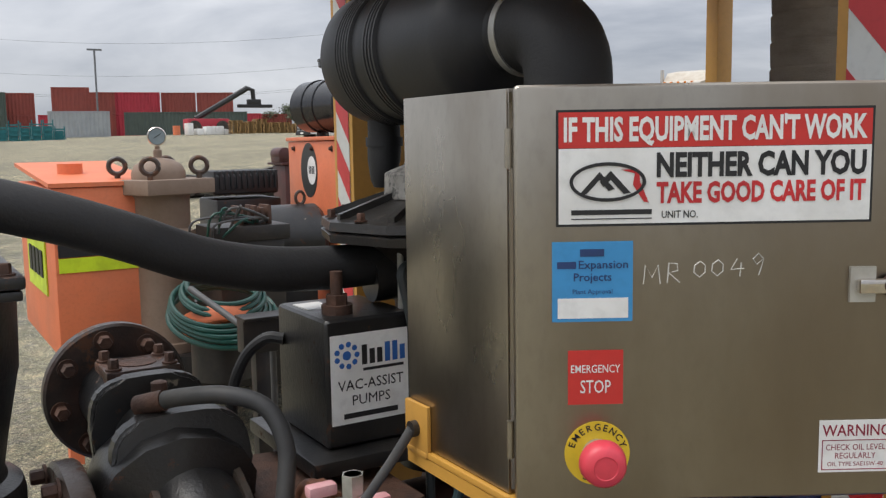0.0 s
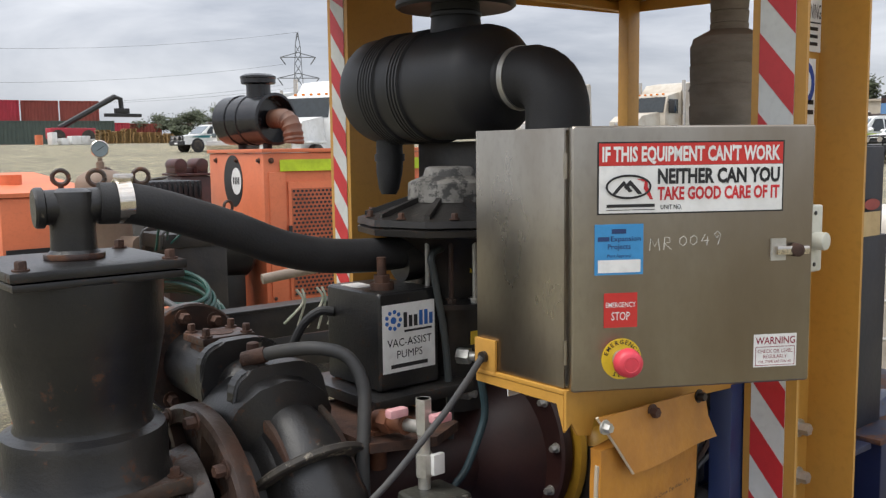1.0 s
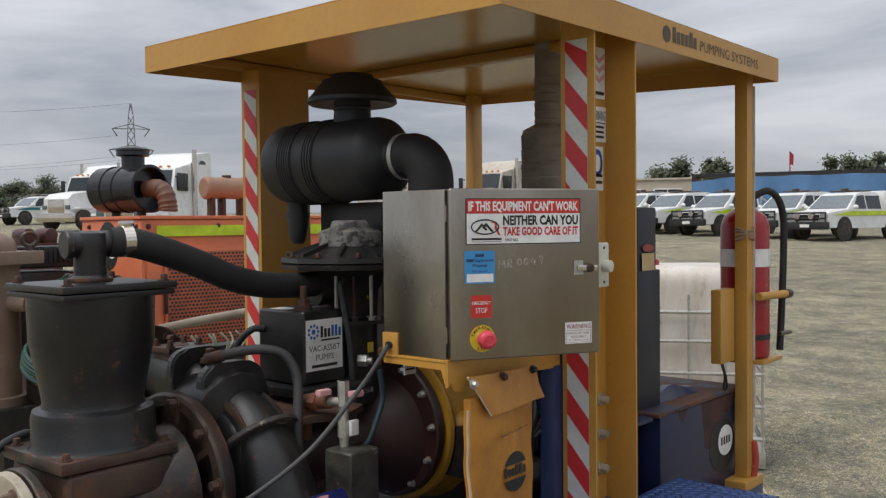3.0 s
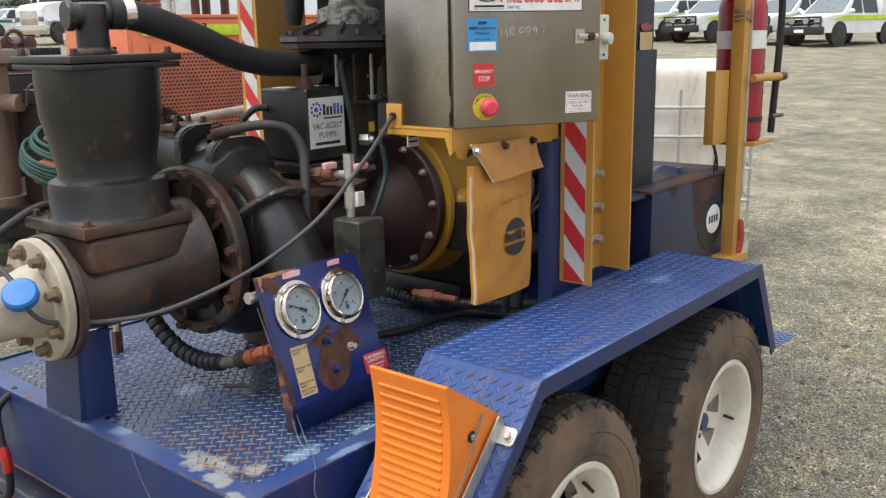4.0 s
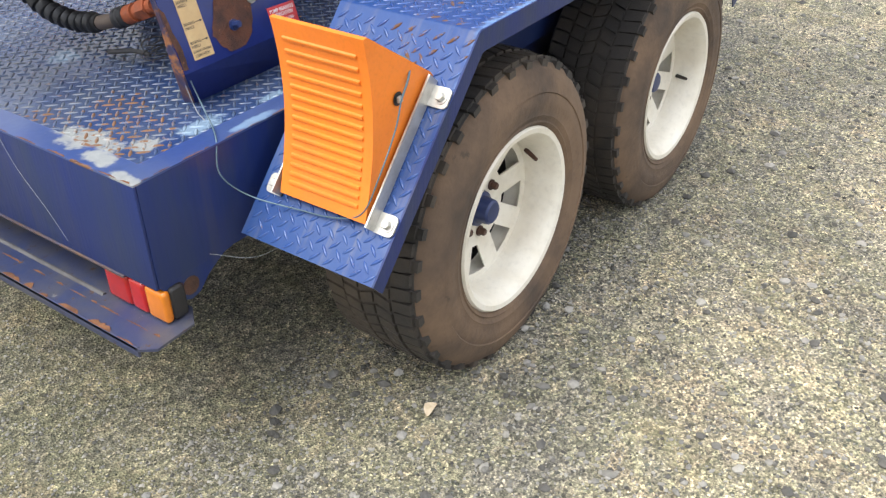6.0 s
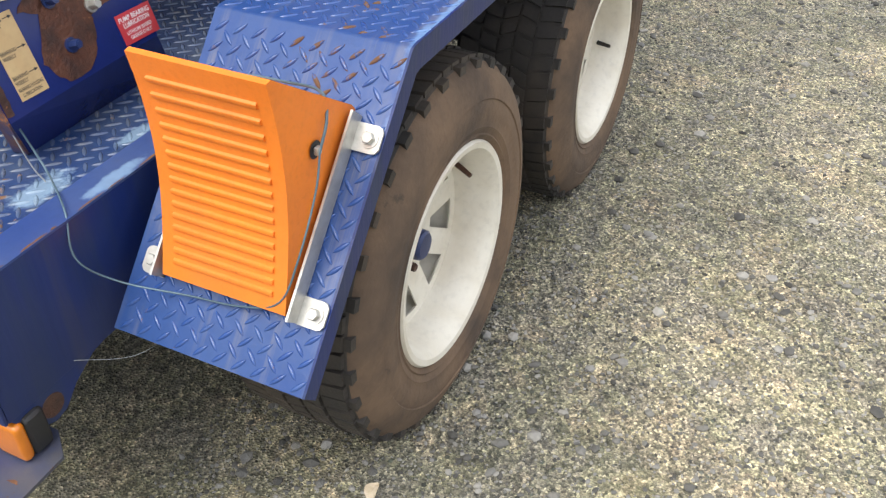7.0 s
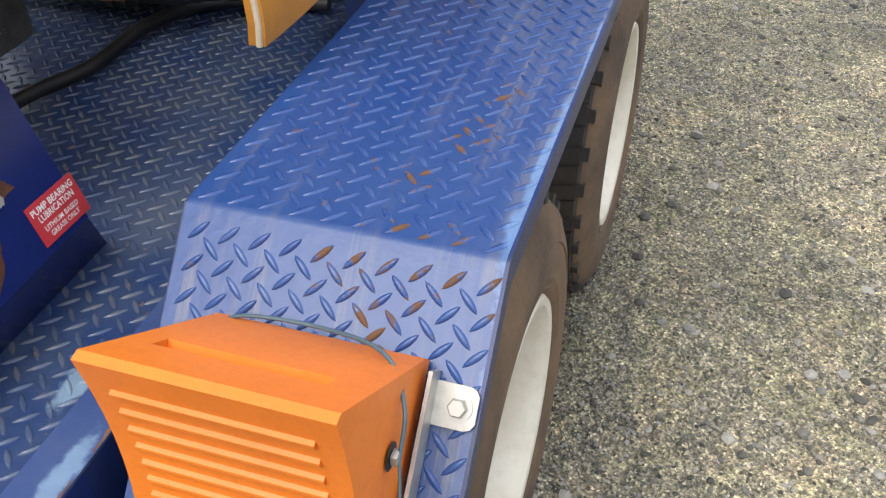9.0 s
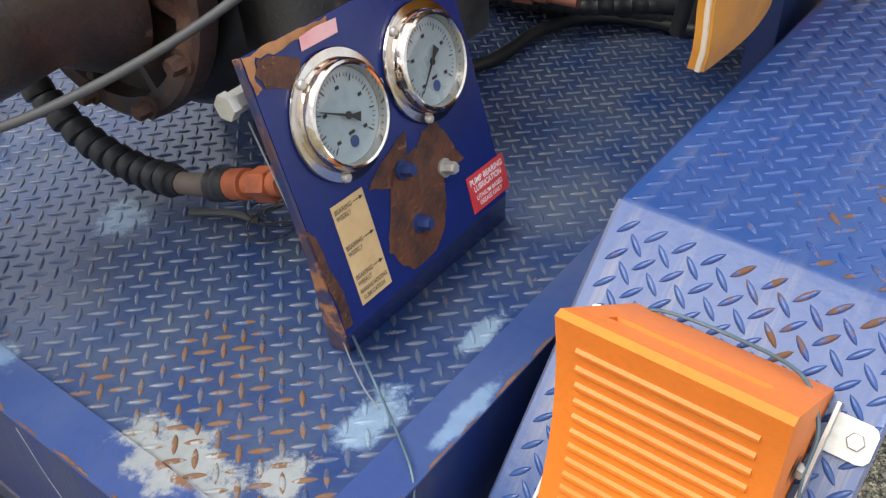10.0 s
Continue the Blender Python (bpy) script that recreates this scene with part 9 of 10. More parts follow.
def build_skid():
    """Dark steel, a finned engine and a frayed strap between the second pump and the generator."""
    bm = bmnew()
    solid(bm, 1.15, 2.15, 3.38, 3.46, 0.98, 1.115, 0.006)
    solid(bm, 1.15, 2.15, 3.36, 3.48, 1.115, 1.127, 0.002)
    sk = single("skid_beam", bm, M_DARK, "black steel skid beam beside the second pump", "beam")
    for x in (1.2, 2.06):
        bm = bmnew()
        solid(bm, x, x + 0.06, 3.39, 3.45, ground_z(x, 3.4), 0.979, 0.004)
        part("leg", bm, M_DARK, sk)
    en = thing("finned_engine", (2.15, 6.2, ground_z(2.15, 6.2)), "black finned engine behind the second pump", "engine")
    z0 = ground_z(2.15, 6.2)
    bm = bmnew()
    solid(bm, 1.93, 2.40, 6.12, 6.55, z0, 1.43, 0.02)
    part("block", bm, M_DARK, en)
    bm = bmnew()
    solid(bm, 1.90, 2.38, 6.10, 6.50, 1.46, 1.60, 0.03, seg=3)
    part("cover", bm, M_PLASTIC, en)
    for k in range(12):
        bm = bmnew()
        solid(bm, 1.905 + k * 0.04, 1.925 + k * 0.04, 6.085, 6.51, 1.50, 1.625, 0.004)
        part("fin", bm, M_PLASTIC, en)
    bm = bmnew()
    solid(bm, 2.28, 2.38, 6.112, 6.118, 1.20, 1.27, 0.002)
    part("plate", bm, M_GALV, en, "bare metal data plate")
    mm = thing("ballast_block", (5.15, 12.6, ground_z(5.15, 12.6)), "maroon steel block with two lifting horns standing in the yard", "weight")
    z0 = ground_z(5.15, 12.6)
    bm = bmnew()
    solid(bm, 4.93, 5.40, 12.4, 12.9, z0, 1.50, 0.02)
    part("body", bm, M_MAROON, mm)
    bm = bmnew()
    solid(bm, 4.87, 5.47, 12.35, 12.95, 1.505, 1.54, 0.008)
    part("brim", bm, M_MAROON, mm)
    for x in (4.94, 5.27):
        bm = bmnew()
        rod(bm, (x, 12.4, 1.66), (x, 12.75, 1.66), 0.10, 18, 0.01)
        solid(bm, x - 0.09, x + 0.09, 12.41, 12.74, 1.541, 1.66, 0.01)
        part("horn", bm, M_MAROON, mm)
    bm = bmnew()
    solid(bm, 5.04, 5.17, 12.5, 12.7, 1.541, 1.62, 0.01)
    part("bridge", bm, M_MAROON, mm)
    st = thing("frayed_strap", (1.62, 3.36, 1.13), "frayed pale webbing strap hanging on the rail", "strap")
    rnd = random.Random(12)
    for k in range(7):
        bm = bmnew()
        x = 1.55 + 0.05 * k + rnd.uniform(-0.02, 0.02)
        tube(bm, spline([(x, 3.34, 1.20), (x + rnd.uniform(-0.03, 0.05), 3.32, 1.14), (x - rnd.uniform(0.02, 0.10), 3.33, 1.06 - rnd.uniform(0, 0.06))], 5), 0.006, 6)
        part("strand", bm, M_STRAP, st)


build_skid()


# ---- caged plastic tank ----
def build_ibc():
    t = thing("caged_tank", (5.15, 2.08, ground_z(5.15, 2.08)), "white plastic bulk tank in a galvanised cage with a red cap", "bulk tank")
    m = Matrix.Translation((5.02, 2.24, ground_z(5.15, 2.08))) @ Matrix.Rotation(radians(-62), 4, "Z")
    bm = bmnew()
    solid(bm, -0.46, 0.46, -0.38, 0.38, 0.15, 1.37, 0.15, m, 6)
    part("bottle", bm, M_POLY, t)
    bm = bmnew()
    c = m @ Vector((-0.28, -0.1, 1.36))
    rod(bm, c, c + Vector((0, 0, 0.05)), 0.09, 20, 0.006)
    part("cap", bm, M_EXTING, t, "red screw cap")
    for z in (0.20, 0.42, 0.64, 0.86, 1.06):
        bm = bmnew()
        pts = [m @ Vector((x, y, z)) for x, y in ((-0.49, -0.43), (0.49, -0.43), (0.49, 0.43), (-0.49, 0.43), (-0.49, -0.43))]
        tube(bm, pts, 0.014, 8)
        part("cage_rail", bm, M_GALV, t)
    for k in range(5):
        for y in (-0.43, 0.43):
            bm = bmnew()
            p = m @ Vector((-0.48 + 0.24 * k, y, 0.1))
            rod(bm, p, p + Vector((0, 0, 1.08)), 0.011, 8)
            part("cage_bar", bm, M_GALV, t)
    bm = bmnew()
    solid(bm, -0.5, 0.5, -0.44, 0.44, 0.0, 0.12, 0.01, m)
    part("pallet", bm, M_GALV, t)


build_ibc()


# ---- vehicles ----
def wheel_at(parent, m, x, y, r, w):
    g0 = m @ Vector((x, y, r))
    g1 = m @ Vector((x, y + w, r))
    bm = bmnew()
    d = abs(w)
    lathe(bm, g0, g1, [(0, r * 0.55), (0.0, r * 0.85), (d * 0.15, r), (d * 0.85, r), (d, r * 0.85), (d, r * 0.55)], 20)
    wh = part("wheel", bm, M_TYRE, parent)
    bm = bmnew()
    lathe(bm, g0 + (g1 - g0) * 0.1, g1, [(0, 0.0), (0.0, r * 0.3), (0.03, r * 0.5), (0.0, r * 0.58), (d * 0.5, r * 0.58)], 16)
    part("rim", bm, M_CGREY, wh)


def side_prism(bm, m, outline, y0, y1, inset=0.0):
    """A body from its side outline (x, z), narrowed at the top by inset."""
    zs = [z for _, z in outline]
    zl, zh = min(zs), max(zs)
    lo = [bm.verts.new(m @ Vector((x, y0 + inset * (z - zl) / (zh - zl), z))) for x, z in outline]
    hi = [bm.verts.new(m @ Vector((x, y1 - inset * (z - zl) / (zh - zl), z))) for x, z in outline]
    bm.faces.new(lo)
    bm.faces.new(hi[::-1])
    n = len(lo)
    for k in range(n):
        bm.faces.new((lo[k], lo[(k + 1) % n], hi[(k + 1) % n], hi[k]))


def build_ute(x, y, deg, canopy_back=False, stripe=M_FLUO, label="white dual-cab utility with a black bull bar and yellow stripe"):
    z = ground_z(x, y)
    u = thing("utility_vehicle", (x, y, z), label, "vehicle", "parked work utilities")
    m = Matrix.Translation((x, y, z)) @ Matrix.Rotation(radians(deg), 4, "Z")
    bm = bmnew()
    side_prism(bm, m, [(2.45, 0.45), (2.5, 0.75), (2.42, 0.98), (1.25, 1.10), (-0.85, 1.10), (-2.6, 1.08), (-2.6, 0.55), (-0.8, 0.42), (1.0, 0.42)], -0.9, 0.9, 0.03)
    part("body", bm, M_CARWHITE, u)
    bm = bmnew()
    side_prism(bm, m, [(1.30, 1.08), (0.55, 1.66), (0.2, 1.74), (-0.75, 1.74), (-0.95, 1.62), (-1.0, 1.08)], -0.86, 0.86, 0.16)
    cab = part("cab", bm, M_CARWHITE, u)
    bm = bmnew()
    side_prism(bm, m, [(1.22, 1.13), (0.60, 1.61), (0.58, 1.60), (1.19, 1.12)], -0.76, 0.76, 0.1)
    for v in bm.verts:
        v.co += m.to_3x3() @ Vector((0.03, 0, 0.02))
    part("windscreen", bm, M_SCREEN, cab)
    for s in (-1, 1):
        for x0, x1 in ((0.95, 0.12), (0.04, -0.85)):
            bm = bmnew()
            out = [(x0, 1.12), (x0 - 0.42 if x0 > 0.5 else x0, 1.60), (x1, 1.62), (x1, 1.12)]
            vs = [bm.verts.new(m @ Vector((a, s * (0.872 - 0.16 * (b - 1.08) / 0.66), b))) for a, b in out]
            bm.faces.new(vs)
            part("side_window", bm, M_GLASS, cab)
        bm = bmnew()
        side_prism(bm, m, [(2.2, 0.90), (1.2, 1.03), (-2.55, 1.05), (-2.55, 0.90), (1.2, 0.87)], s * 0.905, s * 0.912)
        part("stripe", bm, stripe, u)
        bm = bmnew()
        ball(bm, m @ Vector((1.02, s * 1.0, 1.18)), 0.1, 0.1, 0.09, 10, 8)
        part("mirror", bm, M_CARWHITE, u)
        for wx in (1.55, -1.5):
            wheel_at(u, m, wx, s * 0.92, 0.38, -s * 0.26)
            bm = bmnew()
            a = m @ Vector((wx, s * 0.90, 0.38))
            b = m @ Vector((wx, s * 0.915, 0.38))
            lathe(bm, a, b, [(0, 0.0), (0.0, 0.46), (0.012, 0.46), (0.012, 0.0)], 24)
            part("wheel_arch", bm, M_BEDLINER, u)
    bm = bmnew()
    solid(bm, 2.45, 2.60, -0.92, 0.92, 0.38, 0.66, 0.05, m)
    bumper = part("bull_bar", bm, M_BEDLINER, u)
    bm = bmnew()
    for zz in (0.78, 0.98):
        tube(bm, [m @ Vector((2.55, yy, zz)) for yy in (-0.82, 0.82)], 0.035, 8)
    for yy in (-0.8, -0.35, 0.35, 0.8):
        tube(bm, [m @ Vector((2.55, yy, 0.6)), m @ Vector((2.55, yy, 1.0))], 0.03, 8)
    part("rail", bm, M_BEDLINER, bumper)
    bm = bmnew()
    solid(bm, 2.44, 2.50, -0.5, 0.5, 0.70, 0.92, 0.02, m)
    part("radiator_grille", bm, M_BEDLINER, u)
    for s in (-1, 1):
        bm = bmnew()
        solid(bm, 2.40, 2.50, s * 0.70 - 0.17, s * 0.70 + 0.17, 0.76, 0.95, 0.04, m)
        part("headlamp", bm, mat("headlamp_lens", (0.55, 0.56, 0.56), 0.12, bump=0.0), u)
        bm = bmnew()
        c = m @ Vector((2.60, s * 0.28, 0.86))
        rod(bm, c, c + m.to_3x3() @ Vector((0.05, 0, 0)), 0.11, 16)
        part("spotlight", bm, M_CHROME, u)
    bm = bmnew()
    solid(bm, 2.605, 2.612, -0.19, 0.19, 0.46, 0.57, 0.0, m)
    part("number_plate", bm, M_WHITE, u)
    bm = bmnew()
    for xx in (0.1, -0.6):
        tube(bm, [m @ Vector((xx, yy, 1.80)) for yy in (-0.6, 0.6)], 0.03, 8)
    solid(bm, 0.05, 0.2, -0.12, 0.12, 1.78, 1.90, 0.03, m)
    part("roof_bar", bm, M_RUSTY, u)
    if canopy_back:
        bm = bmnew()
        solid(bm, -2.65, -1.05, -0.9, 0.9, 0.95, 1.80, 0.08, m)
        part("tray_canopy", bm, M_CARWHITE, u)
    else:
        bm = bmnew()
        tube(bm, spline([m @ Vector((-1.1, yy, zz)) for yy, zz in ((-0.8, 1.1), (-0.75, 1.65), (0, 1.75), (0.75, 1.65), (0.8, 1.1))], 6), 0.04, 8)
        tube(bm, [m @ Vector((-1.15, 0.75, 1.6)), m @ Vector((-1.9, 0.8, 1.1))], 0.04, 8)
        part("sports_bar", bm, M_GALV, u)


for ux, uy, cb in ((36.8, 19.4, False), (36.4, 17.4, False), (35.8, 15.0, False), (35.5, 12.0, False), (34.7, 9.9, True)):
    build_ute(ux, uy, 164, cb)
build_ute(26.0, 56.0, 185, True, M_TEAL, "white utility with teal diagonal stripes parked across the yard")


def build_truck(x, y, deg, scale=1.0, colour=M_CARWHITE, label="white long-nose prime mover parked in the yard"):
    z = ground_z(x, y)
    t = thing("prime_mover", (x, y, z), label, "truck", "parked trucks")
    m = Matrix.Translation((x, y, z)) @ Matrix.Rotation(radians(deg), 4, "Z") @ Matrix.Scale(scale, 4)
    bm = bmnew()
    side_prism(bm, m, [(3.2, 0.75), (3.25, 1.55), (2.9, 1.80), (1.45, 2.0), (1.3, 0.75)], -0.85, 0.85, 0.12)
    part("bonnet", bm, colour, t)
    bm = bmnew()
    side_prism(bm, m, [(1.45, 0.8), (1.45, 1.95), (1.15, 2.75), (0.2, 2.95), (0.2, 0.8)], -1.1, 1.1, 0.1)
    cab = part("cab", bm, colour, t)
    bm = bmnew()
    side_prism(bm, m, [(0.2, 0.8), (0.2, 2.95), (-0.2, 3.35), (-1.3, 3.5), (-1.45, 3.4), (-1.45, 0.8)], -1.15, 1.15, 0.08)
    sl = part("sleeper", bm, colour, t)
    bm = bmnew()
    side_prism(bm, m, [(1.475, 1.98), (1.20, 2.70), (1.17, 2.68), (1.44, 1.97)], -0.95, 0.95, 0.05)
    part("windscreen", bm, M_GLASS, cab)
    for s in (-1, 1):
        bm = bmnew()
        solid(bm, 0.4, 1.15, s * 1.075 - 0.02, s * 1.075 + 0.02, 1.95, 2.6, 0.015, m)
        part("side_window", bm, M_GLASS, cab)
        bm = bmnew()
        c = m @ Vector((-0.75, s * 1.085, 2.95))
        pl = Plate(c, m.to_3x3() @ Vector((s, 0, 0)), (0, 0, 1))
        pl.disc(bm, 0, 0, 0.2, 0.0, 0.03, 0.3)
        part("porthole", bm, M_GLASS, sl)
        bm = bmnew()
        rod(bm, m @ Vector((0.1, s * 1.2, 0.9)), m @ Vector((0.1, s * 1.2, 3.5)), 0.09, 12)
        part("exhaust", bm, M_CHROME, t)
        for wx in (2.5, -1.4, -2.7):
            wheel_at(t, m, wx, s * 1.18, 0.5, -s * 0.3)
        bm = bmnew()
        solid(bm, -0.9, 1.1, s * 1.0 - 0.2, s * 1.0 + 0.1, 0.45, 0.85, 0.08, m)
        part("fuel_tank", bm, M_CHROME, t)
        bm = bmnew()
        solid(bm, 1.30, 1.36, s * 1.34 - 0.12, s * 1.34 + 0.12, 1.95, 2.55, 0.02, m)
        rod(bm, m @ Vector((1.33, s * 1.1, 2.45)), m @ Vector((1.33, s * 1.25, 2.45)), 0.03, 8)
        part("mirror", bm, M_BEDLINER, cab)
        bm = bmnew()
        solid(bm, 2.05, 3.05, s * 1.06 - 0.16, s * 1.06 + 0.16, 1.02, 1.12, 0.04, m)
        part("wheel_arch", bm, colour, t)
        bm = bmnew()
        solid(bm, 3.20, 3.28, s * 0.72 - 0.14, s * 0.72 + 0.14, 1.02, 1.24, 0.03, m)
        part("headlamp", bm, M_SCREEN, t)
    for k in range(5):
        bm = bmnew()
        solid(bm, 0.95, 1.05, -0.66 + 0.33 * k - 0.05, -0.66 + 0.33 * k + 0.05, 2.80, 2.88, 0.02, m)
        part("marker_lamp", bm, M_TAILAMB, cab)
    bm = bmnew()
    solid(bm, 3.2, 3.4, -1.15, 1.15, 0.4, 0.85, 0.05, m)
    part("bumper", bm, M_CHROME, t)
    bm = bmnew()
    solid(bm, 3.215, 3.27, -0.5, 0.5, 0.85, 1.52, 0.02, m)
    part("radiator_grille", bm, M_CHROME, t)
    bm = bmnew()
    solid(bm, -3.4, 1.2, -0.45, 0.45, 0.55, 0.85, 0.02, m)
    part("chassis", bm, M_BEDLINER, t)


build_truck(18.1, 29.4, 208)
build_truck(32.2, 30.6, 200, 1.0, M_DUSTY, "dusty cream prime mover parked in the yard")
build_truck(35.7, 27.1, 185, 1.0, M_DUSTY, "dusty cream prime mover parked in the yard")
build_truck(23.6, 44.1, 200, 1.0, M_CARWHITE, "small white truck parked beside the trucks")


# ---- far yard ----
def build_container(x, y, w, levels, material, word):
    ang = math.degrees(math.atan2(y, x)) - 90
    for k in range(levels):
        z = ground_z(x, y) + 2.6 * k
        m = Matrix.Translation((x, y, z)) @ Matrix.Rotation(radians(ang), 4, "Z")
        c = thing("shipping_container", (x, y, z), f"{word} steel shipping container in the far stack", "shipping container", "containers in the far yard")
        bm = bmnew()
        n = max(8, int(w * 2.6))
        out = []
        for i in range(n):
            u0 = -w / 2 + w * i / n
            s = w / n
            out += [(u0, 0.0), (u0 + s * 0.35, 0.0), (u0 + s * 0.5, 0.05), (u0 + s * 0.85, 0.05)]
        out += [(w / 2, 0.0), (w / 2, 2.4), (-w / 2, 2.4)]
        extrude(bm, [m @ Vector((a, b, 0.06)) for a, b in out], (0, 0, 2.45))
        part("shell", bm, material, c)
        for a in (-w / 2, w / 2):
            bm = bmnew()
            solid(bm, a - 0.08, a + 0.08, -0.03, 0.12, 0.0, 2.59, 0.0, m)
            part("corner_post", bm, material, c)
        bm = bmnew()
        solid(bm, -w / 2 + 0.081, w / 2 - 0.081, -0.025, 0.1, 2.46, 2.59, 0.0, m)
        part("top_rail", bm, material, c)
        bm = bmnew()
        solid(bm, -w / 2 + 0.081, w / 2 - 0.081, -0.025, 0.1, 0.0, 0.14, 0.0, m)
        part("bottom_rail", bm, material, c)


for cx, cy, cw, lv, mm, word in ((16.8, 96.5, 5.6, 1, M_CGREY, "grey"), (29.8, 104.5, 13.4, 1, M_CGREEN, "dark green"), (13.9, 117.1, 3.1, 2, M_CRED, "red-brown"), (17.2, 103.0, 3.6, 2, M_CRED, "red-brown"),
                                 (21.6, 113.9, 4.5, 2, M_CRED, "red-brown"), (17.4, 115.6, 3.4, 1, M_CRED2, "crimson"), (26.4, 113.2, 5.1, 2, M_CRED2, "crimson"), (31.2, 112.6, 3.9, 2, M_CRED, "red-brown"),
                                 (35.4, 111.5, 4.2, 2, M_CRED, "red-brown"), (39.1, 110.0, 3.0, 1, M_CRED2, "crimson"), (43.2, 112.3, 4.6, 1, M_CRED, "red-brown"), (11.0, 115.3, 2.4, 2, M_CGREEN, "dark"), (52.0, 102.0, 9.0, 1, M_CGREY, "grey"), (61.5, 93.3, 5.0, 1, M_CREAM, "cream")):
    build_container(cx, cy, cw, lv, mm, word)


def build_pallets():
    rnd = random.Random(11)
    z = ground_z(33, 86)
    bm = bmnew()
    solid(bm, -0.6, 0.6, -0.5, 0.5, 0.09, 0.115)
    solid(bm, -0.6, 0.6, -0.5, 0.5, 0.0, 0.02)
    for q in (-0.6, -0.05, 0.5):
        solid(bm, q, q + 0.1, -0.5, 0.5, 0.02, 0.09)
    first = single("pallet", bm, M_PALLET, "weathered timber pallet in a stack", "pallet", "stacked pallets", at=(0, 0, 0))
    spare = first
    for k in range(9):
        x, y = 29.6 + 0.72 * k, 87.0 - 0.25 * k
        h = rnd.uniform(1.4, 2.0) if k < 6 else rnd.uniform(1.0, 1.6)
        for j in range(int(h / 0.15)):
            m = Matrix.Translation((x + rnd.uniform(-0.06, 0.06), y, z + j * 0.116)) @ Matrix.Rotation(rnd.uniform(-0.06, 0.06), 4, "Z")
            if spare:
                spare.matrix_world = m
                spare = None
            else:
                copy_thing(first, m)


build_pallets()


def build_reach():
    x, y = 33.5, 97.0
    z = ground_z(x, y)
    t = thing("reach_stacker", (x, y, z), "dark reach stacker with its boom raised over the containers", "reach stacker")
    bm = bmnew()
    solid(bm, 27.5, 32.0, 96.0, 98.0, z + 0.5, z + 1.6, 0.1)
    part("body", bm, M_CRED2, t)
    for wx in (28.2, 31.2):
        bm = bmnew()
        rod(bm, (wx, 95.9, z + 0.7), (wx, 98.1, z + 0.7), 0.7, 18)
        part("wheel", bm, M_TYRE, t)
    bm = bmnew()
    tube(bm, [(28.6, 97.0, z + 1.6), (34.3, 96.6, z + 4.9)], 0.30, 8)
    tube(bm, [(34.2, 96.6, z + 4.9), (34.9, 96.6, z + 4.7), (35.0, 96.6, z + 3.2)], 0.26, 8)
    part("boom", bm, M_BEDLINER, t)
    bm = bmnew()
    solid(bm, 33.2, 37.0, 96.2, 97.0, z + 2.8, z + 3.15, 0.05)
    solid(bm, 34.3, 35.7, 96.2, 97.0, z + 3.15, z + 3.7, 0.05)
    part("spreader", bm, M_BEDLINER, t)


build_reach()


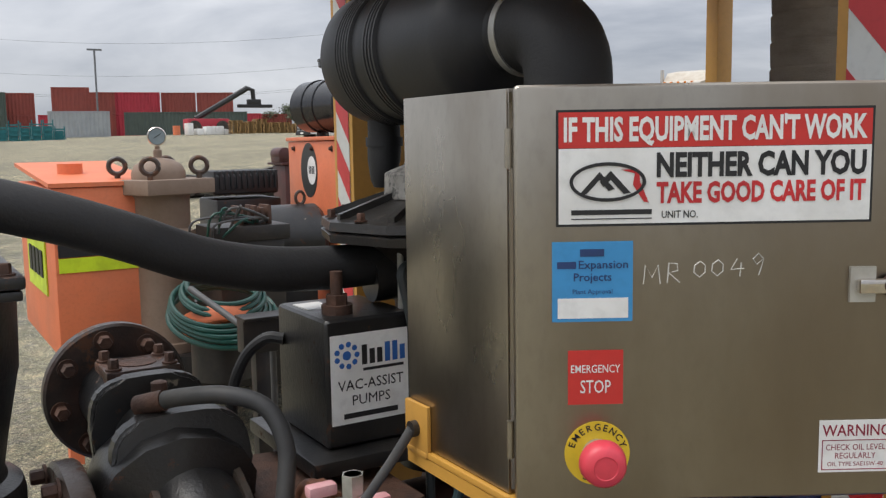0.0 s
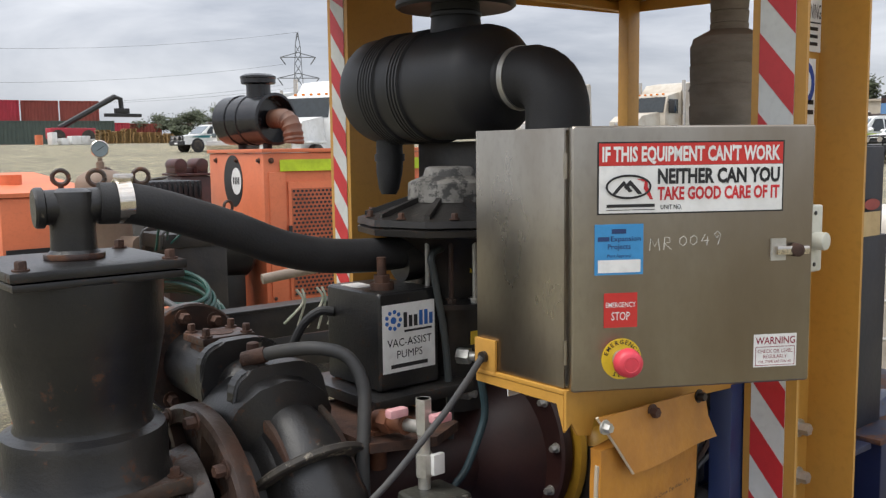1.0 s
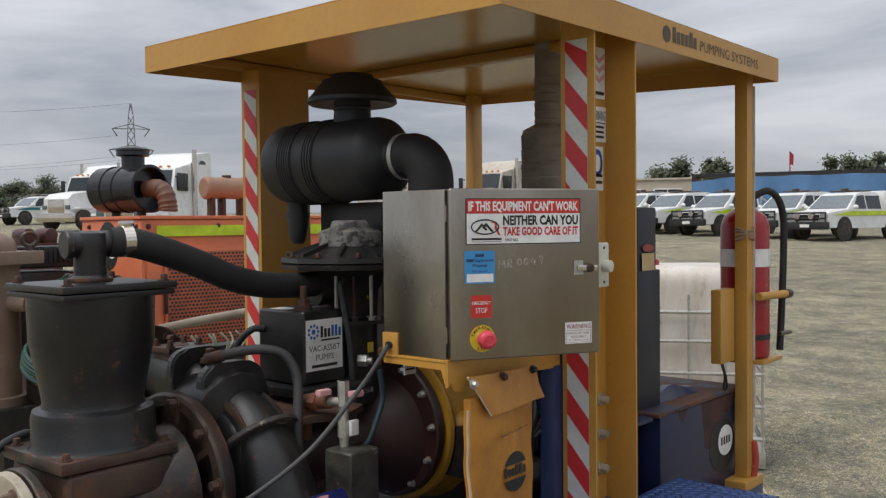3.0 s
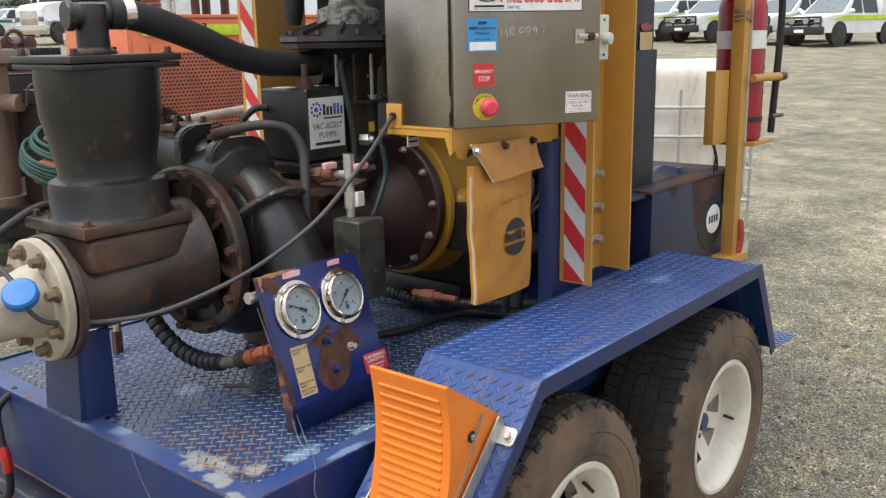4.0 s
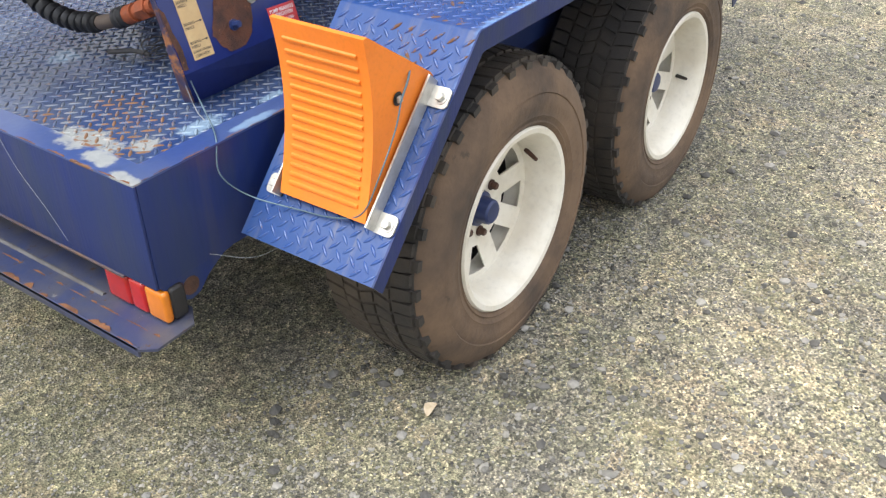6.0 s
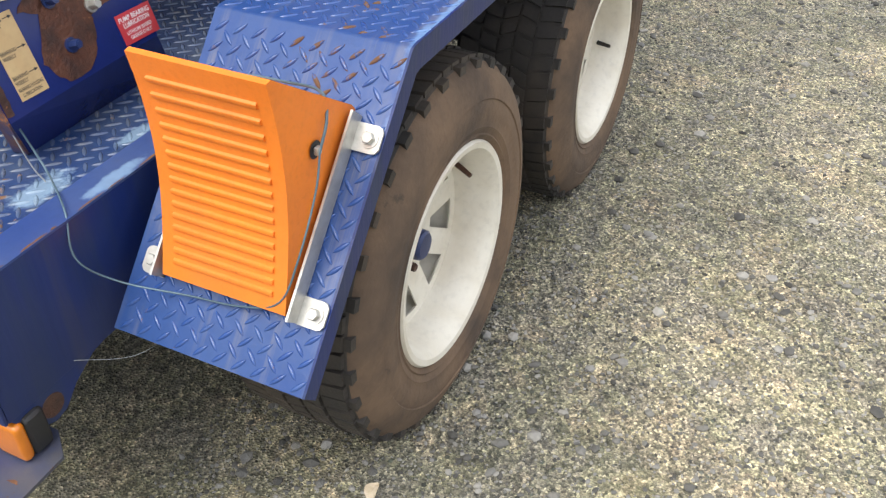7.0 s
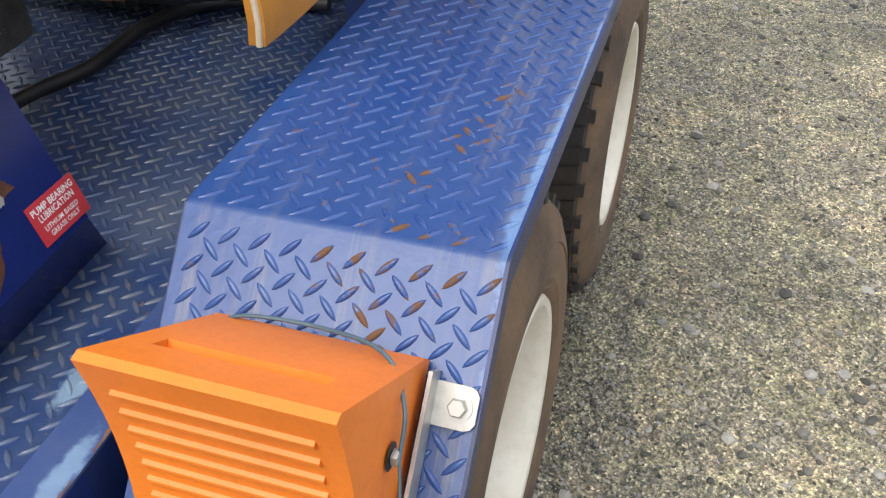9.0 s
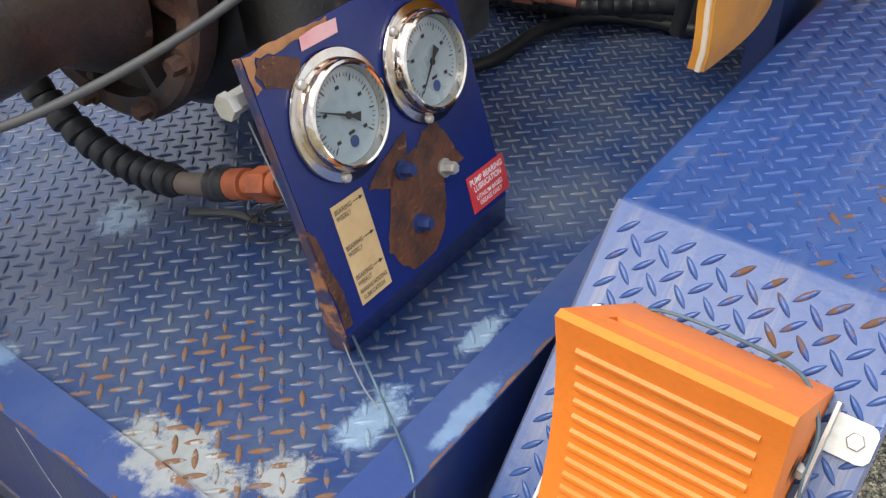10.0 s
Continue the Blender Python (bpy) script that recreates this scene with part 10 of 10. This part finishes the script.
def build_misc():
    # teal crates and pale machines before the containers
    bm = bmnew()
    rnd = random.Random(3)
    z = ground_z(11.5, 89)
    for k in range(6):
        a, b = 8.6 + k * 0.95, 89.2
        h = rnd.uniform(1.2, 2.3)
        for p in (0, 0.8):
            solid(bm, a + p, a + p + 0.1, b, b + 0.1, z, z + h)
        for q in range(4):
            solid(bm, a, a + 0.9, b, b + 0.08, z + q * h / 4, z + q * h / 4 + 0.12)
        solid(bm, a + 0.1, a + 0.8, b + 0.3, b + 1.2, z, z + h * 0.7)
    single("steel_stillage", bm, M_TEAL, "teal steel stillages stacked in the far yard", "stillages", kind="stuff")
    bm = bmnew()
    z = ground_z(27, 88)
    for k in range(5):
        a = 25.2 + k * 0.9
        solid(bm, a, a + rnd.uniform(0.5, 0.9), 88, 89.4, z, z + rnd.uniform(0.4, 1.3), 0.05)
    single("white_machine", bm, M_CARWHITE, "low white plant machine by the pallets", "machine")
    bm = bmnew()
    rod(bm, (24.2, 88.5, z), (24.2, 88.5, z + 0.9), 0.35, 16)
    single("orange_drum", bm, M_GENORANGE, "orange drum by the white machine", "drum")
    # light mast
    bm = bmnew()
    rod(bm, (21.4, 111.0, ground_z(21, 111)), (21.4, 111.0, 13.0), 0.11, 10)
    solid(bm, 20.6, 22.2, 110.9, 111.1, 12.8, 13.0)
    single("light_mast", bm, M_PYLON, "slim grey light mast in the container yard", "light mast")
    # black rubber heap and a maroon frame in the middle ground
    for k, (x, y, r, h, tilt) in enumerate(((5.9, 21.6, 0.62, 0.5, 0.0), (7.0, 20.9, 0.75, 0.45, 0.3), (7.9, 20.6, 0.62, 0.6, -0.2), (8.6, 20.2, 0.6, 0.35, 0.1))):
        z = ground_z(x, y)
        bm = bmnew()
        d = Vector((math.sin(tilt), 0, math.cos(tilt)))
        lathe(bm, Vector((x, y, z)), Vector((x, y, z)) + d, [(0, r * 0.55), (0, r * 0.9), (h * 0.2, r), (h * 0.8, r), (h, r * 0.9), (h, r * 0.55)], 24, closed=True)
        for j in range(18):
            a = 2 * math.pi * j / 18
            solid(bm, x + r * math.cos(a) - 0.06, x + r * math.cos(a) + 0.06, y + r * math.sin(a) - 0.06, y + r * math.sin(a) + 0.06, z + h * 0.1, z + h * 0.9)
        single("scrap_tyre", bm, M_TYRE, "large black scrap tyre lying on the gravel", "tyre", "scrap tyres")
    # curtain-sided trailer with a blue tarpaulin
    t = thing("curtain_trailer", (51, 15, ground_z(51, 15)), "long trailer with a sagging blue tarpaulin curtain", "trailer")
    z = ground_z(50, 16)
    a, b = Vector((48.5, 22.6, z)), Vector((54.5, 3.5, z))
    d = (b - a).normalized()
    nrm = Vector((d.y, -d.x, 0))
    if nrm.x > 0:
        nrm = -nrm
    bm = bmnew()
    L = (b - a).length
    steps = 160
    top, bot = [], []
    for k in range(steps + 1):
        s = L * k / steps
        off = 0.12 * math.sin(s * 2.3) + 0.07 * math.sin(s * 5.1 + 1)
        top.append(bm.verts.new(a + d * s + nrm * 0.02 + Vector((0, 0, 2.72 - 0.25 * max(0, 1 - s / 2.0) - 0.06 * abs(math.sin(s * 1.1))))))
        bot.append(bm.verts.new(a + d * s + nrm * (0.1 + off) + Vector((0, 0, 0.75))))
    for k in range(steps):
        bm.faces.new((top[k], top[k + 1], bot[k + 1], bot[k]))
    part("curtain", bm, M_TARP, t)
    bm = bmnew()
    extrude(bm, [a + Vector((0, 0, 2.75)), b + Vector((0, 0, 2.75)), b - nrm * 2.5 + Vector((0, 0, 2.75)), a - nrm * 2.5 + Vector((0, 0, 2.75))], (0, 0, 0.16))
    extrude(bm, [a + Vector((0, 0, 0.6)), b + Vector((0, 0, 0.6)), b - nrm * 2.5 + Vector((0, 0, 0.6)), a - nrm * 2.5 + Vector((0, 0, 0.6))], (0, 0, 0.14))
    part("deck_and_roof", bm, M_BEDLINER, t)
    bm = bmnew()
    extrude(bm, [a, a + d * 0.25, a + d * 0.25 - nrm * 2.5, a - nrm * 2.5], (0, 0, 2.75))
    part("headboard", bm, M_OXIDE, t)
    for s in (2.5, 14.0, 15.3):
        bm = bmnew()
        p = a + d * s
        rod(bm, p + Vector((0, 0, 0.45)), p - nrm * 0.5 + Vector((0, 0, 0.45)), 0.45, 16)
        part("wheel", bm, M_TYRE, t)
    # cream site building
    h = thing("site_building", (54, 27, ground_z(54, 27)), "low cream site building with dark windows", "building")
    z = ground_z(54, 27)
    a, b = Vector((52.4, 30.6, z)), Vector((55.2, 25.0, z))
    d = (b - a).normalized()
    n2 = Vector((d.y, -d.x, 0))
    if n2.x > 0:
        n2 = -n2
    bm = bmnew()
    extrude(bm, [a, b, b - n2 * 3, a - n2 * 3], (0, 0, 2.55))
    part("wall", bm, M_CREAM, h)
    bm = bmnew()
    extrude(bm, [a + n2 * 0.15 + Vector((0, 0, 2.55)), b + n2 * 0.15 + Vector((0, 0, 2.55)), b - n2 * 3.1 + Vector((0, 0, 2.55)), a - n2 * 3.1 + Vector((0, 0, 2.55))], (0, 0, 0.12))
    part("roof", bm, M_CREAM, h)
    pl = Plate(a, d, (0, 0, 1))
    for u, w, mm in ((0.8, 1.5, M_RUST), (3.2, 1.7, M_GLASS)):
        bm = bmnew()
        pl.slab(bm, u - 0.08, u + w + 0.08, 0.92, 1.98, 0.0, 0.05)
        win = part("window", bm, M_WHITE, h)
        for k in range(2):
            bm = bmnew()
            pl.slab(bm, u + k * w / 2 + 0.03, u + (k + 1) * w / 2 - 0.03, 1.0, 1.9, 0.055, 0.01)
            part("pane", bm, mm, win)
    # red flag on a pole
    bm = bmnew()
    z = ground_z(58, 20)
    rod(bm, (58, 20.3, z), (58, 20.3, z + 4.3), 0.04, 8)
    extrude(bm, [(58, 20.3, z + 4.3), (58, 20.3, z + 3.5), (58.1, 20.12, z + 3.4), (58.1, 20.1, z + 4.1)], (0.02, 0, 0))
    single("safety_flag", bm, M_CRED2, "red flag hanging on a whip pole", "flag")


build_misc()


def build_tree(x, y, h, w, seed):
    z = ground_z(x, y)
    rnd = random.Random(seed)
    t = thing("tree", (x, y, z), "dull green gum tree on the yard's edge", "tree", "far trees")
    bm = bmnew()
    tube(bm, spline([(x, y, z), (x + 0.1, y, z + h * 0.3), (x, y + 0.1, z + h * 0.6)], 4), lambda f: 0.22 - 0.12 * f, 8)
    tips = []
    for k in range(7):
        a = rnd.uniform(0, 6.28)
        tip = Vector((x + w * 0.38 * math.cos(a), y + w * 0.38 * math.sin(a), z + h * rnd.uniform(0.6, 0.95)))
        tips.append(tip)
        tube(bm, spline([(x, y, z + h * rnd.uniform(0.25, 0.5)), tuple((Vector((x, y, z + h * 0.6)) + tip) / 2), tuple(tip)], 4), lambda f: 0.09 - 0.06 * f, 6)
    part("trunk", bm, M_BARK, t)
    verts, faces = [], []
    org = ORG[t.name]
    for k in range(2600):
        tip = rnd.choice(tips)
        g = [rnd.gauss(0, 1) for _ in range(3)]
        p = tip + Vector((g[0] * w * 0.11, g[1] * w * 0.11, g[2] * h * 0.075)) - org
        s = rnd.uniform(0.10, 0.24)
        u = Vector((rnd.gauss(0, 1), rnd.gauss(0, 1), rnd.gauss(0, 1))).normalized() * s
        v = u.orthogonal().normalized() * s * 0.5
        b = len(verts)
        verts += [tuple(p - u), tuple(p + v), tuple(p + u), tuple(p - v)]
        faces.append((b, b + 1, b + 2, b + 3))
    me = bpy.data.meshes.new("crown")
    me.from_pydata(verts, [], faces)
    me.materials.append(M_LEAF)
    ob = new("crown", me)
    ob.parent = t
    ORG[ob.name] = org
    tagged(ob, kind="stuff")


for k, (tx, ty, th, tw) in enumerate(((73.8, 36.8, 4.5, 3.5), (75.5, 33.1, 4.6, 2.2), (79.4, 23.4, 4.3, 2.8), (80.2, 21.4, 4.5, 2.2), (35.6, 75.8, 1.6, 1.7), (33.5, 78.0, 1.4, 1.5),
                                      (50.0, 107.3, 4.4, 5.0), (48.0, 109.3, 3.8, 4.4), (44.6, 112.0, 3.6, 4.6))):
    build_tree(tx, ty, th, tw, 20 + k)


def build_pylon():
    x, y, z = 152.0, 258.0, ground_z(152, 258)
    t = thing("power_pylon", (x, y, z), "grey lattice power pylon on the skyline", "pylon")
    s = Vector((0.86, -0.51, 0))
    q = Vector((0.51, 0.86, 0))

    def at(u, v, h):
        return Vector((x, y, z)) + s * u + q * v + Vector((0, 0, h * 1.16))

    bm = bmnew()
    lv = [0, 7, 12.5, 17, 20.5, 23.5, 26, 28.5, 32]
    wid = [3.2, 2.4, 1.9, 1.5, 1.2, 1.05, 0.9, 0.75, 0.15]
    for (h0, w0), (h1, w1) in zip(zip(lv, wid), zip(lv[1:], wid[1:])):
        for a, b in ((-1, -1), (1, -1), (1, 1), (-1, 1)):
            tube(bm, [at(a * w0, b * w0, h0), at(a * w1, b * w1, h1)], 0.12, 5)
        for b in (-1, 1):
            tube(bm, [at(-w0, b * w0, h0), at(w1, b * w1, h1)], 0.07, 4)
            tube(bm, [at(w0, b * w0, h0), at(-w1, b * w1, h1)], 0.07, 4)
    part("mast", bm, M_PYLON, t)
    for h, w in ((19.5, 6.6), (25.2, 5.6)):
        bm = bmnew()
        for sg in (-1, 1):
            tube(bm, [at(0, 0, h + 1.3), at(sg * w, 0, h)], 0.14, 5)
            tube(bm, [at(0, 0, h), at(sg * w, 0, h)], 0.14, 5)
            tube(bm, [at(sg * w, 0, h), at(sg * (w - 1.6), 0, h - 2.0)], 0.2, 5)
        part("arm", bm, M_PYLON, t)
    for h, w in ((17.6, -5.2), (23.3, -4.2), (32, 0), (17.6, 5.2)):
        bm = bmnew()
        a = at(w, 0, h)
        b = a + Vector((-190, 95, 6))
        tube(bm, [a + (b - a) * f + Vector((0, 0, -9 * 4 * f * (1 - f))) for f in (k / 14 for k in range(15))], 0.045, 4)
        part("power_line", bm, M_PYLON, t)


build_pylon()

# ---- stones on the gravel ----
scatter_stones("gravel", 42000, -0.5, 3.4, -1.5, 0.78, 0.0022, 0.0075, 1, "fine loose grit lying on the yard")
scatter_stones("loose_stones", 5200, -1.2, 4.4, -1.9, 0.75, 0.004, 0.019, 2, "small grey and tan stones scattered on the yard")
scatter_stones("rear_gravel", 14000, -1.2, -0.1, -0.6, 2.4, 0.0022, 0.0065, 5, "fine loose grit behind the trailer")
